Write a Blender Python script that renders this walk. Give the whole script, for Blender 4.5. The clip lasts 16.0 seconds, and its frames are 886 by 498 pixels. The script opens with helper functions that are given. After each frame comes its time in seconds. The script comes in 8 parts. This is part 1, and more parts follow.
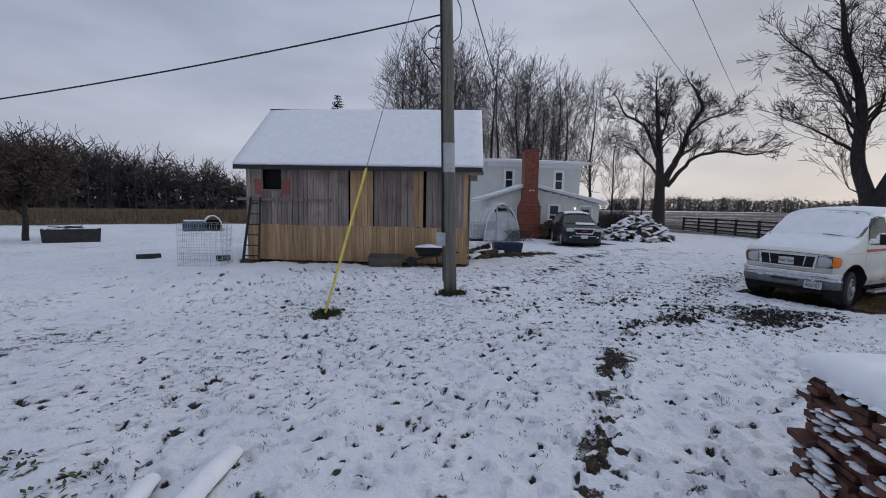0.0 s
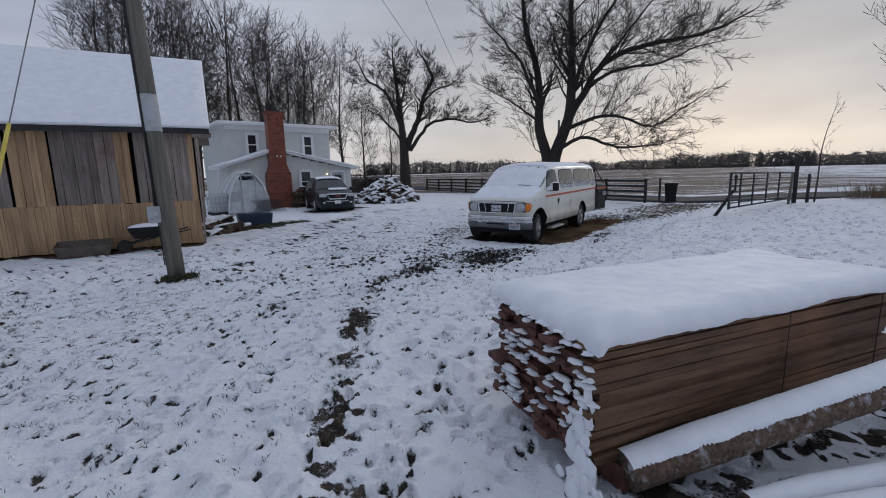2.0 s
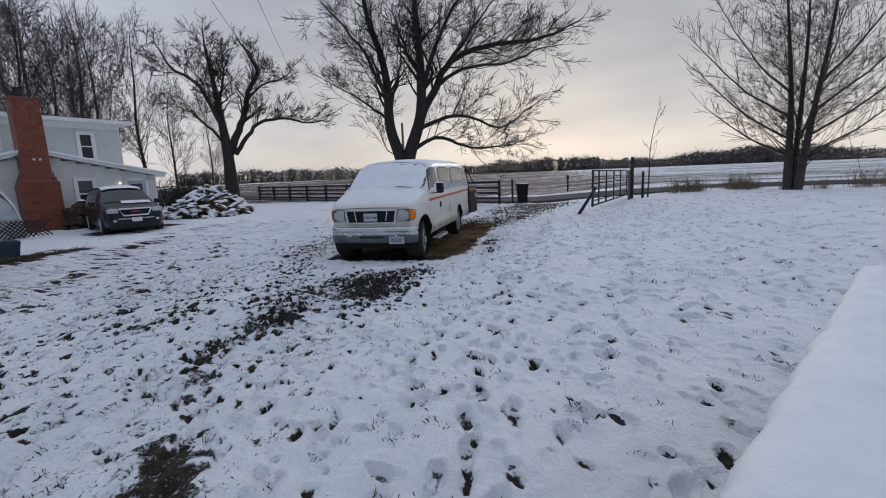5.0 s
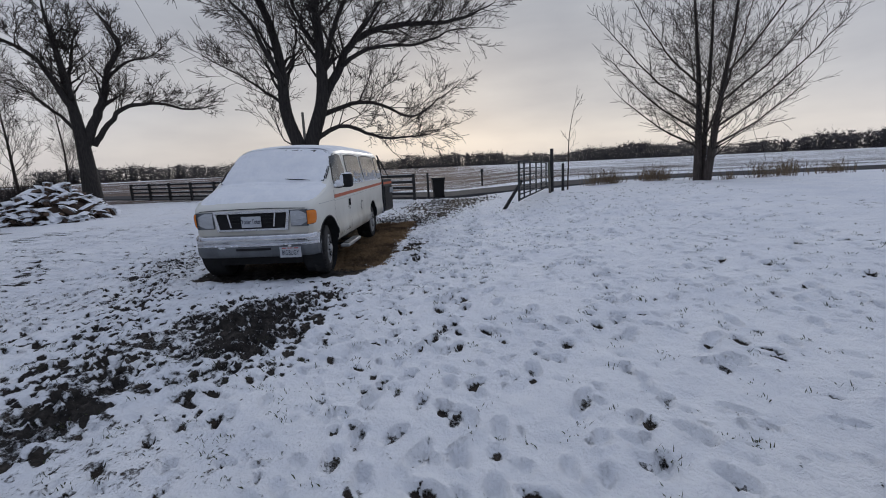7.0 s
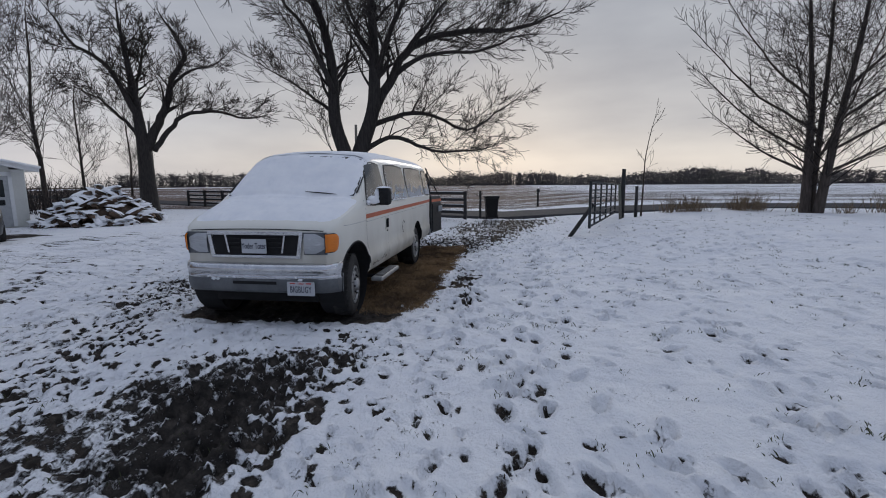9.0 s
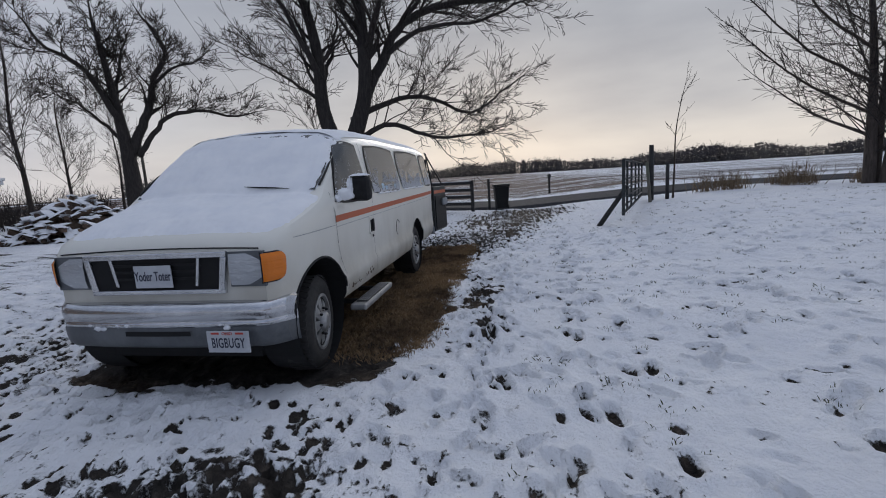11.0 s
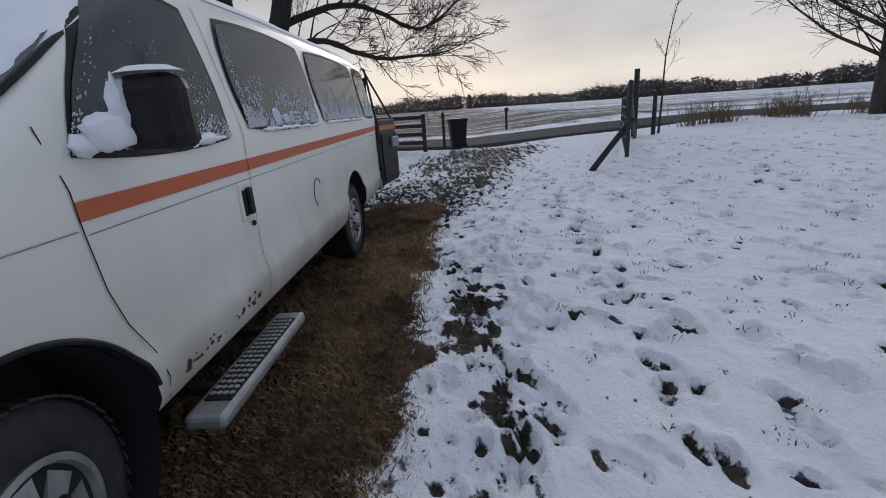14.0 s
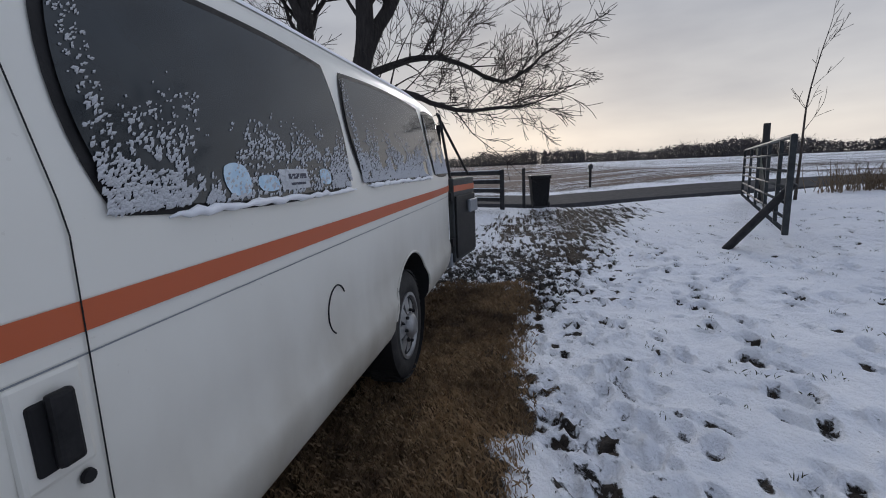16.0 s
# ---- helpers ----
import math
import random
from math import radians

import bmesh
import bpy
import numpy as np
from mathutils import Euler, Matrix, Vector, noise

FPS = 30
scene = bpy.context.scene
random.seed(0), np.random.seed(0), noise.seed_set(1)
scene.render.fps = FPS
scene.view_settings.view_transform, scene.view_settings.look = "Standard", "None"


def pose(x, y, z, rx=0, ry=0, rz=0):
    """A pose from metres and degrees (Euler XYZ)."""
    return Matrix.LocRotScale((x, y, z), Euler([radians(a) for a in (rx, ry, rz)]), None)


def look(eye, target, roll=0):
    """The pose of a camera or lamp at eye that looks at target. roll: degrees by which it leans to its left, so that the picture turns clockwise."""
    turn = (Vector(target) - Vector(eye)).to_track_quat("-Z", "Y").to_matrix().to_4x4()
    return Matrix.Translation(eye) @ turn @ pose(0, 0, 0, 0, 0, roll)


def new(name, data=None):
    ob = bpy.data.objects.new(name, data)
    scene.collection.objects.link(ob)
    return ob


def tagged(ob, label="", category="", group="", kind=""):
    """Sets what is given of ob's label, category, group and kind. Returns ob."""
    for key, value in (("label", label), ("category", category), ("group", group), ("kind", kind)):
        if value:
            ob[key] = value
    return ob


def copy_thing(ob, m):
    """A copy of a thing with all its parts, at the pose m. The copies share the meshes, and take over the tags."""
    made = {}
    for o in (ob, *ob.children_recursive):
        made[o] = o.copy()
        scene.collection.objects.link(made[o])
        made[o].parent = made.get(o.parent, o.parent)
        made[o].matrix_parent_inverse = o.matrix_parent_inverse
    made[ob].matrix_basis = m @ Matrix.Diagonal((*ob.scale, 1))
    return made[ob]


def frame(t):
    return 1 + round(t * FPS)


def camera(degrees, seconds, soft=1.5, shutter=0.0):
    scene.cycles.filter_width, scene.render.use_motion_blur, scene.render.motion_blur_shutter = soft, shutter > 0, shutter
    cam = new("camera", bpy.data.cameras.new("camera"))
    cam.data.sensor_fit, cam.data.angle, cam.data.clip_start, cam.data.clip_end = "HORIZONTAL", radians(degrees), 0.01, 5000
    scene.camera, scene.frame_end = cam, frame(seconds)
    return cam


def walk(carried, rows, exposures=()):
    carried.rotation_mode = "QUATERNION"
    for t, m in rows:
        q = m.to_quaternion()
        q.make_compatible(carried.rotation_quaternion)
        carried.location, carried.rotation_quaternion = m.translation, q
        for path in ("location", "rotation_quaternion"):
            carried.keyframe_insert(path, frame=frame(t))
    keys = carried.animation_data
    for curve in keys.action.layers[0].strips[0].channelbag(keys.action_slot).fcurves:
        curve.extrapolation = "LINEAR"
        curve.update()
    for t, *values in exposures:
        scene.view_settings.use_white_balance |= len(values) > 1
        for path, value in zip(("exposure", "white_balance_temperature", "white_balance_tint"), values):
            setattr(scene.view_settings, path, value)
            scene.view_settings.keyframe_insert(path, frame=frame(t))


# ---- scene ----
cam = camera(90.0, 16.0, soft=1.0)
METRES, EYE, TILT, LEAN, TURN = 13.2, 1.5, -1.4, 0.0, -25.5
ROWS = [
    (0.0, 0.0, 0.0, 0.0, 0.03, -4.27, -0.43),
    (0.5, 0.0043, 0.0001, -0.0014, -16.06, -4.66, -0.86),
    (1.0, 0.0159, -0.0001, -0.0013, -23.78, -5.33, 0.91),
    (1.5, 0.0289, 0.0046, -0.0028, -27.13, -6.73, 2.69),
    (2.0, 0.0346, 0.0189, -0.0073, -30.18, -8.94, 2.34),
    (2.5, 0.0358, 0.0493, -0.0109, -38.0, -8.96, 0.59),
    (3.0, 0.0439, 0.0807, -0.0112, -32.8, -9.29, 4.39),
    (3.5, 0.0559, 0.1134, -0.0119, -33.79, -9.45, 5.08),
    (4.0, 0.0719, 0.1448, -0.012, -38.85, -9.32, 3.83),
    (4.5, 0.0946, 0.1762, -0.0124, -40.17, -8.57, 8.3),
    (5.0, 0.1146, 0.2117, -0.0156, -50.85, -9.13, 3.64),
    (7.5, 0.2656, 0.326, -0.0239, -62.66, -10.41, 4.05),
    (8.0, 0.2959, 0.3422, -0.0211, -57.63, -10.0, 4.71),
    (8.5, 0.3217, 0.364, -0.0227, -56.25, -7.89, 1.45),
    (11.0, 0.4606, 0.4628, -0.0302, -55.49, -8.87, 4.82),
    (11.5, 0.492, 0.4802, -0.0337, -58.38, -10.43, 5.65),
    (12.0, 0.5154, 0.5008, -0.0331, -57.52, -10.4, 5.84),
    (12.5, 0.538, 0.5213, -0.0329, -57.77, -10.75, 5.04),
    (13.0, 0.5626, 0.5371, -0.0331, -54.32, -10.82, 6.89),
    (13.5, 0.5877, 0.558, -0.0347, -56.08, -11.33, 6.49),
    (14.0, 0.6129, 0.5748, -0.0361, -62.48, -17.3, 5.09),
    (14.5, 0.64, 0.5885, -0.0342, -55.37, -15.51, 8.16),
    (15.0, 0.6637, 0.6092, -0.0342, -54.41, -14.93, 6.61),
    (15.5, 0.6898, 0.6252, -0.0333, -54.66, -10.43, 5.95),
    (16.0, 0.7111, 0.6443, -0.0325, -53.08, -10.05, 3.68),
]
walk(cam, [(t, pose(0, 0, EYE, TILT, LEAN, 0) @ pose(0, 0, 0, 0, 0, TURN) @ pose(METRES * x, METRES * y, METRES * z, 90 + pitch, roll, yaw)) for t, x, y, z, yaw, pitch, roll in ROWS],
     [(0.0, 0.10), (2.5, 0.0), (5.0, 0.10), (8.0, 0.0), (13.0, 0.0), (14.5, 0.14), (16.0, 0.10)])

# ---- sky and light: low sun behind an overcast sky, brightest over the field ----
SUN_AZ, SUN_EL = 2.0, 7.0
world = bpy.data.worlds.new("world")
scene.world = world
world.use_nodes = True
wn = world.node_tree
wn.nodes.clear()
w_out = wn.nodes.new("ShaderNodeOutputWorld")
w_bg = wn.nodes.new("ShaderNodeBackground")
w_sky = wn.nodes.new("ShaderNodeTexSky")
w_sky.sky_type = "NISHITA"
w_sky.sun_disc = False
w_sky.sun_elevation = radians(SUN_EL)
w_sky.sun_rotation = radians(90.0 - SUN_AZ)
w_sky.dust_density = 3.0
w_tc = wn.nodes.new("ShaderNodeTexCoord")
w_sep = wn.nodes.new("ShaderNodeSeparateXYZ")
wn.links.new(w_tc.outputs["Generated"], w_sep.inputs[0])


def ramp(tree, stops, interpolation="LINEAR"):
    r = tree.nodes.new("ShaderNodeValToRGB")
    r.color_ramp.interpolation = interpolation
    e = r.color_ramp.elements
    while len(e) < len(stops):
        e.new(0.5)
    for el, (p, c) in zip(e, stops):
        el.position = p
        el.color = (*c, 1) if len(c) == 3 else c
    return r


# cloud deck: grey-blue overhead, paler low down, warm towards the hidden sun
w_up = ramp(wn, [(0.0, (0.50, 0.49, 0.52)), (0.10, (0.44, 0.455, 0.51)), (0.25, (0.35, 0.38, 0.46)),
                 (0.5, (0.30, 0.34, 0.43)), (0.66, (0.36, 0.40, 0.49)), (1.0, (0.52, 0.56, 0.66))])
wn.links.new(w_sep.outputs[2], w_up.inputs[0])
w_warm = ramp(wn, [(0.0, (0.53, 0.49, 0.455)), (0.05, (0.56, 0.525, 0.49)), (0.12, (0.455, 0.45, 0.455)),
                   (0.28, (0.325, 0.34, 0.375)), (0.55, (0.285, 0.315, 0.37)), (0.68, (0.40, 0.42, 0.48)), (1.0, (0.52, 0.56, 0.66))])
wn.links.new(w_sep.outputs[2], w_warm.inputs[0])
w_side = ramp(wn, [(0.35, (0, 0, 0)), (0.97, (1, 1, 1))], "EASE")
wn.links.new(w_sep.outputs[0], w_side.inputs[0])
w_mix = wn.nodes.new("ShaderNodeMix")
w_mix.data_type = "RGBA"
wn.links.new(w_side.outputs[0], w_mix.inputs["Factor"])
wn.links.new(w_up.outputs[0], w_mix.inputs["A"])
wn.links.new(w_warm.outputs[0], w_mix.inputs["B"])
# darker towards the woods, away from the sun
w_dark = ramp(wn, [(0.0, (0.62, 0.66, 0.74)), (0.45, (0.78, 0.81, 0.86)), (0.75, (1, 1, 1))], "EASE")
w_half = wn.nodes.new("ShaderNodeMath")
w_half.operation = "MULTIPLY_ADD"
w_half.inputs[1].default_value, w_half.inputs[2].default_value = 0.5, 0.5
wn.links.new(w_sep.outputs[0], w_half.inputs[0])
wn.links.new(w_half.outputs[0], w_dark.inputs[0])
w_mul = wn.nodes.new("ShaderNodeMix")
w_mul.data_type, w_mul.blend_type = "RGBA", "MULTIPLY"
w_mul.inputs["Factor"].default_value = 1.0
wn.links.new(w_mix.outputs["Result"], w_mul.inputs["A"])
wn.links.new(w_dark.outputs[0], w_mul.inputs["B"])
# soft cloud streaks
w_map = wn.nodes.new("ShaderNodeMapping")
w_map.inputs["Scale"].default_value = (2.0, 2.0, 7.0)
w_noise = wn.nodes.new("ShaderNodeTexNoise")
w_noise.inputs["Scale"].default_value = 1.6
w_noise.inputs["Detail"].default_value = 5.0
wn.links.new(w_tc.outputs["Generated"], w_map.inputs[0])
wn.links.new(w_map.outputs[0], w_noise.inputs["Vector"])
w_cl = ramp(wn, [(0.3, (0.86, 0.86, 0.88)), (0.7, (1.13, 1.12, 1.10))])
wn.links.new(w_noise.outputs[0], w_cl.inputs[0])
w_mul2 = wn.nodes.new("ShaderNodeMix")
w_mul2.data_type, w_mul2.blend_type = "RGBA", "MULTIPLY"
w_mul2.inputs["Factor"].default_value = 1.0
wn.links.new(w_mul.outputs["Result"], w_mul2.inputs["A"])
wn.links.new(w_cl.outputs[0], w_mul2.inputs["B"])
# a little of the clear sky above the clouds
w_add = wn.nodes.new("ShaderNodeMix")
w_add.data_type, w_add.blend_type = "RGBA", "ADD"
w_add.inputs["Factor"].default_value = 0.0015
wn.links.new(w_mul2.outputs["Result"], w_add.inputs["A"])
wn.links.new(w_sky.outputs[0], w_add.inputs["B"])
wn.links.new(w_add.outputs["Result"], w_bg.inputs["Color"])
w_bg.inputs["Strength"].default_value = 1.25
wn.links.new(w_bg.outputs[0], w_out.inputs[0])

sun_data = bpy.data.lights.new("sun", "SUN")
sun_data.energy, sun_data.angle, sun_data.color = 0.65, radians(14), (1.0, 0.965, 0.94)
sun = new("sun", sun_data)
sun.matrix_world = look((0, 0, 0), (-math.cos(radians(SUN_AZ)), -math.sin(radians(SUN_AZ)), -math.tan(radians(14))))
sun.location = (60, 0, 40)

# ---- materials ----
def shader(name):
    m = bpy.data.materials.new(name)
    m.use_nodes = True
    return m, m.node_tree, m.node_tree.nodes["Principled BSDF"]


def link(t, a, b):
    t.links.new(a, b)


def noise_node(t, coord, scale, detail=4.0, stretch=None, rough=0.55):
    n = t.nodes.new("ShaderNodeTexNoise")
    n.inputs["Scale"].default_value, n.inputs["Detail"].default_value = scale, detail
    n.inputs["Roughness"].default_value = rough
    if stretch:
        mp = t.nodes.new("ShaderNodeMapping")
        mp.inputs["Scale"].default_value = stretch
        link(t, coord, mp.inputs[0])
        coord = mp.outputs[0]
    link(t, coord, n.inputs["Vector"])
    return n


def mixed(t, fac, a, b, blend="MIX"):
    n = t.nodes.new("ShaderNodeMix")
    n.data_type, n.blend_type = "RGBA", blend
    for key, v in (("Factor", fac), ("A", a), ("B", b)):
        sock = n.inputs[key]
        if isinstance(v, (int, float)):
            sock.default_value = v
        elif isinstance(v, tuple):
            sock.default_value = (*v, 1)
        else:
            link(t, v, sock)
    return n.outputs["Result"]


def math_node(t, op, a, b=None, c=None, clamp=False):
    n = t.nodes.new("ShaderNodeMath")
    n.operation, n.use_clamp = op, clamp
    for i, v in enumerate((a, b, c)):
        if v is None:
            continue
        if isinstance(v, (int, float)):
            n.inputs[i].default_value = v
        else:
            link(t, v, n.inputs[i])
    return n.outputs[0]


def place(t):
    return t.nodes.new("ShaderNodeNewGeometry").outputs["Position"]


def bump_node(t, height, strength, dist=0.01):
    b = t.nodes.new("ShaderNodeBump")
    b.inputs["Strength"].default_value, b.inputs["Distance"].default_value = strength, dist
    link(t, height, b.inputs["Height"])
    return b.outputs[0]


def mat(name, c1, c2, rough=0.7, metal=0.0, scale=6.0, bump=0.3, stretch=None, vary=0.0, dist=0.01, c3=None, coat=0.0):
    """Two colours mixed by noise at two scales, bump from the finer; vary: brightness by object."""
    m, t, p = shader(name)
    co = place(t)
    big = noise_node(t, co, scale, 4.0, stretch)
    fine = noise_node(t, co, scale * 7, 6.0, stretch, 0.65)
    f = math_node(t, "MULTIPLY_ADD", fine.outputs[0], 0.6, math_node(t, "MULTIPLY", big.outputs[0], 0.9))
    r = ramp(t, [(0.55, (0, 0, 0)), (0.95, (1, 1, 1))])
    link(t, f, r.inputs[0])
    col = mixed(t, r.outputs[0], c1, c2)
    if c3:
        st = noise_node(t, co, scale * 0.35, 5.0)
        r3 = ramp(t, [(0.55, (0, 0, 0)), (0.72, (1, 1, 1))])
        link(t, st.outputs[0], r3.inputs[0])
        col = mixed(t, r3.outputs[0], col, c3)
    if vary:
        oi = t.nodes.new("ShaderNodeObjectInfo")
        v = math_node(t, "MULTIPLY_ADD", oi.outputs["Random"], vary * 2, 1.0 - vary)
        hs = t.nodes.new("ShaderNodeHueSaturation")
        link(t, v, hs.inputs["Value"])
        link(t, col, hs.inputs["Color"])
        col = hs.outputs[0]
    link(t, col, p.inputs["Base Color"])
    p.inputs["Metallic"].default_value = metal
    rr = math_node(t, "MULTIPLY_ADD", fine.outputs[0], 0.3, rough - 0.15, clamp=True)
    link(t, rr, p.inputs["Roughness"])
    if coat:
        p.inputs["Coat Weight"].default_value = coat
    if bump:
        link(t, bump_node(t, f, bump, dist), p.inputs["Normal"])
    return m


M_OLD_WOOD = mat("weathered_wood", (0.135, 0.112, 0.10), (0.33, 0.275, 0.245), 0.85, scale=3.0, bump=0.5, stretch=(7, 7, 0.35), vary=0.32, c3=(0.16, 0.085, 0.07))
M_NEW_WOOD = mat("fresh_pine", (0.27, 0.165, 0.085), (0.50, 0.33, 0.18), 0.7, scale=2.5, bump=0.3, stretch=(6, 6, 0.4), vary=0.2)
M_RED_WOOD = mat("faded_red_wood", (0.20, 0.06, 0.045), (0.32, 0.12, 0.09), 0.85, scale=4.0, stretch=(6, 6, 0.5))
M_BOARD = mat("rough_sawn_board", (0.072, 0.037, 0.021), (0.205, 0.110, 0.058), 0.75, scale=2.2, bump=0.35, stretch=(1.0, 1.0, 9.0), vary=0.22, c3=(0.25, 0.12, 0.06))
M_BOARD_END = mat("board_end_grain", (0.06, 0.026, 0.021), (0.19, 0.08, 0.058), 0.85, scale=14.0, bump=0.6, vary=0.35)
M_POLE = mat("utility_pole_wood", (0.085, 0.08, 0.068), (0.20, 0.185, 0.155), 0.9, scale=3.0, bump=0.6, stretch=(8, 8, 0.3), c3=(0.12, 0.14, 0.10))
M_BARK = mat("bark", (0.016, 0.014, 0.013), (0.05, 0.043, 0.039), 0.95, scale=6.0, bump=0.8, stretch=(3, 3, 0.6), dist=0.03)
M_BARK_PALE = mat("pale_bark", (0.035, 0.028, 0.024), (0.10, 0.08, 0.068), 0.95, scale=6.0, bump=0.7, stretch=(3, 3, 0.6), dist=0.02)
M_TWIG = mat("twig_bark", (0.016, 0.013, 0.012), (0.045, 0.037, 0.033), 0.95, scale=3.0, bump=0.0)
M_LOG = mat("log_bark", (0.05, 0.036, 0.028), (0.17, 0.115, 0.08), 0.95, scale=9.0, bump=0.9, dist=0.02)
M_LOG_SNOWY = mat("snow_flecked_bark", (0.07, 0.048, 0.036), (0.27, 0.18, 0.125), 0.95, scale=36.0, bump=0.9, dist=0.02, c3=(0.62, 0.64, 0.67))
M_FENCE = mat("dark_fence_wood", (0.012, 0.012, 0.013), (0.045, 0.043, 0.043), 0.8, scale=5.0, stretch=(2, 2, 2))
M_PAINT_WHITE = mat("white_siding", (0.60, 0.605, 0.57), (0.70, 0.705, 0.67), 0.6, scale=2.0, bump=0.1)
M_TRIM = mat("white_trim", (0.72, 0.73, 0.73), (0.82, 0.83, 0.83), 0.5, scale=4.0, bump=0.1)
M_STUCCO = mat("grey_white_wall", (0.57, 0.58, 0.55), (0.67, 0.68, 0.65), 0.8, scale=1.6, bump=0.15)
M_BRICK = mat("red_brick", (0.17, 0.05, 0.032), (0.27, 0.085, 0.055), 0.85, scale=10.0, bump=0.3, vary=0.18)
M_MORTAR = mat("mortar", (0.20, 0.09, 0.07), (0.28, 0.14, 0.11), 0.9, scale=20.0)
# near-black, for shade painted into openings and for parts that are black
M_DARK = mat("shade_and_black_parts", (0.006, 0.006, 0.007), (0.012, 0.012, 0.013), 0.9, scale=4.0, bump=0.0)
M_STEEL = mat("galvanised_steel", (0.35, 0.36, 0.37), (0.50, 0.51, 0.52), 0.45, 0.9, scale=10.0, bump=0.1)
M_GATE = mat("dark_painted_steel", (0.018, 0.022, 0.024), (0.05, 0.055, 0.058), 0.5, 0.3, scale=12.0, bump=0.15)
M_WIRE = mat("black_cable", (0.012, 0.012, 0.013), (0.03, 0.03, 0.03), 0.6, scale=10.0, bump=0.0)
M_GUY = mat("guy_strand", (0.16, 0.165, 0.17), (0.26, 0.265, 0.27), 0.5, 0.7, scale=10.0, bump=0.0)
M_YELLOW = mat("yellow_plastic", (0.62, 0.49, 0.07), (0.76, 0.63, 0.14), 0.5, scale=5.0, bump=0.1)
M_GREY_PLASTIC = mat("grey_plastic", (0.33, 0.345, 0.36), (0.46, 0.475, 0.49), 0.5, scale=6.0, bump=0.1)
M_BLACK_PLASTIC = mat("black_plastic", (0.008, 0.008, 0.009), (0.022, 0.022, 0.023), 0.5, scale=20.0, bump=0.15)
M_BLACK_PLASTIC.node_tree.nodes["Principled BSDF"].inputs["Specular IOR Level"].default_value = 0.22
M_BLUE_PLASTIC = mat("dark_blue_plastic", (0.018, 0.035, 0.07), (0.035, 0.06, 0.11), 0.5, scale=6.0, bump=0.1)
M_BROWN_TUB = mat("brown_plastic_tub", (0.075, 0.06, 0.048), (0.15, 0.12, 0.095), 0.6, scale=6.0, bump=0.2)
M_RUBBER = mat("tyre_rubber", (0.010, 0.010, 0.011), (0.035, 0.033, 0.031), 0.8, scale=14.0, bump=0.3)
M_FILM = mat("cloudy_film", (0.42, 0.45, 0.47), (0.60, 0.63, 0.65), 0.35, scale=3.0, bump=0.2)
M_WEED = mat("dead_weeds", (0.10, 0.07, 0.045), (0.26, 0.19, 0.12), 0.9, scale=2.0, bump=0.0)
M_GRASS_DRY = mat("dry_grass", (0.065, 0.042, 0.027), (0.42, 0.28, 0.15), 0.9, scale=1.5, bump=0.0)
M_GRASS_GREEN = mat("winter_grass", (0.028, 0.036, 0.016), (0.085, 0.095, 0.042), 0.9, scale=3.0, bump=0.0)
M_LEAF = mat("withered_leaves", (0.035, 0.025, 0.02), (0.08, 0.056, 0.042), 0.9, scale=3.0, bump=0.0)
M_CONIFER = mat("conifer_needles", (0.012, 0.02, 0.014), (0.035, 0.05, 0.035), 0.9, scale=3.0, bump=0.0)
# paler than the near twigs: distance haze is put into this bark colour
M_HAZED_WOODS = mat("hazed_bare_woods", (0.044, 0.039, 0.041), (0.115, 0.10, 0.098), 0.95, scale=0.25, bump=0.0)
# paler again, with the haze over the field put into the colour
M_HAZED_FAR_WOODS = mat("hazed_distant_woods", (0.075, 0.07, 0.074), (0.15, 0.136, 0.136), 0.95, scale=0.12, bump=0.0)
M_ASPHALT = mat("wet_asphalt", (0.035, 0.035, 0.038), (0.065, 0.065, 0.07), 0.92, scale=5.0, bump=0.3)
M_ASPHALT.node_tree.nodes["Principled BSDF"].inputs["Specular IOR Level"].default_value = 0.08
M_SPLIT = mat("split_firewood", (0.035, 0.024, 0.018), (0.15, 0.10, 0.068), 0.9, scale=5.0, bump=0.5, vary=0.35)


def snow_material(name, lumps=1.0, dull=1.0):
    m, t, p = shader(name)
    co = place(t)
    a = noise_node(t, co, 5.0, 5.0)
    b = noise_node(t, co, 60.0, 6.0, None, 0.7)
    r = ramp(t, [(0.3, (0.80 * dull, 0.82 * dull, 0.86 * dull)), (0.7, (0.90 * dull, 0.91 * dull, 0.925 * dull))])
    link(t, a.outputs[0], r.inputs[0])
    link(t, r.outputs[0], p.inputs["Base Color"])
    p.inputs["Roughness"].default_value = 0.75
    p.inputs["Specular IOR Level"].default_value = 0.25
    h = math_node(t, "MULTIPLY_ADD", b.outputs[0], 0.35, a.outputs[0])
    link(t, bump_node(t, h, 0.35 * lumps, 0.02), p.inputs["Normal"])
    return m


M_SNOW = snow_material("snow")
M_FROST = snow_material("icy_crust", 1.0, 0.62)


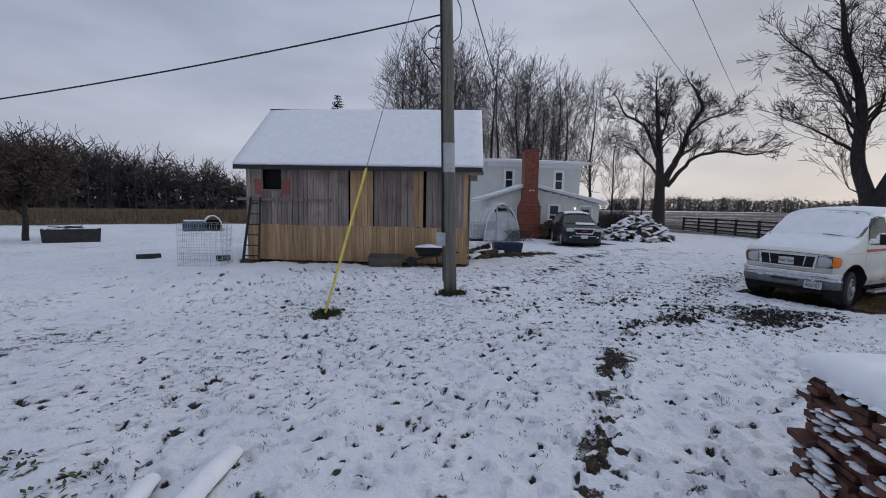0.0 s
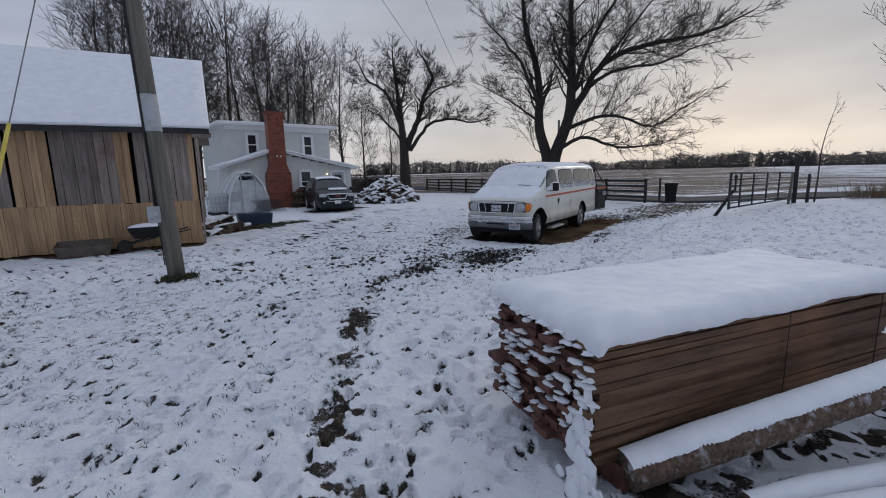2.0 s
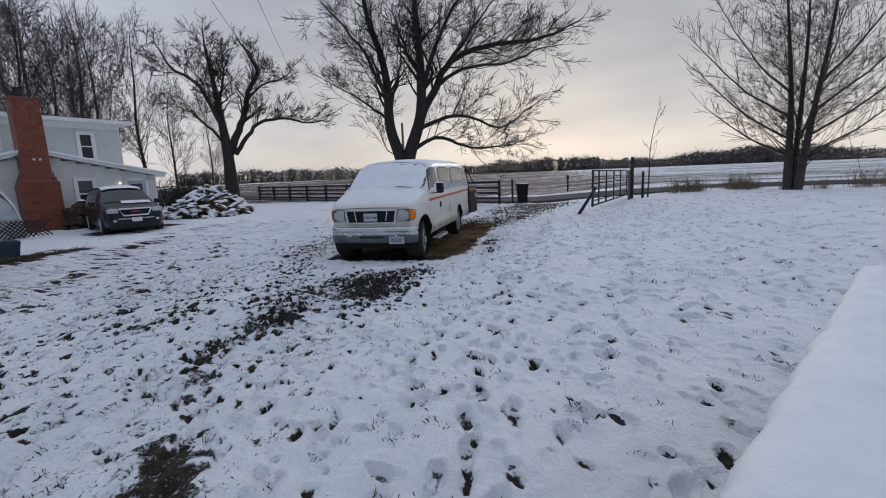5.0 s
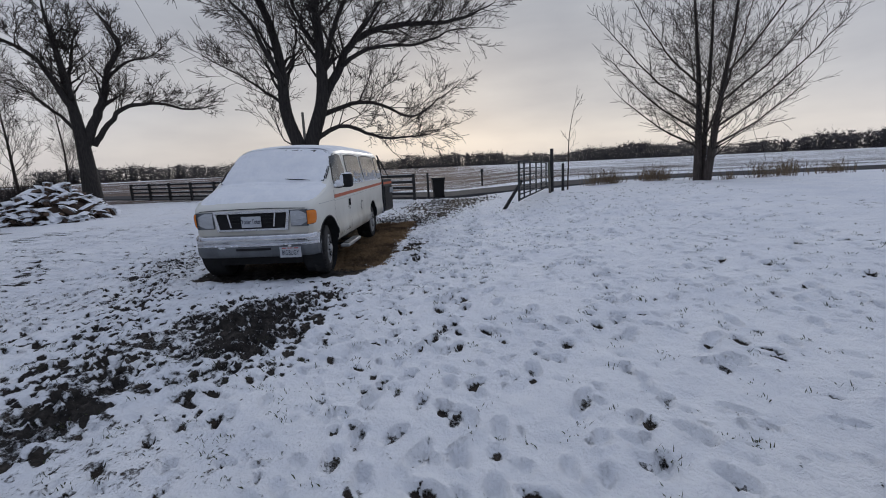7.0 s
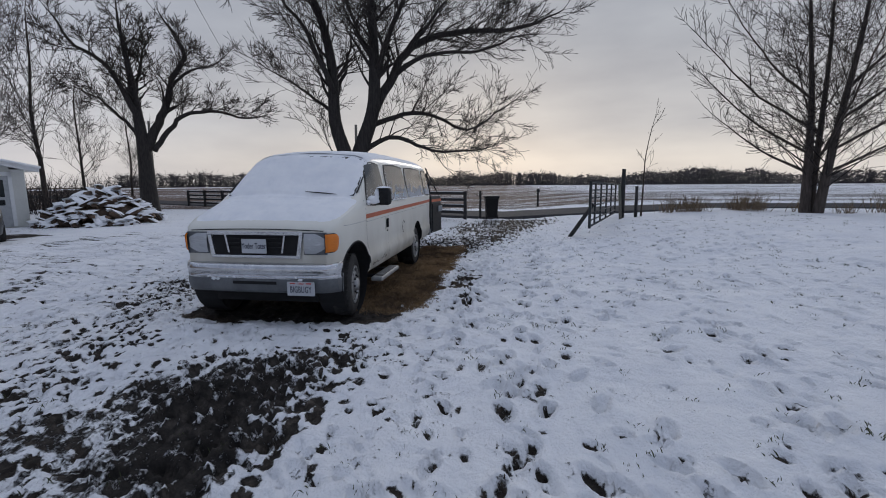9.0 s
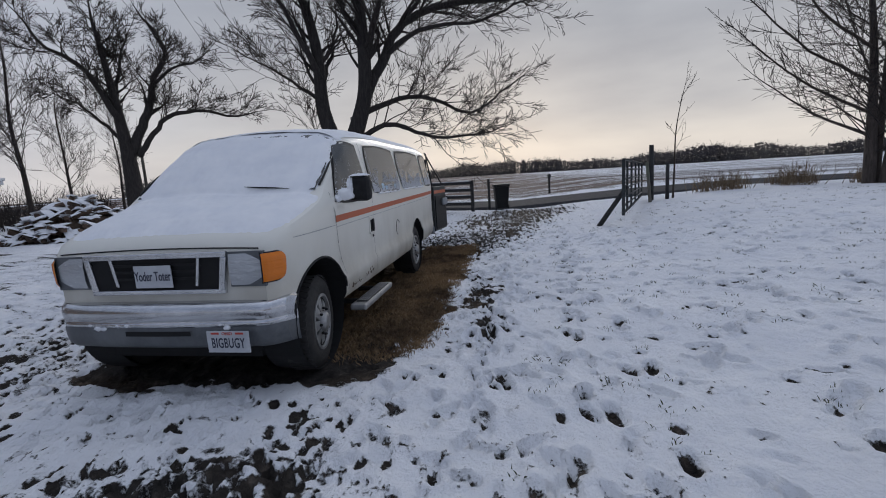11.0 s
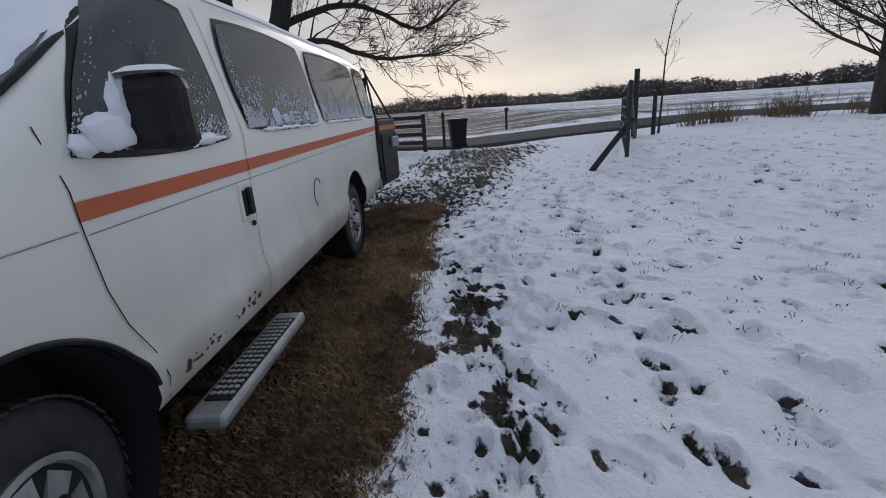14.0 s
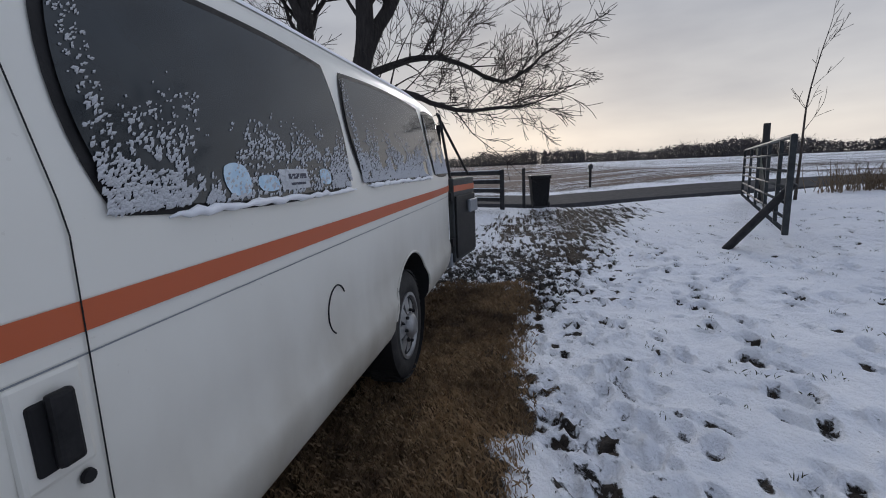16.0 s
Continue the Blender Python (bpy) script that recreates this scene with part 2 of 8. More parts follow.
def ground_material():
    """Snow over earth. Attribute cover: red = how thin the snow is, green = turf (0) to mud and gravel (1), also raised
    to paint shade under the van's nose, blue = ploughed field, alpha = standing weeds.
    """
    m, t, p = shader("snowy_ground")
    co = place(t)
    at = t.nodes.new("ShaderNodeAttribute")
    at.attribute_name = "cover"
    sep = t.nodes.new("ShaderNodeSeparateColor")
    link(t, at.outputs["Color"], sep.inputs[0])
    thin, mud, field, weed = sep.outputs[0], sep.outputs[1], sep.outputs[2], at.outputs["Alpha"]
    n_big = noise_node(t, co, 1.3, 5.0)
    n_mid = noise_node(t, co, 9.0, 6.0, None, 0.62)
    n_fine = noise_node(t, co, 45.0, 5.0, None, 0.65)
    n_row = noise_node(t, co, 0.55, 7.0, (1.0, 0.16, 1.0), 0.68)
    n_far = noise_node(t, co, 0.06, 6.0, (1.0, 0.35, 1.0), 0.6)
    # field: stubble rows show through
    row = math_node(t, "MULTIPLY_ADD", n_far.outputs[0], 0.55, math_node(t, "MULTIPLY", n_row.outputs[0], 0.85))
    fieldbare = math_node(t, "MULTIPLY", math_node(t, "SUBTRACT", row, 0.50), field)
    k = math_node(t, "ADD", thin, math_node(t, "MULTIPLY", fieldbare, 1.75))
    k = math_node(t, "ADD", k, math_node(t, "MULTIPLY", math_node(t, "SUBTRACT", n_mid.outputs[0], 0.5), 0.75))
    k = math_node(t, "ADD", k, math_node(t, "MULTIPLY", math_node(t, "SUBTRACT", n_fine.outputs[0], 0.5), 0.62))
    n_speck = noise_node(t, co, 16.0, 3.0, (1.0, 1.7, 1.0), 0.6)
    speck = ramp(t, [(0.60, (0, 0, 0)), (0.72, (1, 1, 1))])
    link(t, n_speck.outputs[0], speck.inputs[0])
    patchy = ramp(t, [(0.42, (0, 0, 0)), (0.66, (1, 1, 1))])
    link(t, n_big.outputs[0], patchy.inputs[0])
    k = math_node(t, "ADD", k, math_node(t, "MULTIPLY", math_node(t, "MULTIPLY", speck.outputs[0], patchy.outputs[0]), 0.30))
    k = math_node(t, "ADD", k, math_node(t, "MULTIPLY", weed, 0.75))
    mask = ramp(t, [(0.46, (0, 0, 0)), (0.58, (1, 1, 1))])
    link(t, k, mask.inputs[0])
    snow = ramp(t, [(0.3, (0.80, 0.82, 0.865)), (0.7, (0.90, 0.91, 0.93))])
    link(t, n_big.outputs[0], snow.inputs[0])
    turf = ramp(t, [(0.34, (0.030, 0.021, 0.015)), (0.45, (0.15, 0.095, 0.053)), (0.52, (0.068, 0.047, 0.030)), (0.59, (0.25, 0.165, 0.088)), (0.69, (0.38, 0.27, 0.145))])
    link(t, math_node(t, "MULTIPLY_ADD", n_fine.outputs[0], 0.5, math_node(t, "MULTIPLY", n_mid.outputs[0], 0.5)), turf.inputs[0])
    mudc = ramp(t, [(0.3, (0.010, 0.010, 0.011)), (0.55, (0.040, 0.036, 0.033)), (0.75, (0.11, 0.096, 0.086))])
    link(t, n_mid.outputs[0], mudc.inputs[0])
    soil = mixed(t, mud, turf.outputs[0], mudc.outputs[0])
    stub = ramp(t, [(0.3, (0.07, 0.05, 0.042)), (0.7, (0.20, 0.15, 0.125))])
    link(t, n_row.outputs[0], stub.inputs[0])
    soil = mixed(t, field, soil, stub.outputs[0])
    wc = ramp(t, [(0.3, (0.07, 0.048, 0.032)), (0.7, (0.17, 0.12, 0.082))])
    link(t, n_row.outputs[0], wc.inputs[0])
    soil = mixed(t, weed, soil, wc.outputs[0])
    link(t, mixed(t, mask.outputs[0], snow.outputs[0], soil), p.inputs["Base Color"])
    p.inputs["Roughness"].default_value = 0.85
    p.inputs["Specular IOR Level"].default_value = 0.08
    h = math_node(t, "MULTIPLY_ADD", n_fine.outputs[0], 0.35, math_node(t, "MULTIPLY", n_mid.outputs[0], 0.9))
    h = math_node(t, "SUBTRACT", h, math_node(t, "MULTIPLY", mask.outputs[0], 0.9))
    link(t, bump_node(t, h, 1.0, 0.045), p.inputs["Normal"])
    return m


M_GROUND = ground_material()

# ---- mesh tools ----
class Shape:
    """Collects vertices and faces in plain lists."""

    def __init__(self):
        self.v, self.f, self.mi = [], [], []

    def add(self, verts, faces, mi=0):
        o = len(self.v)
        self.v.extend(tuple(p) for p in verts)
        self.f.extend(tuple(i + o for i in f) for f in faces)
        self.mi.extend([mi] * len(faces))
        return self

    def box(self, x0, x1, y0, y1, z0, z1, m=None, mi=0):
        p = [Vector((x, y, z)) for z in (z0, z1) for y in (y0, y1) for x in (x0, x1)]
        if m is not None:
            p = [m @ q for q in p]
        return self.add(p, [(0, 2, 3, 1), (4, 5, 7, 6), (0, 1, 5, 4), (2, 6, 7, 3), (0, 4, 6, 2), (1, 3, 7, 5)], mi)

    def tube(self, path, radii, n=8, caps=True, mi=0, squash=1.0):
        """A round bar along a path of points with a radius at each."""
        rings = []
        pts = [Vector(p) for p in path]
        if isinstance(radii, (int, float)):
            radii = [radii] * len(pts)
        ref = None
        for i, p in enumerate(pts):
            d = (pts[min(i + 1, len(pts) - 1)] - pts[max(i - 1, 0)]).normalized()
            if ref is None:
                ref = d.orthogonal().normalized() if abs(d.z) > 0.9 else d.cross(Vector((0, 0, 1))).normalized()
            a = (ref - d * ref.dot(d)).normalized()
            b = d.cross(a)
            ref = a
            rings.append([p + radii[i] * (math.cos(2 * math.pi * k / n) * a + squash * math.sin(2 * math.pi * k / n) * b) for k in range(n)])
        verts = [q for r in rings for q in r]
        faces = [(i * n + k, i * n + (k + 1) % n, (i + 1) * n + (k + 1) % n, (i + 1) * n + k) for i in range(len(rings) - 1) for k in range(n)]
        if caps:
            faces += [tuple(range(n - 1, -1, -1)), tuple(range((len(rings) - 1) * n, len(rings) * n))]
        return self.add(verts, faces, mi)

    def ring(self, profile, n=32, m=None, mi=0, closed=True):
        """Turns a profile of (radius, height) about the local z axis."""
        verts = [Vector((r * math.cos(2 * math.pi * k / n), r * math.sin(2 * math.pi * k / n), z)) for r, z in profile for k in range(n)]
        if m is not None:
            verts = [m @ q for q in verts]
        faces = [(i * n + k, i * n + (k + 1) % n, (i + 1) * n + (k + 1) % n, (i + 1) * n + k) for i in range(len(profile) - 1) for k in range(n)]
        if closed:
            faces += [tuple(range(n - 1, -1, -1)), tuple(range((len(profile) - 1) * n, len(profile) * n))]
        return self.add(verts, faces, mi)

    def lump(self, c, sx, sy, sz, rb, n=8, m=None):
        """An uneven rounded lump of snow."""
        prof = [(0.25, -0.9), (0.8, -0.5), (1.0, 0.0), (0.75, 0.6), (0.3, 0.95)]
        verts = []
        for r, z in prof:
            for k in range(n):
                a = 2 * math.pi * k / n
                j = rb.uniform(0.7, 1.25)
                verts.append(Vector((c[0] + sx * r * j * math.cos(a), c[1] + sy * r * j * math.sin(a), c[2] + sz * z * rb.uniform(0.85, 1.15))))
        if m is not None:
            verts = [m @ q for q in verts]
        faces = [(i * n + k, i * n + (k + 1) % n, (i + 1) * n + (k + 1) % n, (i + 1) * n + k) for i in range(4) for k in range(n)]
        faces += [tuple(range(n - 1, -1, -1)), tuple(range(4 * n, 5 * n))]
        return self.add(verts, faces)

    def grid(self, rows, mi=0):
        """A sheet through rows of points of equal length."""
        n = len(rows[0])
        return self.add([p for r in rows for p in r], [(i * n + k, i * n + k + 1, (i + 1) * n + k + 1, (i + 1) * n + k) for i in range(len(rows) - 1) for k in range(n - 1)], mi)

    def mesh(self, name, materials, smooth=False):
        me = bpy.data.meshes.new(name)
        me.from_pydata(self.v, [], self.f)
        for m in materials if isinstance(materials, (list, tuple)) else [materials]:
            me.materials.append(m)
        if any(self.mi):
            me.polygons.foreach_set("material_index", self.mi)
        if smooth:
            me.shade_smooth()
        me.update()
        return me


def thing(name, at, rz, label, category, group="", kind=""):
    ob = new(name)
    ob.empty_display_size = 0.2
    ob.matrix_world = pose(*at, 0, 0, rz)
    return tagged(ob, label, category, group, kind)


def part(name, shape, material, parent, label="", smooth=False, bevel=0.0):
    me = shape if isinstance(shape, bpy.types.Mesh) else shape.mesh(name, material, smooth)
    ob = new(name, me)
    ob.parent = parent
    if bevel:
        b = ob.modifiers.new("bevel", "BEVEL")
        b.width, b.segments, b.limit_method = bevel, 2, "ANGLE"
    if label:
        tagged(ob, label)
    return ob


def solid(name, shape, material, label="", category="", group="", kind="", smooth=False, bevel=0.0):
    ob = part(name, shape, material, None, "", smooth, bevel)
    return tagged(ob, label, category, group, kind)


UNIT = {}


def piece(name, material, parent, centre, size, turn=(0, 0, 0)):
    """A plain block, one of many alike, sharing one mesh for each material."""
    key = material.name
    if key not in UNIT:
        UNIT[key] = Shape().box(-0.5, 0.5, -0.5, 0.5, -0.5, 0.5).mesh("block_" + key, material)
    ob = new(name, UNIT[key])
    ob.parent = parent
    ob.matrix_basis = pose(*centre, *turn) @ Matrix.Diagonal((*size, 1))
    return ob


def step(x, a, b):
    u = np.clip((np.asarray(x, float) - a) / (b - a), 0, 1)
    return u * u * (3 - 2 * u)


def lattice(x, y, seed):
    """Smooth value noise in numpy, 0 to 1."""
    xi, yi = np.floor(x).astype(np.int64), np.floor(y).astype(np.int64)
    fx, fy = x - xi, y - yi
    fx, fy = fx * fx * (3 - 2 * fx), fy * fy * (3 - 2 * fy)

    def h(a, b):
        n = (a * 374761393 + b * 668265263 + seed * 974711) & 0x7FFFFFFF
        n = ((n ^ (n >> 13)) * 1274126177) & 0x7FFFFFFF
        return ((n ^ (n >> 16)) & 0xFFFF) / 65535.0
    return (h(xi, yi) * (1 - fx) + h(xi + 1, yi) * fx) * (1 - fy) + (h(xi, yi + 1) * (1 - fx) + h(xi + 1, yi + 1) * fx) * fy


def rise(x, y):
    """The lie of the land, without the snow's relief."""
    x, y = np.asarray(x, float), np.asarray(y, float)
    h = -0.42 - 0.05 * step(y, 3.5, 5.5) * step(12.0 - x, 0, 6)
    bank = np.clip(2.4 - y, 0, 7.5)
    h = h + 0.078 * bank * step(x, 5.0, 11.0) * (0.55 + 0.45 * step(x, 8, 20))
    h = h - 0.10 * step(x, 25.5, 27.0) * (1 - step(x, 32.0, 36.0)) * step(1.5 - y, 0, 6)
    far = step(np.hypot(x - 5, y - 5), 60, 420)
    return h * (1 - far) + 1.0 * far


def land(x, y):
    return float(rise(x, y))

# ---- the ground: one sheet to the horizon, with snow relief, footprints and thin places ----
def spread(lo, hi, fine, far, grow=1.07):
    mid = list(np.arange(lo, hi, fine))
    a, s = [], fine
    p = lo
    while p > -far:
        s *= grow
        p -= s
        a.append(p)
    b, s, p = [], fine, mid[-1]
    while p < far:
        s *= grow
        p += s
        b.append(p)
    return np.array(a[::-1] + mid + b)


GX, GY = spread(-1.0, 18.0, 0.025, 2600), spread(-2.2, 8.6, 0.025, 2600)
PX, PY = np.meshgrid(GX, GY, indexing="ij")
relief = np.zeros_like(PX)
thin = np.zeros_like(PX)
mud = np.full_like(PX, 0.9)
near = 1 - step(np.hypot(PX - 8, PY - 5), 18, 45)
relief += 0.05 * (lattice(PX * 0.6, PY * 0.6, 3) - 0.5) * near
calm = near * (0.55 + 0.45 * np.maximum(step(PY, 2.6, 5.0), 1 - step(PX, 3.5, 6.0)))
relief += 0.045 * (lattice(PX * 3.1, PY * 3.1, 5) - 0.5) * calm + 0.034 * (lattice(PX * 6.5, PY * 6.5, 6) - 0.5) * calm + 0.022 * (lattice(PX * 13.0, PY * 13.0, 7) - 0.5) * calm
thin += 0.10 * (lattice(PX * 0.9, PY * 0.9, 11) - 0.5) + 0.05 * (lattice(PX * 3.5, PY * 3.5, 12) - 0.5) + 0.27 + 0.12 * step(PY, 2.0, 5.0) * (0.3 + 0.7 * lattice(PX * 0.5, PY * 0.5, 14))


def dent(x, y, along, across, heading, depth, bare, muddy=0.3, rim=0.3):
    """Presses an oval mark into the snow."""
    r = 1.7 * max(along, across)
    i0, i1 = np.searchsorted(GX, (x - r, x + r))
    j0, j1 = np.searchsorted(GY, (y - r, y + r))
    if i1 <= i0 or j1 <= j0:
        return
    s = np.s_[i0:i1, j0:j1]
    dx, dy = PX[s] - x, PY[s] - y
    c, n = math.cos(heading), math.sin(heading)
    q = np.sqrt(((dx * c + dy * n) / along) ** 2 + ((dy * c - dx * n) / across) ** 2)
    inside = 1 - step(q, 0.66, 1.0)
    relief[s] += -depth * inside + rim * depth * np.exp(-((q - 1.2) / 0.22) ** 2)
    thin[s] = np.maximum(thin[s], bare * (1 - step(q, 0.5, 1.1)))
    mud[s] = np.maximum(mud[s], muddy * inside)


rng = random.Random(5)


def trail(points, stride, wide, depth, bare, muddy, strands=2, size=0.13, scatter=0.06):
    for (x0, y0), (x1, y1) in zip(points, points[1:]):
        ln = math.hypot(x1 - x0, y1 - y0)
        h = math.atan2(y1 - y0, x1 - x0)
        for k in range(max(1, int(ln / stride))):
            for s in range(strands):
                f = (k + rng.random() * 0.6) * stride / ln
                o = wide * ((s + 0.5) / strands - 0.5) * 2 + rng.gauss(0, scatter)
                x, y = x0 + f * (x1 - x0) - math.sin(h) * o, y0 + f * (y1 - y0) + math.cos(h) * o
                a = h + rng.gauss(0, 0.3)
                g = size * rng.uniform(0.8, 1.15)
                dent(x, y, g, g * 0.42, a, depth, bare * rng.uniform(0.45, 1.1), muddy)
                if rng.random() < 0.6:
                    dent(x + 0.55 * g * math.cos(a), y + 0.55 * g * math.sin(a), g * 0.4, g * 0.34, a, depth * 0.6, bare * rng.uniform(0.8, 1.3), muddy)


# the trodden way across the yard, then the walk beside the van to the gate
trail([(0.9, 0.9), (2.3, 2.1), (2.9, 2.8), (3.5, 3.3), (4.3, 3.9), (5.0, 4.5), (6.1, 5.3), (7.3, 5.3), (8.6, 5.0)], 0.19, 0.22, 0.030, 0.44, 0.7, 3, 0.10, 0.2)
trail([(2.2, 3.6), (5.0, 6.4), (9.0, 9.0), (13.0, 13.0)], 0.22, 0.5, 0.025, 0.55, 0.8, 3, 0.11, 0.3)
trail([(2.0, 1.6), (4.5, 2.4), (8.0, 2.5), (11.5, 2.45), (14.5, 2.2), (19.0, 1.8), (24.0, 2.2)], 0.36, 0.14, 0.04, 0.62, 0.5, 2, 0.125, 0.05)
trail([(6.0, 3.0), (9.0, 2.7), (13.0, 2.9), (16.5, 2.9), (20.0, 2.6)], 0.42, 0.2, 0.035, 0.5, 0.5, 2, 0.12, 0.12)
trail([(10.8, 3.5), (11.6, 3.25), (12.6, 3.22), (14.0, 3.3), (15.6, 3.35), (18.0, 3.0)], 0.34, 0.26, 0.035, 0.40, 0.7, 2, 0.12, 0.12)
trail([(12.7, 3.25), (14.8, 3.55)], 0.34, 0.2, 0.03, 0.42, 0.85, 2, 0.12, 0.08)
trail([(10.6, 3.22), (11.6, 3.2), (13.7, 3.15)], 0.30, 0.07, 0.03, 0.55, 0.9, 2, 0.07, 0.05)
trail([(5.0, 1.8), (7.5, 1.2), (10.0, 0.6), (13.5, 0.2)], 0.5, 0.1, 0.035, 0.45, 0.4, 2, 0.11, 0.06)
trail([(1.0, 5.2), (1.9, 8.2), (2.6, 11.5)], 0.2, 0.25, 0.03, 0.55, 0.7, 2, 0.11, 0.16)
trail([(3.0, 1.2), (2.1, 3.4), (1.2, 5.6), (0.0, 8.0)], 0.3, 0.2, 0.03, 0.5, 0.6, 2, 0.11, 0.14)
trail([(0.5, 1.4), (-0.4, 4.0), (-0.8, 7.5)], 0.4, 0.2, 0.03, 0.5, 0.6, 2, 0.10, 0.2)
trail([(7.0, 7.5), (11.0, 8.2), (17.0, 8.0), (24.0, 5.0)], 0.25, 0.6, 0.025, 0.55, 0.8, 2, 0.13, 0.3)
trail([(1.5, 9.8), (5.0, 11.0), (8.0, 11.2), (13.0, 14.0)], 0.25, 0.5, 0.025, 0.55, 0.8, 2, 0.13, 0.3)
# paw marks and scuffs all over the yard
for _ in range(15000):
    x, y = rng.uniform(-3, 20), rng.uniform(-3, 14)
    busy = 1.0 if y > 3.0 else 0.35 + 0.65 * float(step(5.0 - x, 0, 2))
    if rng.random() > busy:
        continue
    g = rng.uniform(0.016, 0.048)
    dent(x, y, g * rng.uniform(1.0, 2.8), g, rng.uniform(-0.5, 1.1), rng.uniform(0.014, 0.042), 0.1 + 0.68 * rng.random() ** (1.15 if y > 3.0 else 1.9), rng.uniform(0.65, 1.0), 0.35)
# lone footprints out on the bank
for _ in range(330):
    x, y = rng.uniform(4, 20), rng.uniform(-4, 3.2)
    h = rng.choice((0.0, -0.35, 2.8, 0.6)) + rng.gauss(0, 0.2)
    dent(x, y, 0.125, 0.055, h, 0.05, rng.choice((0.2, 0.3, 0.5, 0.85)), 0.95, 0.35)
    if rng.random() < 0.5:
        dent(x + 0.3, y + rng.uniform(-0.1, 0.1), 0.06, 0.05, h, 0.03, rng.uniform(0.3, 0.8), 0.3, 0.3)
for cx, cy, ra, rc in ((9.2, 4.75, 0.95, 0.8), (8.2, 4.5, 0.8, 0.5), (7.3, 5.25, 0.8, 0.35), (24.8, 2.3, 2.0, 1.6), (21.5, 2.9, 2.4, 0.9), (18.0, 4.2, 2.0, 1.0)):
    thin += 0.14 * (1 - step(np.hypot((PX - cx) / ra, (PY - cy) / rc), 0.5, 1.3))
    mud = np.maximum(mud, 1 - step(np.hypot((PX - cx) / ra, (PY - cy) / rc), 0.8, 1.5))
# worn slush in front of the van, the wheel tracks of the drive, the way to the gate: crowds of small bare spots
for (x, y, rx, ry, h, amount) in [(9.15, 4.75, 0.75, 0.7, 0.2, 1.5), (8.4, 4.35, 0.6, 0.4, 0.3, 1.2), (7.3, 5.25, 0.7, 0.25, 0.2, 1.3), (6.2, 5.35, 0.5, 0.2, 0.2, 1.0), (7.9, 5.6, 0.8, 0.4, 0.5, 0.9),
                                  
                                  (10.1, 4.15, 0.6, 0.3, 0.3, 0.9), (9.6, 6.5, 1.4, 0.5, 0.3, 0.7), (12.5, 7.6, 1.8, 0.6, 0.2, 0.6), (7.6, 6.8, 1.2, 0.4, 0.4, 0.6), (5.6, 7.2, 1.2, 0.4, 0.4, 0.45),
                                  (9.6, 11.4, 1.6, 0.35, 0.5, 0.7), (13.0, 13.6, 2.2, 0.4, 0.35, 0.8), (17.5, 15.2, 1.8, 0.45, 0.1, 0.8),
                                  (19.5, 3.2, 2.2, 0.75, -0.1, 0.9), (22.5, 2.4, 2.0, 0.8, -0.3, 1.3), (25.0, 2.2, 1.6, 1.3, 0, 1.5), (18.2, 4.6, 2.0, 0.9, 0, 1.1), (22.5, 4.2, 2.4, 0.7, 0, 0.9),
                                  (13.6, 3.35, 0.75, 0.18, 0.1, 0.9), (12.4, 3.2, 0.4, 0.15, 0.1, 0.8), (17.0, 3.5, 1.2, 0.3, 0, 1.2), (8.9, 4.7, 0.9, 0.6, 0.5, 1.1), (9.6, 4.4, 0.5, 0.4, 0.5, 1.2)]:
    c, n = math.cos(h), math.sin(h)
    for _ in range(int(210 * amount * rx * ry / 0.35)):
        a, b = rng.gauss(0, 0.55) * rx, rng.gauss(0, 0.55) * ry
        g = rng.uniform(0.02, 0.055)
        dent(x + a * c - b * n, y + a * n + b * c, g * rng.uniform(1.0, 2.2), g, rng.uniform(-0.4, 0.9), 0.012, rng.uniform(0.45, 0.85), 0.95, 0.3)


def patch(mask_fn, muddy, lower=0.03):
    global thin, mud, relief
    w = mask_fn
    thin = np.maximum(thin, 1.15 * w)
    mud = mud * (1 - w) + muddy * w
    relief = relief - lower * w


def off_line(points):
    """Distance of every ground vertex from a bent line."""
    best = np.full_like(PX, 1e9)
    for (x0, y0), (x1, y1) in zip(points, points[1:]):
        ux, uy = x1 - x0, y1 - y0
        f = np.clip(((PX - x0) * ux + (PY - y0) * uy) / (ux * ux + uy * uy), 0, 1)
        best = np.minimum(best, np.hypot(PX - x0 - f * ux, PY - y0 - f * uy))
    return best


def blots(points, half, share, muddy, seed, grain=1.0, strong=0.50):
    """Ragged bare blots along a line; share: how much of its middle is bare."""
    n = 0.30 * lattice(PX * 2.6 * grain, PY * 1.9 * grain, seed) + 0.36 * lattice(PX * 7.5 * grain, PY * 5.0 * grain, seed + 1) + 0.34 * lattice(PX * 14.0, PY * 10.0, seed + 2)
    edge = np.clip(1.0 - off_line(points) / half, 0, 1) ** 0.5
    patch(strong * (0.75 + 0.5 * lattice(PX * 3.0, PY * 3.0, seed + 5)) * step(n * edge, 1 - share - 0.05, 1 - share + 0.05), muddy, 0.012)


# the worn way from the lumber to the van, with bark and mud showing in blots
blots([(1.9, 1.7), (2.3, 2.15), (2.8, 2.7), (3.4, 3.2), (4.25, 3.85), (4.6, 4.2)], 0.46, 0.53, 0.72, 51)
blots([(4.4, 3.8), (4.65, 4.35), (5.1, 4.7), (6.1, 5.3), (7.05, 5.2), (7.8, 5.0), (8.4, 4.8)], 0.46, 0.51, 1.0, 54)
# slush and gravel before the van
blots([(8.7, 4.5), (9.3, 4.75), (9.7, 4.3)], 1.1, 0.53, 1.0, 57, 1.2)
blots([(7.0, 5.0), (7.7, 5.2), (8.5, 5.5), (9.5, 5.35)], 0.9, 0.49, 1.0, 61, 1.2)
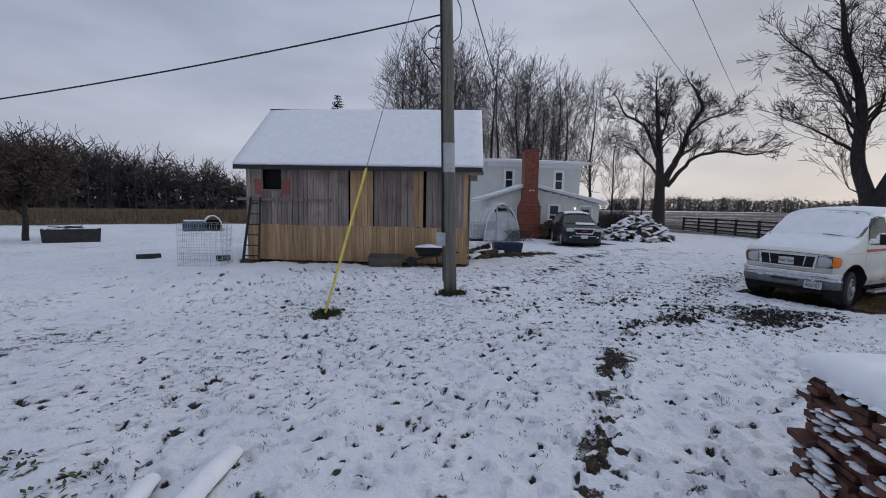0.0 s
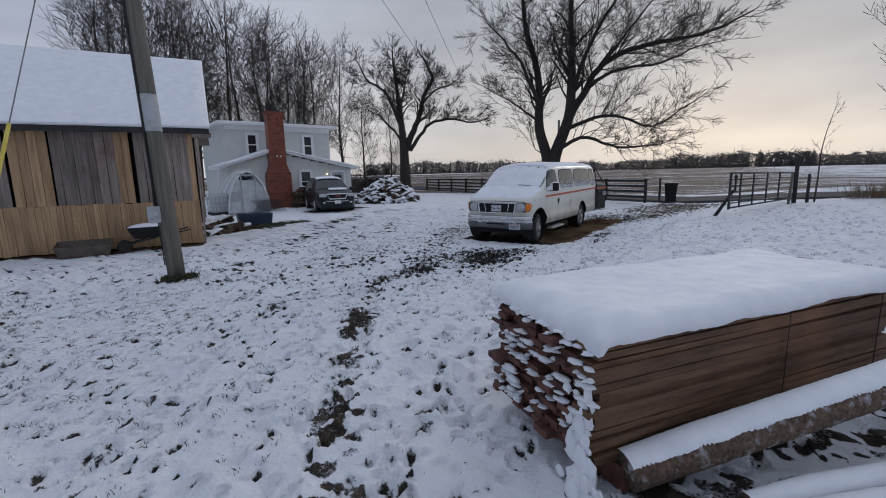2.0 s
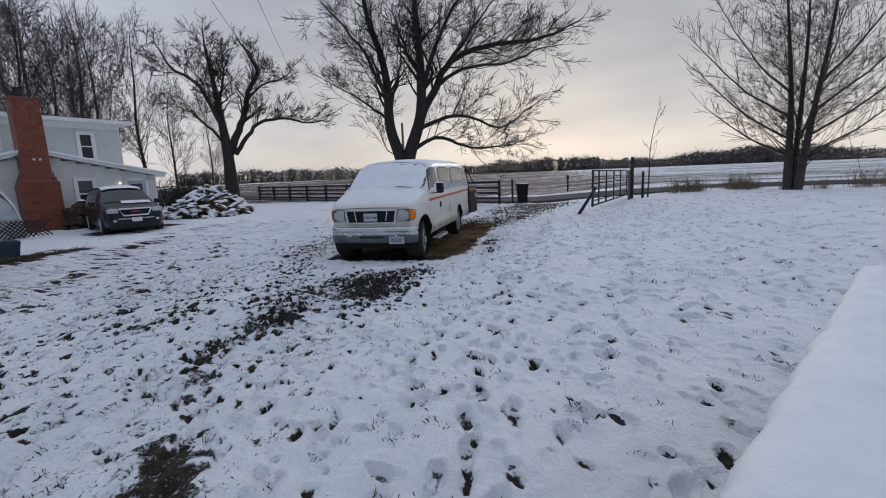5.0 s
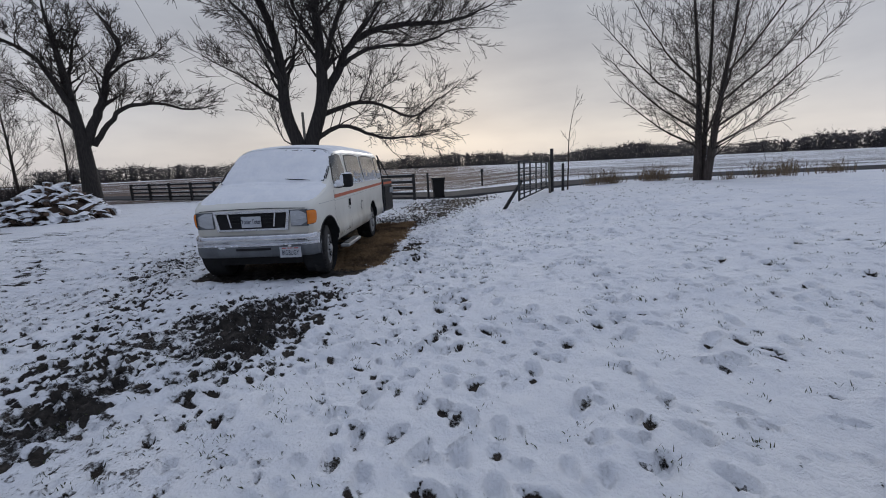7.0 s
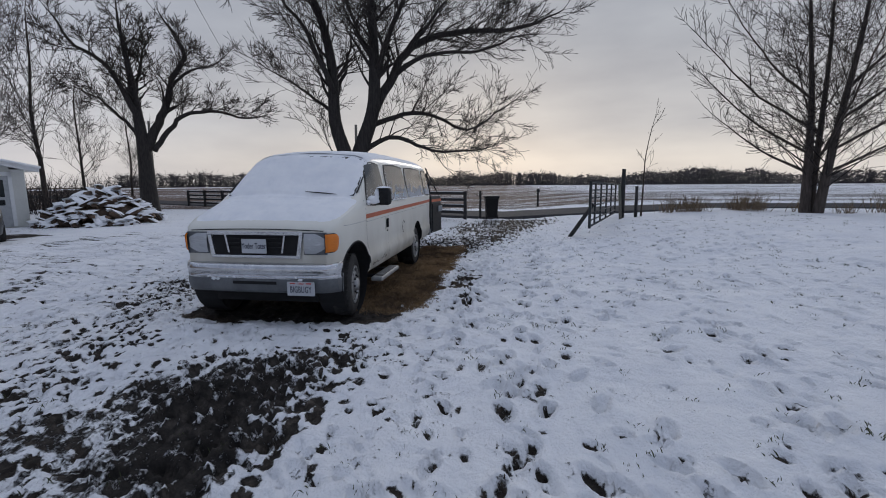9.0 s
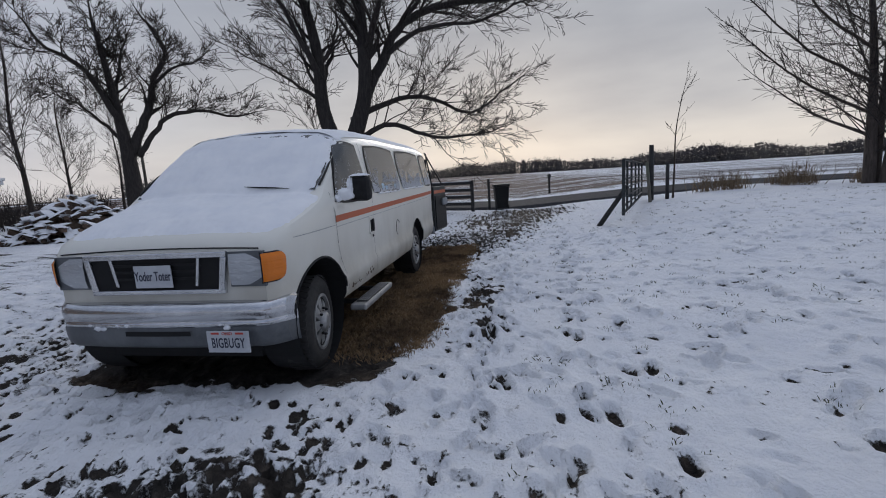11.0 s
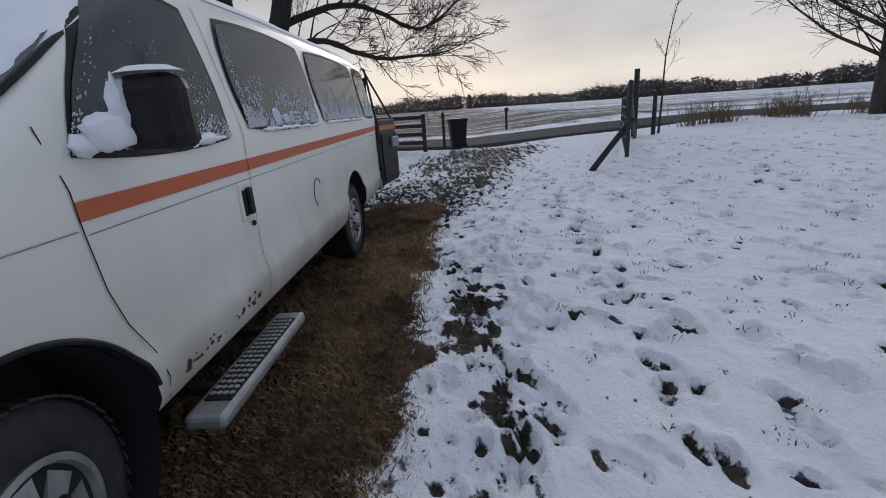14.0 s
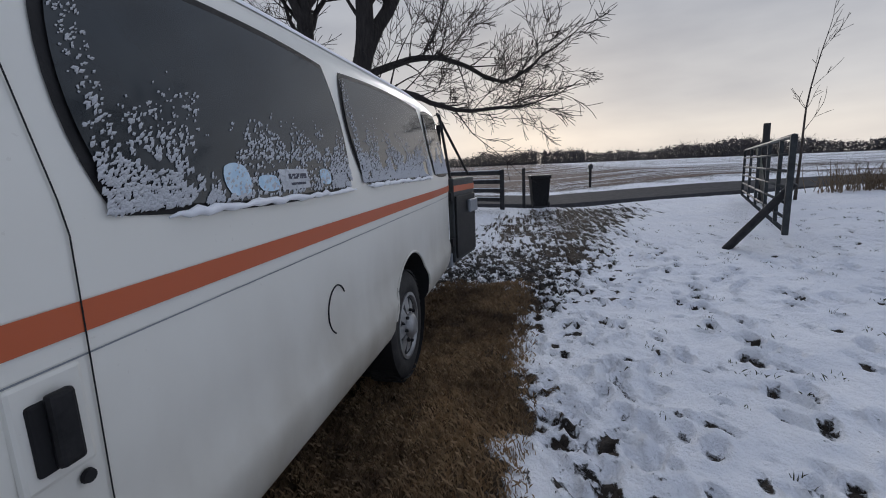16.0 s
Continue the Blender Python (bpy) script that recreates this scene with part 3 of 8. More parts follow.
# wheel tracks of the drive
blots([(4.2, 5.6), (5.6, 6.1), (7.0, 7.2), (9.1, 9.6), (11.2, 9.6), (15.5, 13.0)], 1.1, 0.46, 1.0, 64)
blots([(4.5, 8.0), (7.0, 9.4), (9.1, 11.0), (14.0, 14.2), (18.0, 15.4)], 1.1, 0.46, 1.0, 67)
blots([(9.8, 6.9), (12.0, 7.9), (17.0, 8.3), (22.0, 6.0)], 1.2, 0.47, 1.0, 70)
# mud by the dry strip, and the scuffed way to the gate
blots([(12.7, 3.2), (13.3, 3.42), (13.7, 3.2), (14.4, 3.6)], 0.45, 0.44, 0.6, 73)
blots([(16.6, 3.5), (18.5, 3.4), (21.0, 2.9), (24.0, 2.4)], 1.5, 0.50, 0.7, 76, 0.8)
wob = 0.34 * (lattice(PX * 1.7, PY * 1.7, 31) - 0.5) + 0.24 * (lattice(PX * 6.0, PY * 6.0, 32) - 0.5) + 0.16 * (lattice(PX * 14.0, PY * 14.0, 34) - 0.5)
# the dry strip where no snow fell under the van
under = step(PX + wob, 10.75, 11.05) * (1 - step(PX + wob, 16.6, 17.6)) * step(PY + wob, 3.50, 3.98) * (1 - step(PY + wob, 6.35, 6.6))
under = under * step(PY + wob - 0.9 * (11.7 - PX), 3.50, 3.98)
# dark colour raised at the front end paints the van's shade on the ground
patch(under, 0.05 + 0.7 * (1 - step(PX + wob, 11.4, 12.4)) + 0.25 * step(lattice(PX * 1.3, PY * 1.3, 33), 0.5, 0.75), 0.012)
# under the parked car, at the barn's foot, round the pole
patch(step(1 - np.hypot((PX - 17.0) / 2.4, (PY - 18.2) / 1.0) + wob, 0, 0.25), 0.9, 0.0)
BU, BN = (PX - 7.1) * -0.8805 + (PY - 12.95) * 0.4741, (PX - 7.1) * 0.4741 + (PY - 12.95) * 0.8805
patch(0.8 * step(BU, -0.3, 0.2) * (1 - step(BU, 7.6, 8.2)) * step(BN + wob, -0.42, -0.22) * (1 - step(BN, 0.2, 0.4)), 0.25, 0.0)
patch(0.9 * step(1.0 - np.hypot((PX - 9.8 - 0.25 * (PY - 14.6)) / 2.9, (PY - 14.9 + 0.12 * (PX - 9.8)) / 0.62) + 2 * wob, 0.0, 0.4), 0.7, 0.0)
for cx, cy, cr in [(4.43, 8.8, 0.33), (1.5, 7.97, 0.25)]:
    patch(step(cr - np.hypot(PX - cx, PY - cy) + 0.9 * wob, 0.0, 0.12), 0.75, -0.01)
# the gateway, worn to brown gravel
patch(0.47 * step(1.0 - np.hypot((PX - 23.6) / 4.8, (PY - 3.1 + 0.10 * (PX - 23.6)) / 2.0) + 2.0 * wob, 0.0, 0.7), 0.45, 0.01)
# earth and bark litter round the lumber
LU, LN = (PX - 2.8) * 0.83 + (PY - 0.62) * -0.555, (PX - 2.8) * -0.555 - (PY - 0.62) * 0.83
patch(0.75 * step(LU, 0.0, 0.4) * (1 - step(LU, 3.0, 3.6)) * step(LN + wob, -0.9, -0.7) * (1 - step(LN + 2 * wob, 0.12, 0.3)), 0.8, 0.0)
blots([(2.7, 0.35), (4.2, -0.75), (5.6, -1.75)], 0.9, 0.50, 0.9, 79)

field = step(PX + 3.0 * (lattice(PX * 0.05, PY * 0.05, 41) - 0.5), 33.5, 36.0) * (1 - step(PY, 160, 190))
bright = step(-PY, 0, 14) * field
field = field * (1 - 0.45 * bright)
rough_verge = step(PX, 32.2, 33.2) * (1 - step(PX, 36.5, 38.0)) * (1 - step(np.abs(PY), 40, 70))
thin = thin + 0.24 * rough_verge * lattice(PX * 1.5, PY * 1.5, 43)
weed = step(PY - 0.12 * (PX + 14) + 5 * (lattice(PX * 0.15, PY * 0.15, 42) - 0.5), 43, 48) * (1 - step(PX, 14, 22))
weed = np.maximum(weed, step(PY, 200, 230))
thin = np.where(np.hypot(PX - 8, PY - 5) > 30, np.minimum(thin, 0.42), thin)

on_lane = 1 - step(np.abs(PX - (29.8 + 0.53 * np.maximum(PY - 4.0, 0))), 2.4, 3.0)
zz = rise(PX, PY) + relief * (1 - on_lane) - 0.06 * on_lane
nx, ny = PX.shape
idx = np.arange(nx * ny).reshape(nx, ny)
quads = np.stack([idx[:-1, :-1], idx[1:, :-1], idx[1:, 1:], idx[:-1, 1:]], -1).reshape(-1, 4)
me = bpy.data.meshes.new("ground")
me.vertices.add(nx * ny)
me.vertices.foreach_set("co", np.stack([PX, PY, zz], -1).astype(np.float32).ravel())
me.loops.add(quads.size)
me.loops.foreach_set("vertex_index", quads.ravel().astype(np.int32))
me.polygons.add(len(quads))
me.polygons.foreach_set("loop_start", np.arange(0, quads.size, 4, dtype=np.int32))
me.update(calc_edges=True)
me.shade_smooth()
cov = me.color_attributes.new("cover", "FLOAT_COLOR", "POINT")
cov.data.foreach_set("color", np.stack([np.clip(thin, 0, 1.3), mud, field, weed], -1).astype(np.float32).ravel())
me.materials.append(M_GROUND)
tagged(new("ground", me), "trodden yard and fields under thin patchy snow", "ground", kind="structure")

# the lane beyond the fence
lane = Shape()
rows = []
for y in [-400, -200, -100, -60, -40, -25, -15, -8, -3, 0, 3, 8, 15, 25, 40, 70, 120, 220, 400]:
    c = 29.8 + 0.53 * max(y - 4.0, 0)
    rows.append([(c + o, y, land(c, y) + 0.05 - (0.12 if abs(o) > 2.35 else 0)) for o in (-2.6, -2.3, 0.0, 2.3, 2.6)])
lane.grid(rows[::-1])
solid("road", lane, M_ASPHALT, "narrow wet dark asphalt lane beside the field", "road", kind="structure")

# ---- trees ----
class Tree:
    """Grows a bare crown as tapered limbs, then twigs; a seed for each."""

    def __init__(self, seed):
        self.r = random.Random(seed)
        self.segs = []
        self.stems = []
        self.bushy = 0.75

    def limb(self, p, d, length, rad, level, last, droop=0.0, kink=0.14, kids=(3, 5), spread=0.75, keep=0.62, lift=0.08):
        r = self.r
        n = 5 if level < 2 else (4 if level < last else 2)
        d = d.normalized()
        pts = [p]
        tip = 0.55 if level == 0 else (0.35 if level < last else 0.5)
        for i in range(n):
            d = (d + Vector((r.gauss(0, kink), r.gauss(0, kink), r.gauss(0, kink * 0.7) + lift - droop * level))).normalized()
            q = p + d * (length / n)
            a, b = rad * (1 - (1 - tip) * i / n), rad * (1 - (1 - tip) * (i + 1) / n)
            self.segs.append((p, q, a, b))
            p = q
            pts.append(p)
            if level < last and i >= (1 if level else 2):
                for _ in range(r.randint(*kids) if level < last - 1 else r.randint(kids[0], kids[1] + 1)):
                    if r.random() < (0.55 if level < 2 else self.bushy):
                        side = Vector((r.gauss(0, 1), r.gauss(0, 1), r.gauss(0.1, 0.5)))
                        side = (side - d * side.dot(d)).normalized()
                        nd = d * (1 - spread * 0.45) + side * spread * r.uniform(0.7, 1.25)
                        self.limb(q, nd, length * keep * r.uniform(0.6, 1.1), max(b * r.uniform(0.4, 0.65), 0.004), level + 1, last, droop, kink * 1.15, kids, spread, keep, lift * 0.55)
        if level < last:
            self.limb(p, d, length * keep, b * 0.95, level + 1, last, droop, kink * 1.15, kids, spread, keep, lift)

    def guide(self, plan, r0, r1, across, away, level=1, last=4, start=0.25, every=0.45, length=2.2, spread=0.8, keep=0.66, kids=(1, 2), lift=0.09, kink=0.13, sway=0.0, stem=True, slim=0.42):
        """A main limb bent through (sideways, height, depth) points, with side branches along it."""
        r = self.r
        key = [across * q[0] + away * (q[2] if len(q) > 2 else 0.0) + Vector((0, 0, q[1])) for q in plan]
        pts = []
        for i in range(len(key) - 1):
            a, b, c, d = key[max(i - 1, 0)], key[i], key[i + 1], key[min(i + 2, len(key) - 1)]
            n = max(2, int((c - b).length / 0.35))
            for k in range(n):
                u = k / n
                p = 0.5 * (2 * b + (c - a) * u + (2 * a - 5 * b + 4 * c - d) * u * u + (3 * b - a - 3 * c + d) * u ** 3)
                pts.append(p + Vector((r.gauss(0, sway), r.gauss(0, sway), r.gauss(0, sway * 0.5))))
        pts.append(key[-1])
        total = sum((q - p).length for p, q in zip(pts, pts[1:]))
        radii, run, due = [], 0.0, start * total
        for i, p in enumerate(pts):
            if i:
                run += (p - pts[i - 1]).length
            f = run / total
            rad = r0 + (r1 - r0) * f ** 0.8
            radii.append(rad)
            while run >= due and i:
                d = (p - pts[i - 1]).normalized()
                side = Vector((r.gauss(0, 1), r.gauss(0, 1), r.gauss(0.25, 0.5)))
                side = (side - d * side.dot(d)).normalized()
                self.limb(p, d * (1 - spread * 0.45) + side * spread * r.uniform(0.75, 1.25), length * (1.15 - 0.45 * f) * r.uniform(0.6, 1.2), max(0.006, rad * slim * r.uniform(0.75, 1.25)), level, last, 0.0, kink, kids, spread, keep, lift)
                due += every * r.uniform(0.7, 1.3)
        if stem:
            self.stems.append((pts, radii))
        self.limb(pts[-1], (pts[-1] - pts[-2]).normalized(), length * 0.8, r1, level, last, 0.0, kink, kids, spread, keep, lift)
        return pts

    def shape(self, lo, hi, thinnest=0.006):
        """The limbs whose base radius lies between lo and hi."""
        s = Shape()
        groups = {}
        for p, q, a, b in self.segs:
            if lo <= a < hi:
                groups.setdefault(9 if a > 0.09 else (6 if a > 0.03 else 3), []).append((p, q, max(a, thinnest), max(b, thinnest)))
        for n, sg in groups.items():
            P = np.array([x[0][:] for x in sg])
            Q = np.array([x[1][:] for x in sg])
            A, B = np.array([x[2] for x in sg]), np.array([x[3] for x in sg])
            D = Q - P
            L = np.linalg.norm(D, axis=1, keepdims=True)
            D = D / np.maximum(L, 1e-9)
            ref = np.where(np.abs(D[:, 2:3]) > 0.9, np.array([[1.0, 0, 0]]), np.array([[0, 0, 1.0]]))
            U = np.cross(D, ref)
            U /= np.linalg.norm(U, axis=1, keepdims=True)
            W = np.cross(D, U)
            Q = Q + D * (0.15 * B[:, None])
            th = 2 * np.pi * np.arange(n) / n
            ringv = np.cos(th)[None, :, None] * U[:, None, :] + np.sin(th)[None, :, None] * W[:, None, :]
            v = np.concatenate([P[:, None] + A[:, None, None] * ringv, Q[:, None] + B[:, None, None] * ringv], 1).reshape(-1, 3)
            base = len(s.v)
            s.v.extend(map(tuple, v))
            f = [[k, (k + 1) % n, n + (k + 1) % n, n + k] for k in range(n)]
            fa = (np.array(f)[None] + (np.arange(len(sg)) * 2 * n)[:, None, None] + base).reshape(-1, 4)
            s.f.extend(map(tuple, fa.tolist()))
            s.mi.extend([0] * len(fa))
        return s


def put_tree(name, tree, at, label, category="tree", bark=None, split=0.07, thinnest=0.006, group="", twigs=None):
    ob = thing(name, at, 0, label, category, group)
    for pts, radii in tree.stems:
        part("trunk", Shape().tube(pts, radii, 12 if radii[0] > 0.1 else 8), bark or M_BARK, ob, smooth=True)
    if not tree.stems:
        part("trunk", tree.shape(split, 9), bark or M_BARK, ob, smooth=True)
    else:
        split = 9
    part("crown", tree.shape(0, split, thinnest), twigs or M_TWIG, ob, "crown of fine bare twigs", smooth=True)
    return ob

# ---- the barn: local x runs from its right front corner along the front, y into it ----
def barn():
    rb = random.Random(11)
    turn = math.degrees(math.atan2(0.4741, -0.8805))
    ob = thing("barn", (7.1, 12.95, -0.46), turn, "weathered plank barn patched with fresh pine, snow on its roof", "barn")
    L, D, H, HR = 7.5, 5.4, 3.40, 5.45
    # local y is to the left of local x: inwards is minus y
    inn = -1.0
    frame_part = Shape()
    for x in (0.1, L / 3, 2 * L / 3, L - 0.1):
        for y in (0.14, D - 0.14):
            frame_part.box(x - 0.08, x + 0.08, inn * y - 0.08, inn * y + 0.08, 0, H - 0.05)
    for y in (0.14, D - 0.14):
        frame_part.box(0, L, inn * y - 0.07, inn * y + 0.07, H - 0.2, H - 0.05)
    part("frame", frame_part, M_OLD_WOOD, ob)
    # black sheet paints the unlit barn inside behind the planks; no real wall
    dark = Shape().box(0.06, L - 0.06, inn * 0.30, inn * 0.26, 0.0, H - 0.02)
    part("lining", dark, M_DARK, ob)
    front = part("front_wall", Shape().box(0.02, L - 0.02, inn * 0.10, inn * 0.06, H - 0.14, H), M_OLD_WOOD, ob)
    fresh = [(3.18, 3.95), (1.5, 1.83), (0.02, 0.16)]
    x = -0.02
    while x < L:
        w = rb.uniform(0.13, 0.21)
        cx = x + w / 2
        x += w + rb.uniform(0.003, 0.012)
        if any(a - 0.02 < cx < b for a, b in fresh):
            continue
        z0 = 1.18 + rb.uniform(-0.03, 0.02) if cx < 7.35 else 0.02
        if 6.27 < cx < 6.95:
            piece("plank", M_OLD_WOOD, front, (cx, rb.uniform(0, 0.012), (z0 + 2.42) / 2), (w, 0.028, 2.42 - z0), (0, 0, rb.gauss(0, 0.4)))
            continue
        piece("plank", M_OLD_WOOD, front, (cx, rb.uniform(0, 0.014), (z0 + H - 0.06) / 2), (w, 0.028, H - 0.06 - z0), (0, rb.gauss(0, 0.25), rb.gauss(0, 0.6)))
    for a, b in [(6.95, 7.22), (5.98, 6.27)]:
        piece("plank", M_RED_WOOD, front, ((a + b) / 2, 0.022, 2.5), (b - a, 0.02, 0.52))
    for a, b in fresh:
        n = max(1, round((b - a) / 0.19))
        for i in range(n):
            piece("plank", M_NEW_WOOD, front, (a + (b - a) * (i + 0.5) / n, 0.02 + rb.uniform(0, 0.008), 2.32), ((b - a) / n - 0.008, 0.026, 2.16), (0, rb.gauss(0, 0.15), 0))
    x = 0.0
    while x < 7.32:
        w = rb.uniform(0.12, 0.165)
        piece("plank", M_NEW_WOOD, front, (x + w / 2, 0.03 + rb.uniform(0, 0.01), 0.64 + rb.uniform(-0.02, 0.015)), (w - 0.006, 0.026, 1.2), (0, rb.gauss(0, 0.2), 0))
        x += w
    # ledge below the loft window
    part("ledge", Shape().box(4.6, 7.8, 0.03, 0.11, 2.04, 2.13), M_OLD_WOOD, ob)
    part("window_frame", Shape().box(6.24, 6.29, 0.0, 0.03, 2.36, 3.38).box(6.93, 6.98, 0.0, 0.03, 2.36, 3.38).box(6.24, 6.98, 0.0, 0.035, 2.36, 2.41), M_OLD_WOOD, ob)
    # gable end towards the house, and the two unseen walls
    gable = part("gable_wall", Shape().box(0.03, 0.07, inn * (D - 0.1), inn * 0.1, H - 0.12, H), M_OLD_WOOD, ob)
    y = -0.01
    while y < D:
        w = rb.uniform(0.15, 0.25)
        cy = y + w / 2
        top = H + (HR - H) * (1 - abs(cy - D / 2) / (D / 2)) - 0.12
        low = 2.3 if 0.9 < cy < 2.2 else 0.0
        piece("plank", M_OLD_WOOD, gable, (-0.03 + rb.uniform(-0.012, 0.0), inn * cy, (low + top) / 2), (0.028, w - 0.006, top - low), (rb.gauss(0, 0.3), 0, 0))
        y += w
    # black sheet paints the shade in the doorway
    part("doorway_shade", Shape().box(0.08, 0.11, inn * 2.3, inn * 0.8, 0, 2.4), M_DARK, ob)
    part("back_wall", Shape().box(0, L, inn * D, inn * (D - 0.04), 0, H), M_OLD_WOOD, ob)
    g = Shape()
    g.add([(L, 0, 0), (L, inn * D, 0), (L, inn * D, H), (L, inn * D / 2, HR), (L, 0, H), (L - 0.04, 0, 0), (L - 0.04, inn * D, 0), (L - 0.04, inn * D, H), (L - 0.04, inn * D / 2, HR), (L - 0.04, 0, H)],
          [(0, 1, 2, 3, 4), (9, 8, 7, 6, 5), (0, 4, 9, 5), (1, 6, 7, 2), (2, 7, 8, 3), (3, 8, 9, 4), (0, 5, 6, 1)])
    part("end_wall", g, M_OLD_WOOD, ob)
    # roof: shingled slopes, a layer of snow with ragged edges over them
    for s, nm in ((0, "roof"), (1, "roof")):
        e, rdg = (-0.36, D / 2) if s == 0 else (D + 0.36, D / 2)
        ez = H - 0.36 * (HR - H) / (D / 2)
        roof = Shape()
        for dz, flip in ((0.0, False), (0.06, True)):
            roof.add([(-0.42, inn * e, ez + dz), (L + 0.28, inn * e, ez + dz), (L + 0.28, inn * rdg, HR + dz), (-0.42, inn * rdg, HR + dz)], [(0, 1, 2, 3)])
        roof.f += [(0, 1, 5, 4), (1, 2, 6, 5), (2, 3, 7, 6), (3, 0, 4, 7)]
        roof.mi += [0] * 4
        rf = part(nm, roof, M_OLD_WOOD, ob)
        if s == 0:
            # shingle courses that show past the snow at the far end
            for k in range(22):
                f = (k + 0.5) / 22
                yy, z = e + f * (rdg - e), ez + f * (HR - ez)
                ln = rb.uniform(0.25, 1.0)
                piece("shingle", M_FENCE, rf, (L + 0.30 - ln / 2, inn * yy, z + 0.085), (ln, 0.07, 0.02), (math.degrees(math.atan2(HR - ez, rdg - e)), 0, rb.gauss(0, 1)))
        sn = Shape()
        rows = []
        for i in range(61):
            f = i / 60
            row = []
            for k in range(25):
                u = k / 24
                x = -0.44 + u * (L + 0.72)
                edge = 0.03 * math.sin(7 * x) + rb.uniform(-0.012, 0.012)
                yy = e + (rdg - e) * f - (edge if i == 0 else 0)
                z = ez + (HR - ez) * f + 0.075 + 0.055 * min(1, 6 * f) * (1 - 0.7 * step(u, 0.80, 1.0)) + 0.012 * noise.noise(Vector((x * 1.5, f * 9, s)))
                row.append((x, inn * yy, z))
            rows.append(row)
        if s == 1:
            rows = rows[::-1]
        sn.grid(rows)
        so = part("snow_cover", sn, M_SNOW, ob, "smooth white snow layer", smooth=True)
        sol = so.modifiers.new("thick", "SOLIDIFY")
        sol.thickness, sol.offset = 0.07, -1
    part("ridge", Shape().box(-0.43, L + 0.3, inn * D / 2 - 0.06, inn * D / 2 + 0.06, HR + 0.06, HR + 0.17), M_FENCE, ob)
    part("fascia", Shape().box(-0.42, L + 0.28, 0.345, 0.365, H - 0.34, H - 0.20), M_FENCE, ob)
    part("rafter_tail", Shape().box(-0.46, 0.02, 0.05, 0.3, H - 0.42, H - 0.30), M_OLD_WOOD, ob)
    return ob, turn


BARN, BTURN = barn()


def barn_place(u, out, z=0.0):
    """A place at u along the barn's front, so far out from it."""
    x, y = 7.1 - 0.8805 * u - 0.4741 * out, 12.95 + 0.4741 * u - 0.8805 * out
    return x, y, land(x, y) + z


def ladder():
    ob = thing("ladder", barn_place(7.2, 0.45), BTURN, "old dark wooden ladder leaning on the barn front", "ladder")
    top = Vector((-0.05, -0.32, 2.15))
    for s in (-1, 1):
        part("rail", Shape().box(-0.025, 0.025, -0.035, 0.035, 0, 2.2, look((s * 0.27, 0, 0), (s * 0.16 - 0.05, -0.34, 2.15)) @ pose(0, 0, 0, 180, 0, 0)), M_FENCE, ob)
    for k in range(6):
        f = (k + 0.6) / 6.2
        c = top * f
        w = 0.27 + (0.16 - 0.27) * f
        part("rung", Shape().box(-w, w, -0.02, 0.02, -0.018, 0.018, Matrix.Translation(c)), M_FENCE, ob)
    return ob


ladder()


def hollow_tub(length, wide, deep, wall, flare):
    s = Shape()
    prof = []
    for (lx, ly, z) in ((length - flare, wide - flare, 0), (length, wide, deep), (length + 0.03, wide + 0.03, deep), (length + 0.03, wide + 0.03, deep - 0.03), (length, wide, deep - 0.03)):
        prof.append([(-lx / 2, -ly / 2, z), (lx / 2, -ly / 2, z), (lx / 2, ly / 2, z), (-lx / 2, ly / 2, z)])
    out, rim = prof[0] + prof[1], prof[2]
    inner = [[(p[0] * (1 - 2 * wall / length), p[1] * (1 - 2 * wall / wide), p[2] + (wall if i == 0 else 0)) for p in prof[i]] for i in (0, 1)]
    s.add(prof[0] + prof[1] + inner[1] + inner[0], [(3, 2, 1, 0)] + [(a + i, a + (i + 1) % 4, a + 4 + (i + 1) % 4, a + 4 + i) for a in (0, 4, 8) for i in range(4)] + [(12, 13, 14, 15)])
    return s


tub = solid("mortar_tub", hollow_tub(1.15, 0.62, 0.30, 0.02, 0.16), M_BROWN_TUB, "empty brown plastic mixing tub tilted before the barn", "tub", bevel=0.012)
x, y, z = barn_place(2.62, 0.62)
tub.matrix_world = pose(x, y, z + 0.04, -9, 0, BTURN + 4)


def wheelbarrow():
    x, y, z = barn_place(1.25, 0.6)
    ob = thing("wheelbarrow", (x, y, z), BTURN + 188, "black wheelbarrow heaped with snow at the barn", "wheelbarrow")
    tray = hollow_tub(0.95, 0.62, 0.3, 0.015, 0.3)
    t = part("tray", tray, M_BLACK_PLASTIC, ob, bevel=0.01)
    t.matrix_basis = pose(0, 0, 0.36)
    sn = Shape().grid([[(-0.46 + 0.92 * i / 10, -0.3 + 0.6 * k / 8, 0.64 + 0.1 * math.sin(math.pi * i / 10) ** 0.6 * math.sin(math.pi * k / 8) ** 0.6) for i in range(11)] for k in range(9)])
    part("snow_heap", sn, M_SNOW, ob, "rounded white snow", smooth=True)
    w = part("wheel", Shape().ring([(0.05, -0.035), (0.13, -0.04), (0.17, -0.02), (0.17, 0.02), (0.13, 0.04), (0.05, 0.035)], 20), M_RUBBER, ob, smooth=True)
    w.matrix_basis = pose(-0.55, 0, 0.17, 90, 0, 0)
    for s in (-1, 1):
        part("handle", Shape().tube([(-0.55, s * 0.06, 0.2), (0.0, s * 0.24, 0.34), (0.95, s * 0.3, 0.52)], 0.018, 7), M_FENCE, ob)
        part("leg", Shape().tube([(0.25, s * 0.22, 0.36), (0.32, s * 0.25, 0.0), (0.12, s * 0.25, 0.0)], 0.012, 6), M_BLACK_PLASTIC, ob)


wheelbarrow()

# ---- the house: local x along its front from left to right, y into it ----
HN = (0.29, 0.957)
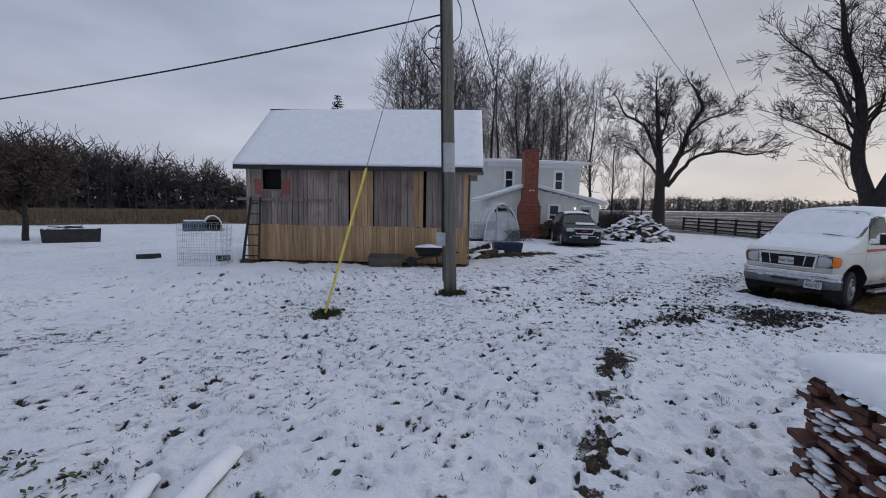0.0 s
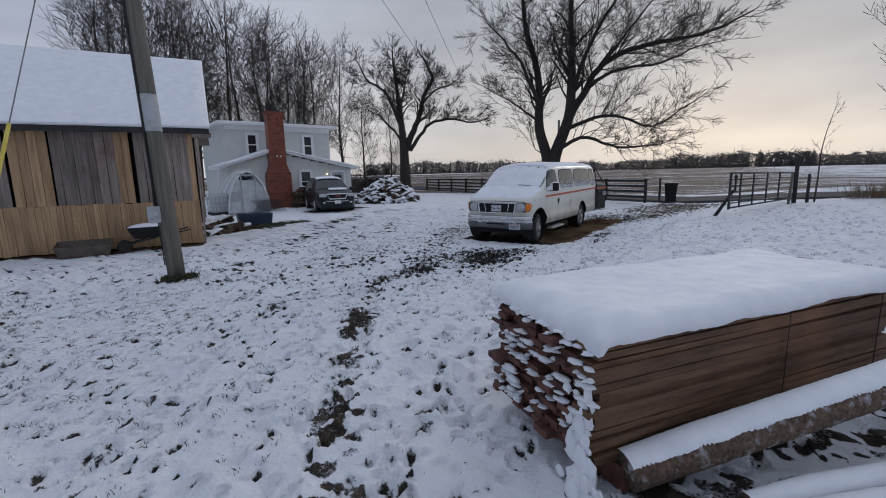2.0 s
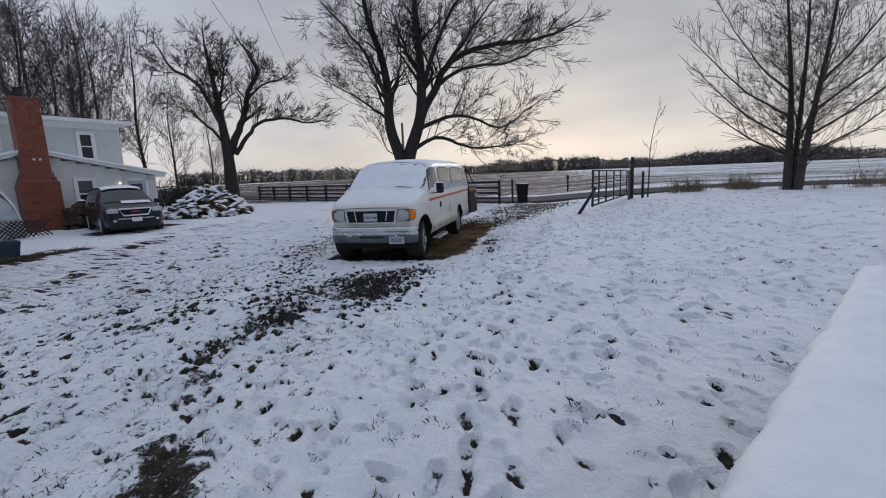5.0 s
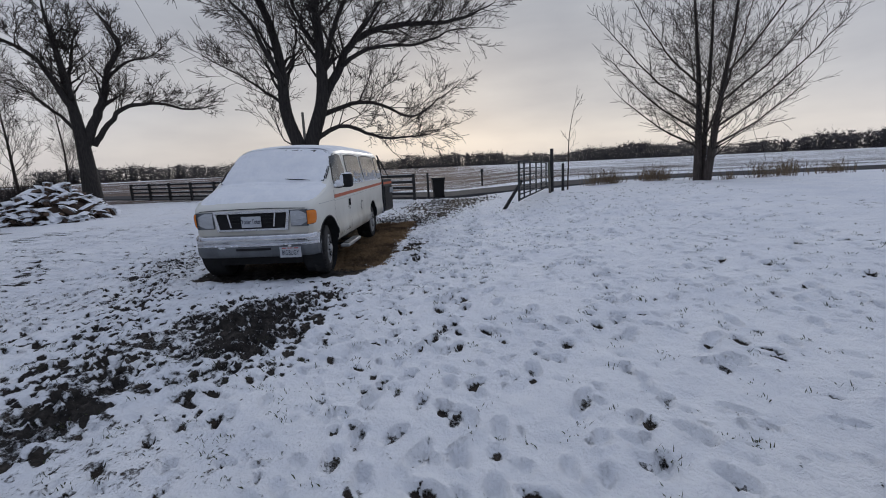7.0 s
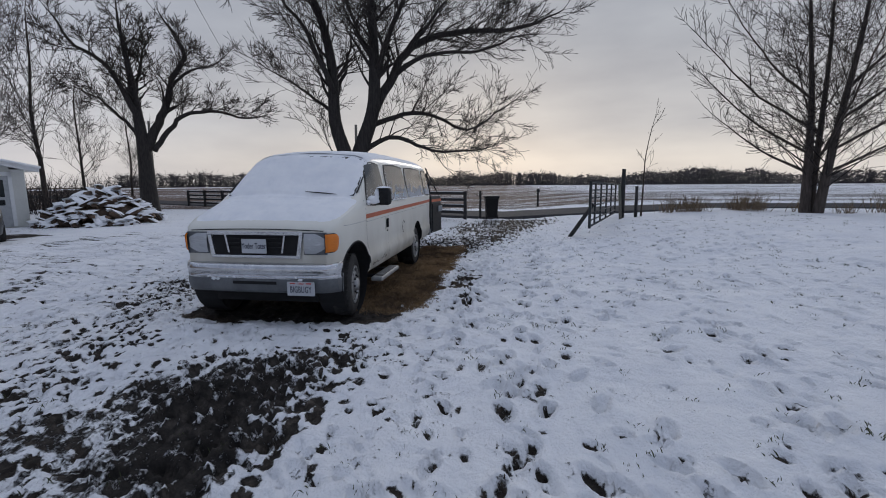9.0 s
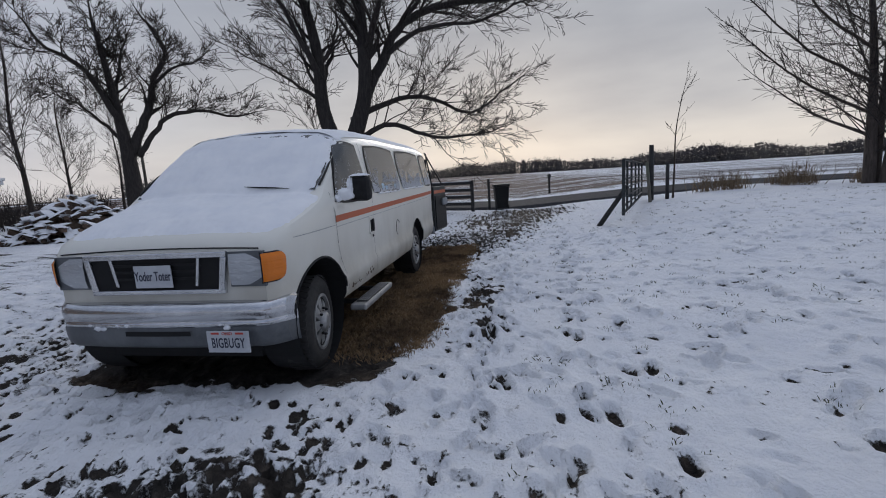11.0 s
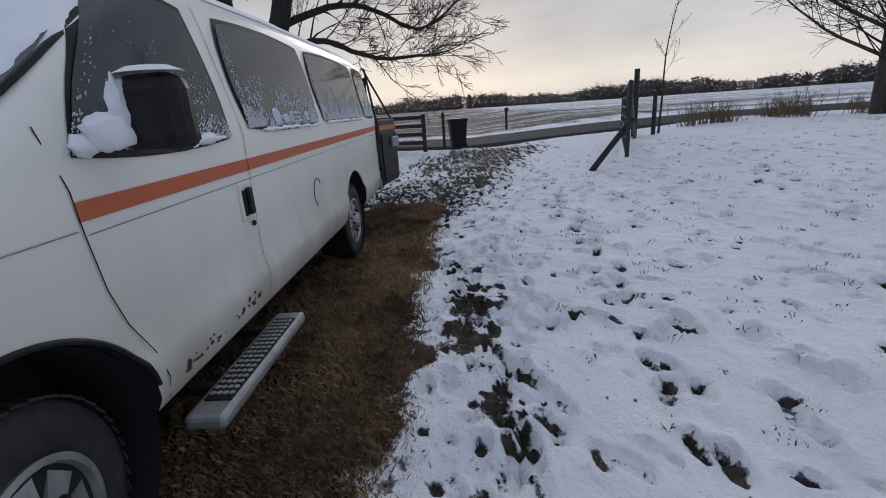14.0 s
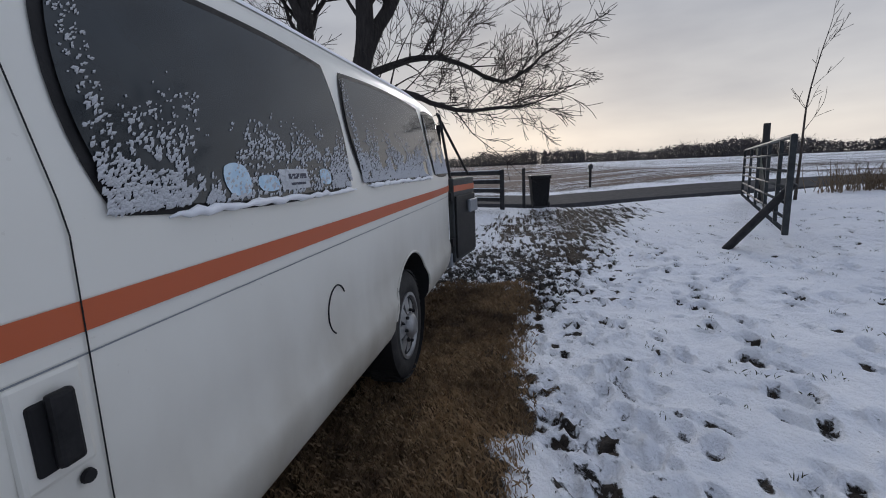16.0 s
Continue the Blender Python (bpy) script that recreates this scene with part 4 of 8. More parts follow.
HU = (0.957, -0.29)


def house_place(u, d):
    """u along the front to the right, d inwards from the line of the lower front."""
    return HU[0] * u + HN[0] * (27.0 + d), HU[1] * u + HN[1] * (27.0 + d)


def siding(x0, x1, z0, z1, y, course=0.115, top=None):
    """Lapped boards in one sheet; top(x) trims it under a slope."""
    s = Shape()
    z = z0
    while z < z1:
        zb = min(z + course, z1)
        a, b = x0, x1
        if top:
            a, b = top(zb, x0, x1)
        if b > a:
            s.add([(a, y - 0.02, z), (b, y - 0.02, z), (b, y, zb), (a, y, zb)], [(0, 1, 2, 3)])
            s.add([(a, y, z), (b, y, z), (b, y - 0.02, z), (a, y - 0.02, z)], [(0, 1, 2, 3)])
        z = zb
    return s


def sash_window(parent, x0, x1, z0, z1, y):
    w = part("window", Shape().box(x0 - 0.13, x0, y - 0.07, y - 0.02, z0, z1).box(x1, x1 + 0.13, y - 0.07, y - 0.02, z0, z1).box(x0 - 0.13, x1 + 0.13, y - 0.07, y - 0.02, z1, z1 + 0.17), M_TRIM, parent)
    part("sill", Shape().box(x0 - 0.16, x1 + 0.16, y - 0.11, y - 0.02, z0 - 0.08, z0), M_TRIM, w)
    zm = (z0 + z1) / 2
    part("sash", Shape().box(x0, x1, y - 0.05, y - 0.03, zm - 0.03, zm + 0.03).box(x0, x0 + 0.04, y - 0.05, y - 0.03, z0, z1).box(x1 - 0.04, x1, y - 0.05, y - 0.03, z0, z1), M_TRIM, w)
    for a, b in ((z0, zm - 0.03), (zm + 0.03, z1)):
        part("pane", Shape().box(x0 + 0.04, x1 - 0.04, y - 0.04, y - 0.032, a, b), M_WINDOW, w)
    return w


M_WINDOW, _t, _p = shader("window_glass")
_p.inputs["Base Color"].default_value = (0.022, 0.027, 0.032, 1)
_p.inputs["Roughness"].default_value = 0.08
_p.inputs["Specular IOR Level"].default_value = 0.7


def house():
    x, y = house_place(0, 0)
    gz = -0.46
    ob = thing("house", (x, y, gz), math.degrees(math.atan2(HU[1], HU[0])), "pale grey-white two-storey farmhouse with a low front wing and brick chimney", "house")
    # low wing in front: walls under a shallow gable
    xl, xr, pk = 6.84, 14.3, 9.42
    zl, zr, zp = 2.32, 2.26, 3.32

    def slope(x):
        return zl + (zp - zl) * (x - (xl - 0.5)) / (pk - xl + 0.5) if x < pk else zp + (zr - zp) * (x - pk) / (xr + 0.3 - pk)

    def trim_to(z, a, b):
        aa = a if z <= slope(a) else (xl - 0.5) + (z - zl) / (zp - zl) * (pk - xl + 0.5)
        bb = b if z <= slope(b) else pk + (z - zp) / (zr - zp) * (xr + 0.3 - pk)
        return max(a, aa), min(b, bb)

    part("wing_wall", siding(xl, xr, 0, 3.25, 0.0, 0.115, trim_to), M_PAINT_WHITE, ob)
    part("wing_side", Shape().box(xl, xl + 0.12, 0.02, 2.0, 0, zl + 0.1), M_PAINT_WHITE, ob)
    part("wing_side", Shape().box(xr - 0.12, xr, 0.02, 2.0, 0, zr), M_PAINT_WHITE, ob)
    part("awning_pole", Shape().tube([(xl - 0.5, -0.3, zl), (xl - 0.85, -0.5, 0.75)], 0.03, 6), M_TRIM, ob)
    roof = Shape()
    for (a, za), (b, zb) in (((xl - 0.55, zl - 0.03), (pk, zp)), ((pk, zp), (xr + 0.35, zr - 0.05))):
        roof.add([(a, -0.35, za), (b, -0.35, zb), (b, 2.1, zb + 0.02), (a, 2.1, za + 0.02), (a, -0.35, za + 0.16), (b, -0.35, zb + 0.16), (b, 2.1, zb + 0.18), (a, 2.1, za + 0.18)],
                 [(3, 2, 1, 0), (4, 5, 6, 7), (0, 1, 5, 4), (1, 2, 6, 5), (2, 3, 7, 6), (3, 0, 4, 7)])
    part("wing_roof", roof, M_TRIM, ob)
    rs = Shape()
    prof = [(xl - 0.6, zl + 0.15), (xl + 0.8, zl + 0.62), (pk - 0.9, zp + 0.02), (pk, zp + 0.24), (pk + 1.0, zp + 0.04), (12.2, zr + 0.65), (13.6, zr + 0.34), (xr + 0.4, zr + 0.14)]
    prof = [(a, (slope(a) if xl - 0.5 < a < xr + 0.3 else c - 0.16) + 0.2) for a, c in prof]
    rs.grid([[(a, yy, z + 0.03 * math.sin(a * 3)) for a, z in prof] for yy in (-0.4, 0.5, 1.4, 2.1)])
    so = part("wing_snow", rs, M_SNOW, ob, "layer of white snow", smooth=True)
    so.modifiers.new("thick", "SOLIDIFY").thickness = 0.1
    # main block
    ml, mr, mh = 7.35, 13.85, 4.92
    part("main_wall", siding(ml, mr, 2.2, mh, 2.0, 0.13), M_STUCCO, ob)
    part("main_side", Shape().box(ml, ml + 0.1, 2.02, 8.4, 0, mh).box(mr - 0.1, mr, 2.02, 8.4, 0, mh).box(ml, mr, 8.4, 8.5, 0, mh), M_STUCCO, ob)
    part("cornice", Shape().box(ml - 0.5, mr + 0.5, 1.5, 9.0, mh, mh + 0.17), M_TRIM, ob, bevel=0.02)
    part("frieze", Shape().box(ml, mr, 1.955, 1.978, mh - 0.26, mh), M_TRIM, ob)
    hip = Shape()
    c = ((ml + mr) / 2, 5.2)
    hip.add([(ml - 0.5, 1.5, mh + 0.17), (mr + 0.5, 1.5, mh + 0.17), (mr + 0.5, 9.0, mh + 0.17), (ml - 0.5, 9.0, mh + 0.17), (c[0] - 0.4, c[1], mh + 0.62), (c[0] + 0.4, c[1], mh + 0.62)],
            [(0, 1, 5, 4), (1, 2, 5), (2, 3, 4, 5), (3, 0, 4)])
    part("main_roof", hip, M_SNOW, ob, "hipped roof under snow", smooth=False)
    sash_window(ob, 8.55, 9.08, 3.24, 4.36, 2.0)
    sash_window(ob, 12.05, 12.58, 3.24, 4.36, 2.0)
    sash_window(ob, 10.92, 11.54, 0.95, 2.10, 0.0)
    sash_window(ob, 7.30, 7.90, 1.0, 2.15, 0.0)
    d = part("door", Shape().box(12.95, 13.75, -0.06, -0.01, 0.1, 2.05), M_GREY_PLASTIC, ob)
    part("door_frame", Shape().box(12.83, 12.95, -0.08, -0.02, 0.1, 2.2).box(13.75, 13.87, -0.08, -0.02, 0.1, 2.2).box(12.83, 13.87, -0.08, -0.02, 2.05, 2.2), M_TRIM, d)
    part("pane", Shape().box(13.1, 13.6, -0.075, -0.06, 1.25, 1.9), M_WINDOW, d)
    lamp = part("porch_lamp", Shape().ring([(0.02, -0.05), (0.04, -0.035), (0.048, 0.0), (0.035, 0.04), (0.02, 0.055)], 12, pose(12.62, -0.1, 1.95)), M_LAMP, ob, "small lit porch lamp")
    # brick chimney: broad base with sloped shoulders, tall stack
    ch = thing_part("chimney", Shape().box(8.80, 10.14, -0.58, -0.02, 0, 1.95).add(
        [(8.80, -0.58, 1.95), (10.14, -0.58, 1.95), (10.14, -0.02, 1.95), (8.80, -0.02, 1.95), (9.02, -0.52, 2.5), (9.94, -0.52, 2.5), (9.94, -0.02, 2.5), (9.02, -0.02, 2.5)],
        [(0, 1, 5, 4), (1, 2, 6, 5), (2, 3, 7, 6), (3, 0, 4, 7), (4, 5, 6, 7)]).box(9.02, 9.94, -0.52, 0.0, 2.5, 5.42), M_MORTAR, ob)
    part("cap", Shape().box(8.97, 9.99, -0.57, 0.05, 5.38, 5.5), M_BRICK, ch, bevel=0.015)
    part("flue", Shape().tube([(9.4, -0.26, 5.45), (9.4, -0.26, 5.85)], 0.15, 12).tube([(9.4, -0.26, 5.83), (9.4, -0.26, 5.87)], 0.2, 12), M_FENCE, ch)
    for zz, xx in ((2.98, 9.38), (2.98, 9.58)):
        part("reflector", Shape().box(xx, xx + 0.08, -0.55, -0.525, zz, zz + 0.08), M_TRIM, ch)
    rb = random.Random(3)
    z, k = 0.02, 0
    while z < 5.3:
        if z < 1.92:
            a, b = 8.80, 10.14
            yf = -0.585
        elif z < 2.5:
            f = (z - 1.92) / 0.58
            a, b, yf = 8.82 + 0.2 * f, 10.12 - 0.18 * f, -0.565 + 0.04 * f
        else:
            a, b, yf = 9.02, 9.94, -0.525
        n = 5 if z < 2.0 else 4
        for i in range(n):
            w = (b - a) / n
            piece("brick", M_BRICK, ch, (a + (i + 0.5) * w, yf + 0.02, z + 0.10), (w - 0.014, 0.05, 0.19 - 0.014))
        z += 0.19
        k += 1
    return ob


def thing_part(name, shape, material, parent, label=""):
    return part(name, shape, material, parent, label)


M_LAMP, _t, _p = shader("porch_lamp_glow")
_p.inputs["Base Color"].default_value = (1, 0.9, 0.75, 1)
_p.inputs["Emission Color"].default_value = (1, 0.86, 0.62, 1)
_p.inputs["Emission Strength"].default_value = 2.0
house()


def on_front(u, out):
    """A place in front of the house, u along its front."""
    x, y = house_place(u, -out)
    return x, y, land(x, y)


HTURN = math.degrees(math.atan2(HU[1], HU[0]))


def greenhouse():
    ob = thing("greenhouse", on_front(7.0, 3.0), HTURN, "small pointed-arch greenhouse with white tube frame and cloudy film", "greenhouse")

    def arch(n=14):
        pts = []
        for i in range(n + 1):
            f = i / n
            s = -1 if f < 0.5 else 1
            g = min(f, 1 - f) * 2
            pts.append((s * 1.02 * (1 - g ** 1.9), 2.12 * (1 - (1 - g) ** 1.5)))
        return pts
    a = arch()
    for y in (0.0, 0.9, 1.8):
        part("hoop", Shape().tube([(x, y, z) for x, z in a], 0.035, 7), M_TRIM, ob, smooth=True)
    part("cover", Shape().grid([[(x * 0.98, y, z * 0.98) for x, z in a] for y in (0.02, 1.78)]), M_FILM, ob, "cloudy plastic film", smooth=True)
    fr = Shape()
    for s in (-1, 1):
        fr.add([(s * 0.32, 0.01, 0.05), (s * 0.98, 0.01, 0.05), (s * 0.93, 0.01, 0.7), (s * 0.72, 0.01, 1.3), (s * 0.32, 0.01, 1.75)], [(0, 1, 2, 3, 4)])
    part("front_film", fr, M_FILM, ob, "cloudy plastic film")
    part("door", Shape().box(-0.3, 0.3, -0.03, 0.0, 0.05, 1.62), M_FILM, ob, "milky door panel")
    part("door_frame", Shape().box(-0.36, -0.3, -0.04, 0.02, 0, 2.0).box(0.3, 0.36, -0.04, 0.02, 0, 2.0).box(-0.36, 0.36, -0.04, 0.02, 1.62, 1.68).box(-0.95, -0.3, -0.03, 0.01, 0.66, 0.71).box(0.3, 0.95, -0.03, 0.01, 0.66, 0.71).box(-0.36, 0.36, -0.04, 0.02, 1.9, 1.96), M_GREY_PLASTIC, ob)
    part("vent", Shape().box(-0.22, 0.16, -0.05, -0.03, 1.72, 1.84), M_DARK, ob)
    part("low_pane", Shape().box(-0.9, -0.4, -0.02, 0.0, 0.72, 1.12), M_GREY_PLASTIC, ob)
    return ob


greenhouse()


def lattice_screen():
    ob = thing("lattice_panel", on_front(7.7, 3.3), HTURN, "dark diagonal lattice panel leaning by the greenhouse", "lattice")
    for s in (-1, 1):
        for k in range(9):
            o = -0.5 + k * 0.15
            part("slat", Shape().box(-0.02, 0.02, -0.012, 0.0, -0.42, 0.42, pose(o * 0.9 + 0.05, -0.1 - 0.013 * s, 0.36, 0, s * 45, 0)), M_FENCE, ob)


lattice_screen()


def stack_of_firewood(name, at, turn, size, n, label, snowy=0.0, seed=2, heap=False):
    """Split logs, each its own piece, in a stack or a heap."""
    rb = random.Random(seed)
    ob = thing(name, at, turn, label, "firewood")
    lx, ly, lz = size
    s_meshes = []
    for k in range(5):
        s = Shape()
        n_s = rb.choice((3, 4, 5))
        prof = [(rb.uniform(0.06, 0.1) * math.cos(2 * math.pi * i / n_s), rb.uniform(0.06, 0.1) * math.sin(2 * math.pi * i / n_s)) for i in range(n_s)]
        s.add([(-0.2, a, b) for a, b in prof] + [(0.2, a, b) for a, b in prof], [tuple(range(n_s - 1, -1, -1)), tuple(range(n_s, 2 * n_s))] + [(i, (i + 1) % n_s, n_s + (i + 1) % n_s, n_s + i) for i in range(n_s)])
        s_meshes.append(s.mesh("log", M_SPLIT))
    caps = Shape()
    for i in range(n):
        x, y = rb.uniform(-1, 1), rb.uniform(-1, 1)
        if heap:
            q = math.hypot(x, y)
            if q > 1:
                x, y = x / q, y / q
                q = 1
            top = lz * (1 - q) ** 0.8 + 0.05
            z = top * (1 - 0.25 * rb.random())
            rot = (rb.uniform(-35, 35), rb.uniform(-35, 35), rb.uniform(0, 180))
        else:
            z = 0.08 + (lz - 0.1) * rb.random() * (1 - 0.35 * abs(x))
            rot = (rb.uniform(-25, 25), rb.uniform(-12, 12), 90 + rb.gauss(0, 14))
        o = new("log", rb.choice(s_meshes))
        o.parent = ob
        g = rb.uniform(0.85, 1.35)
        o.matrix_basis = pose(x * lx / 2, y * ly / 2, z, *rot) @ Matrix.Diagonal((g, g, g, 1))
        if rb.random() < snowy and (heap or z > lz * 0.55):
            m = pose(x * lx / 2, y * ly / 2, z + 0.07 * g, rot[0] * 0.4, rot[1], rot[2]) @ Matrix.Diagonal((1.15, 1.35, 1.3, 1))
            rows = []
            for a in range(6):
                rows.append([m @ Vector((-0.23 * g + 0.46 * g * a / 5, 0.095 * g * math.cos(math.pi * b / 5), 0.055 * math.sin(math.pi * b / 5) * (1 if 0 < a < 5 else 0.1))) for b in range(6)])
            caps.grid(rows)
    core = Shape()
    if heap:
        core.ring([(lx * 0.44, 0.0), (lx * 0.30, lz * 0.36), (lx * 0.14, lz * 0.68), (0.05, lz * 0.86)], 18)
        core.v = [(a, b * ly / lx, c) for a, b, c in core.v]
    else:
        core.box(-lx * 0.46, lx * 0.46, -ly * 0.3, ly * 0.4, 0, lz * 0.62)
    part("core", core, M_SPLIT, ob)
    if caps.v:
        part("snow", caps, M_SNOW, ob, "snow lying on the logs", smooth=True)
    return ob


stack_of_firewood("firewood_stack", on_front(11.0, 0.8), HTURN, (1.9, 0.7, 1.25), 90, "dark split firewood stacked against the house wall", 0.1, 4)
stack_of_firewood("firewood_heap", (23.4, 20.2, -0.45), 20, (5.2, 4.2, 1.75), 290, "large heap of split firewood under patchy snow", 0.97, 6, True)
stack_of_firewood("scrap_wood", (8.6, 15.3, -0.46), 20, (2.6, 1.5, 0.45), 70, "low pile of dark scrap wood by the barn corner", 0.25, 8, True)

# ---- the dark car before the house; local x runs from its nose to its tail ----
def parked_car():
    fx, fy = -0.513, -0.855
    at = (15.75, 16.75, land(15.75, 16.75) - 0.02)
    ob = thing("car", at, math.degrees(math.atan2(-fy, -fx)), "dark blue-grey sport utility car with snow on its roof", "car")
    paint_dark = mat("dark_car_paint", (0.006, 0.008, 0.011), (0.013, 0.016, 0.021), 0.3, 0.0, scale=3.0, bump=0.0, coat=0.2)
    paint_dark.node_tree.nodes["Principled BSDF"].inputs["Specular IOR Level"].default_value = 0.25
    glass, t, p = shader("car_glass")
    p.inputs["Base Color"].default_value = (0.02, 0.026, 0.032, 1)
    p.inputs["Roughness"].default_value = 0.12
    top = [(0.0, 0.70), (0.06, 0.92), (0.3, 1.0), (0.9, 1.08), (1.25, 1.13), (1.95, 1.62), (2.2, 1.70), (2.8, 1.75), (4.2, 1.72), (4.7, 1.60), (4.95, 1.1), (5.02, 0.7)]
    plan = [(0.0, 0.70), (0.06, 0.80), (0.3, 0.92), (0.8, 0.98), (4.3, 0.98), (4.8, 0.92), (5.02, 0.8)]

    def half(x):
        f, tz = curve0(x, plan), curve0(x, top)
        belt = min(tz - 0.12, 1.02)
        pts = [(0.84, 0.24), (0.95, 0.30), (0.99, 0.5), (1.0, 0.75), (0.985, 0.94 if belt > 0.95 else belt - 0.02)]
        out = [(w * f, min(z, belt - 0.01 * (5 - i))) for i, (w, z) in enumerate(pts)]
        cab = float(step(x, 1.2, 2.0))
        for w0, w1, s in ((0.98, 0.97, 0.0), (0.95, 0.88, 0.35), (0.90, 0.78, 0.75), (0.80, 0.68, 0.9), (0.45, 0.40, 0.98), (0, 0, 1)):
            out.append(((w0 + (w1 - w0) * cab) * f, belt + (tz - belt) * s))
        return out

    xs = sorted({a for a, _ in top + plan} | {1.5, 1.7, 2.4, 3.4})
    rows = []
    for x in xs:
        h = half(x)
        rows.append([(x, w, z) for w, z in h] + [(x, -w, z) for w, z in h[::-1][1:]])
    s = Shape().grid(rows)
    n, m = len(rows[0]), len(rows)
    s.f += [tuple(range(n - 1, -1, -1)), tuple(range((m - 1) * n, m * n))] + [(k * n, (k + 1) * n, (k + 1) * n + n - 1, k * n + n - 1) for k in range(m - 1)]
    s.mi = [0] * len(s.f)
    body = part("body", s, paint_dark, ob, smooth=True)
    body.modifiers.new("edges", "EDGE_SPLIT").split_angle = radians(35)

    def sheet(x0, x1, o0, o1, off, nx_=5, no=7, narrow=0.0):
        rows = []
        for i in range(nx_ + 1):
            x = x0 + (x1 - x0) * i / nx_
            h = half(x)[::-1][:6]
            k = 1 - narrow * i / nx_
            rows.append([(x - off * 0.5, (o0 + (o1 - o0) * j / no) * k, float(np.interp(abs((o0 + (o1 - o0) * j / no) * k), [q[0] for q in h], [q[1] for q in h])) + off) for j in range(no + 1)])
        return Shape().grid(rows[::-1])
    part("windscreen", sheet(1.32, 1.98, -0.78, 0.78, 0.012, narrow=0.12), glass, ob, smooth=True)
    part("roof_snow", sheet(2.0, 4.6, -0.64, 0.64, 0.06, 10, 9), M_SNOW, ob, "white snow on the roof", smooth=True)
    part("hood_snow", sheet(1.0, 1.33, -0.75, 0.2, 0.03, 4, 7), M_SNOW, ob, "strip of snow", smooth=True)
    for sgn in (-1, 1):
        w = []
        for x0, x1 in ((1.75, 2.6), (2.7, 3.6), (3.7, 4.5)):
            rows = [[(x, sgn * (float(np.interp(z, [q[1] for q in half(x)], [q[0] for q in half(x)])) + 0.01), z) for x in np.linspace(x0 + (0.25 if x0 < 2 else 0) * (z - 1.08) / 0.4, x1, 6)] for z in (1.08, 1.25, 1.45)]
            part("side_window", Shape().grid(rows if sgn < 0 else rows[::-1]), glass, ob, smooth=True)
        part("mirror", Shape().box(1.55, 1.68, min(sgn * 0.98, sgn * 1.16), max(sgn * 0.98, sgn * 1.16), 1.05, 1.22), paint_dark, ob, bevel=0.03)
        part("headlight", Shape().box(-0.01, 0.22, min(sgn * 0.52, sgn * 0.86), max(sgn * 0.52, sgn * 0.86), 0.80, 0.95), M_FILM, ob, "pale headlight", bevel=0.03)
        part("fog_lamp", Shape().box(-0.02, 0.06, min(sgn * 0.6, sgn * 0.72), max(sgn * 0.6, sgn * 0.72), 0.48, 0.56), M_FILM, ob, bevel=0.02)
        for x in (0.95, 3.95):
            base = pose(x, sgn * 0.98, 0.36, -90 * sgn, 0, 0)
            wh = part("wheel", Shape().ring([(0.2, -0.25), (0.36, -0.22), (0.37, -0.1), (0.36, -0.01), (0.26, 0.0)], 28, base), M_RUBBER, ob, smooth=False)
            rim = Shape()
            rim.ring([(0.25, 0.004), (0.05, 0.02)], 20, base)
            part("rim", rim, M_GREY_PLASTIC, wh)
    g = Shape()
    pr = [(-0.50, 0.94), (0.50, 0.94), (0.38, 0.70), (-0.38, 0.70)]
    g.tube([(-0.02 + 0.03 * abs(a), a, b) for a, b in pr + pr[:1]], 0.03, 6)
    gr = part("grille_frame", g, M_TRIM, ob, "pale chrome grille frame")
    part("grille", Shape().add([(-0.012, a * 0.98, b) for a, b in pr] + [(0.05, a, b) for a, b in pr], [(0, 1, 2, 3), (0, 4, 5, 1), (2, 6, 7, 3)]), M_DARK, gr)
    part("badge", Shape().box(-0.03, -0.015, -0.14, 0.14, 0.80, 0.86), M_REDINK_CAR, gr)
    part("bumper_bar", Shape().tube([(0.08, -0.75, 0.60), (-0.03, -0.4, 0.58), (-0.05, 0, 0.58), (-0.03, 0.4, 0.58), (0.08, 0.75, 0.60)], 0.025, 6), M_GREY_PLASTIC, ob)
    part("number_plate", Shape().box(-0.07, -0.05, -0.155, 0.155, 0.47, 0.62), M_TRIM, ob)
    part("underbody", Shape().box(0.3, 4.8, -0.8, 0.8, 0.16, 0.30), M_DARK, ob)
    return ob


def curve0(x, pts):
    return float(np.interp(x, [p[0] for p in pts], [p[1] for p in pts]))


M_REDINK_CAR = mat("dark_red_badge", (0.20, 0.03, 0.03), (0.25, 0.05, 0.05), 0.4, scale=10.0, bump=0.0)
parked_car()


# ---- small things about the yard ----
def wire_pen():
    ob = thing("wire_pen", (-0.75, 15.75, land(-0.75, 15.75)), -18, "pale empty wire mesh pen standing in the snow", "wire pen")
    for (x0, y0, x1, y1) in ((-0.62, -0.5, 0.62, -0.5), (0.62, -0.5, 0.62, 0.5), (0.62, 0.5, -0.62, 0.5), (-0.62, 0.5, -0.62, -0.5)):
        s = Shape()
        for k in range(9):
            f = k / 8
            s.tube([(x0 + (x1 - x0) * f, y0 + (y1 - y0) * f, 0.0), (x0 + (x1 - x0) * f, y0 + (y1 - y0) * f, 1.3)], 0.0045, 4, False)
        for k in range(8):
            s.tube([(x0, y0, 0.04 + 0.18 * k), (x1, y1, 0.04 + 0.18 * k)], 0.004, 4, False)
        tagged(part("panel", s, M_GREY_PLASTIC, ob), kind="stuff")


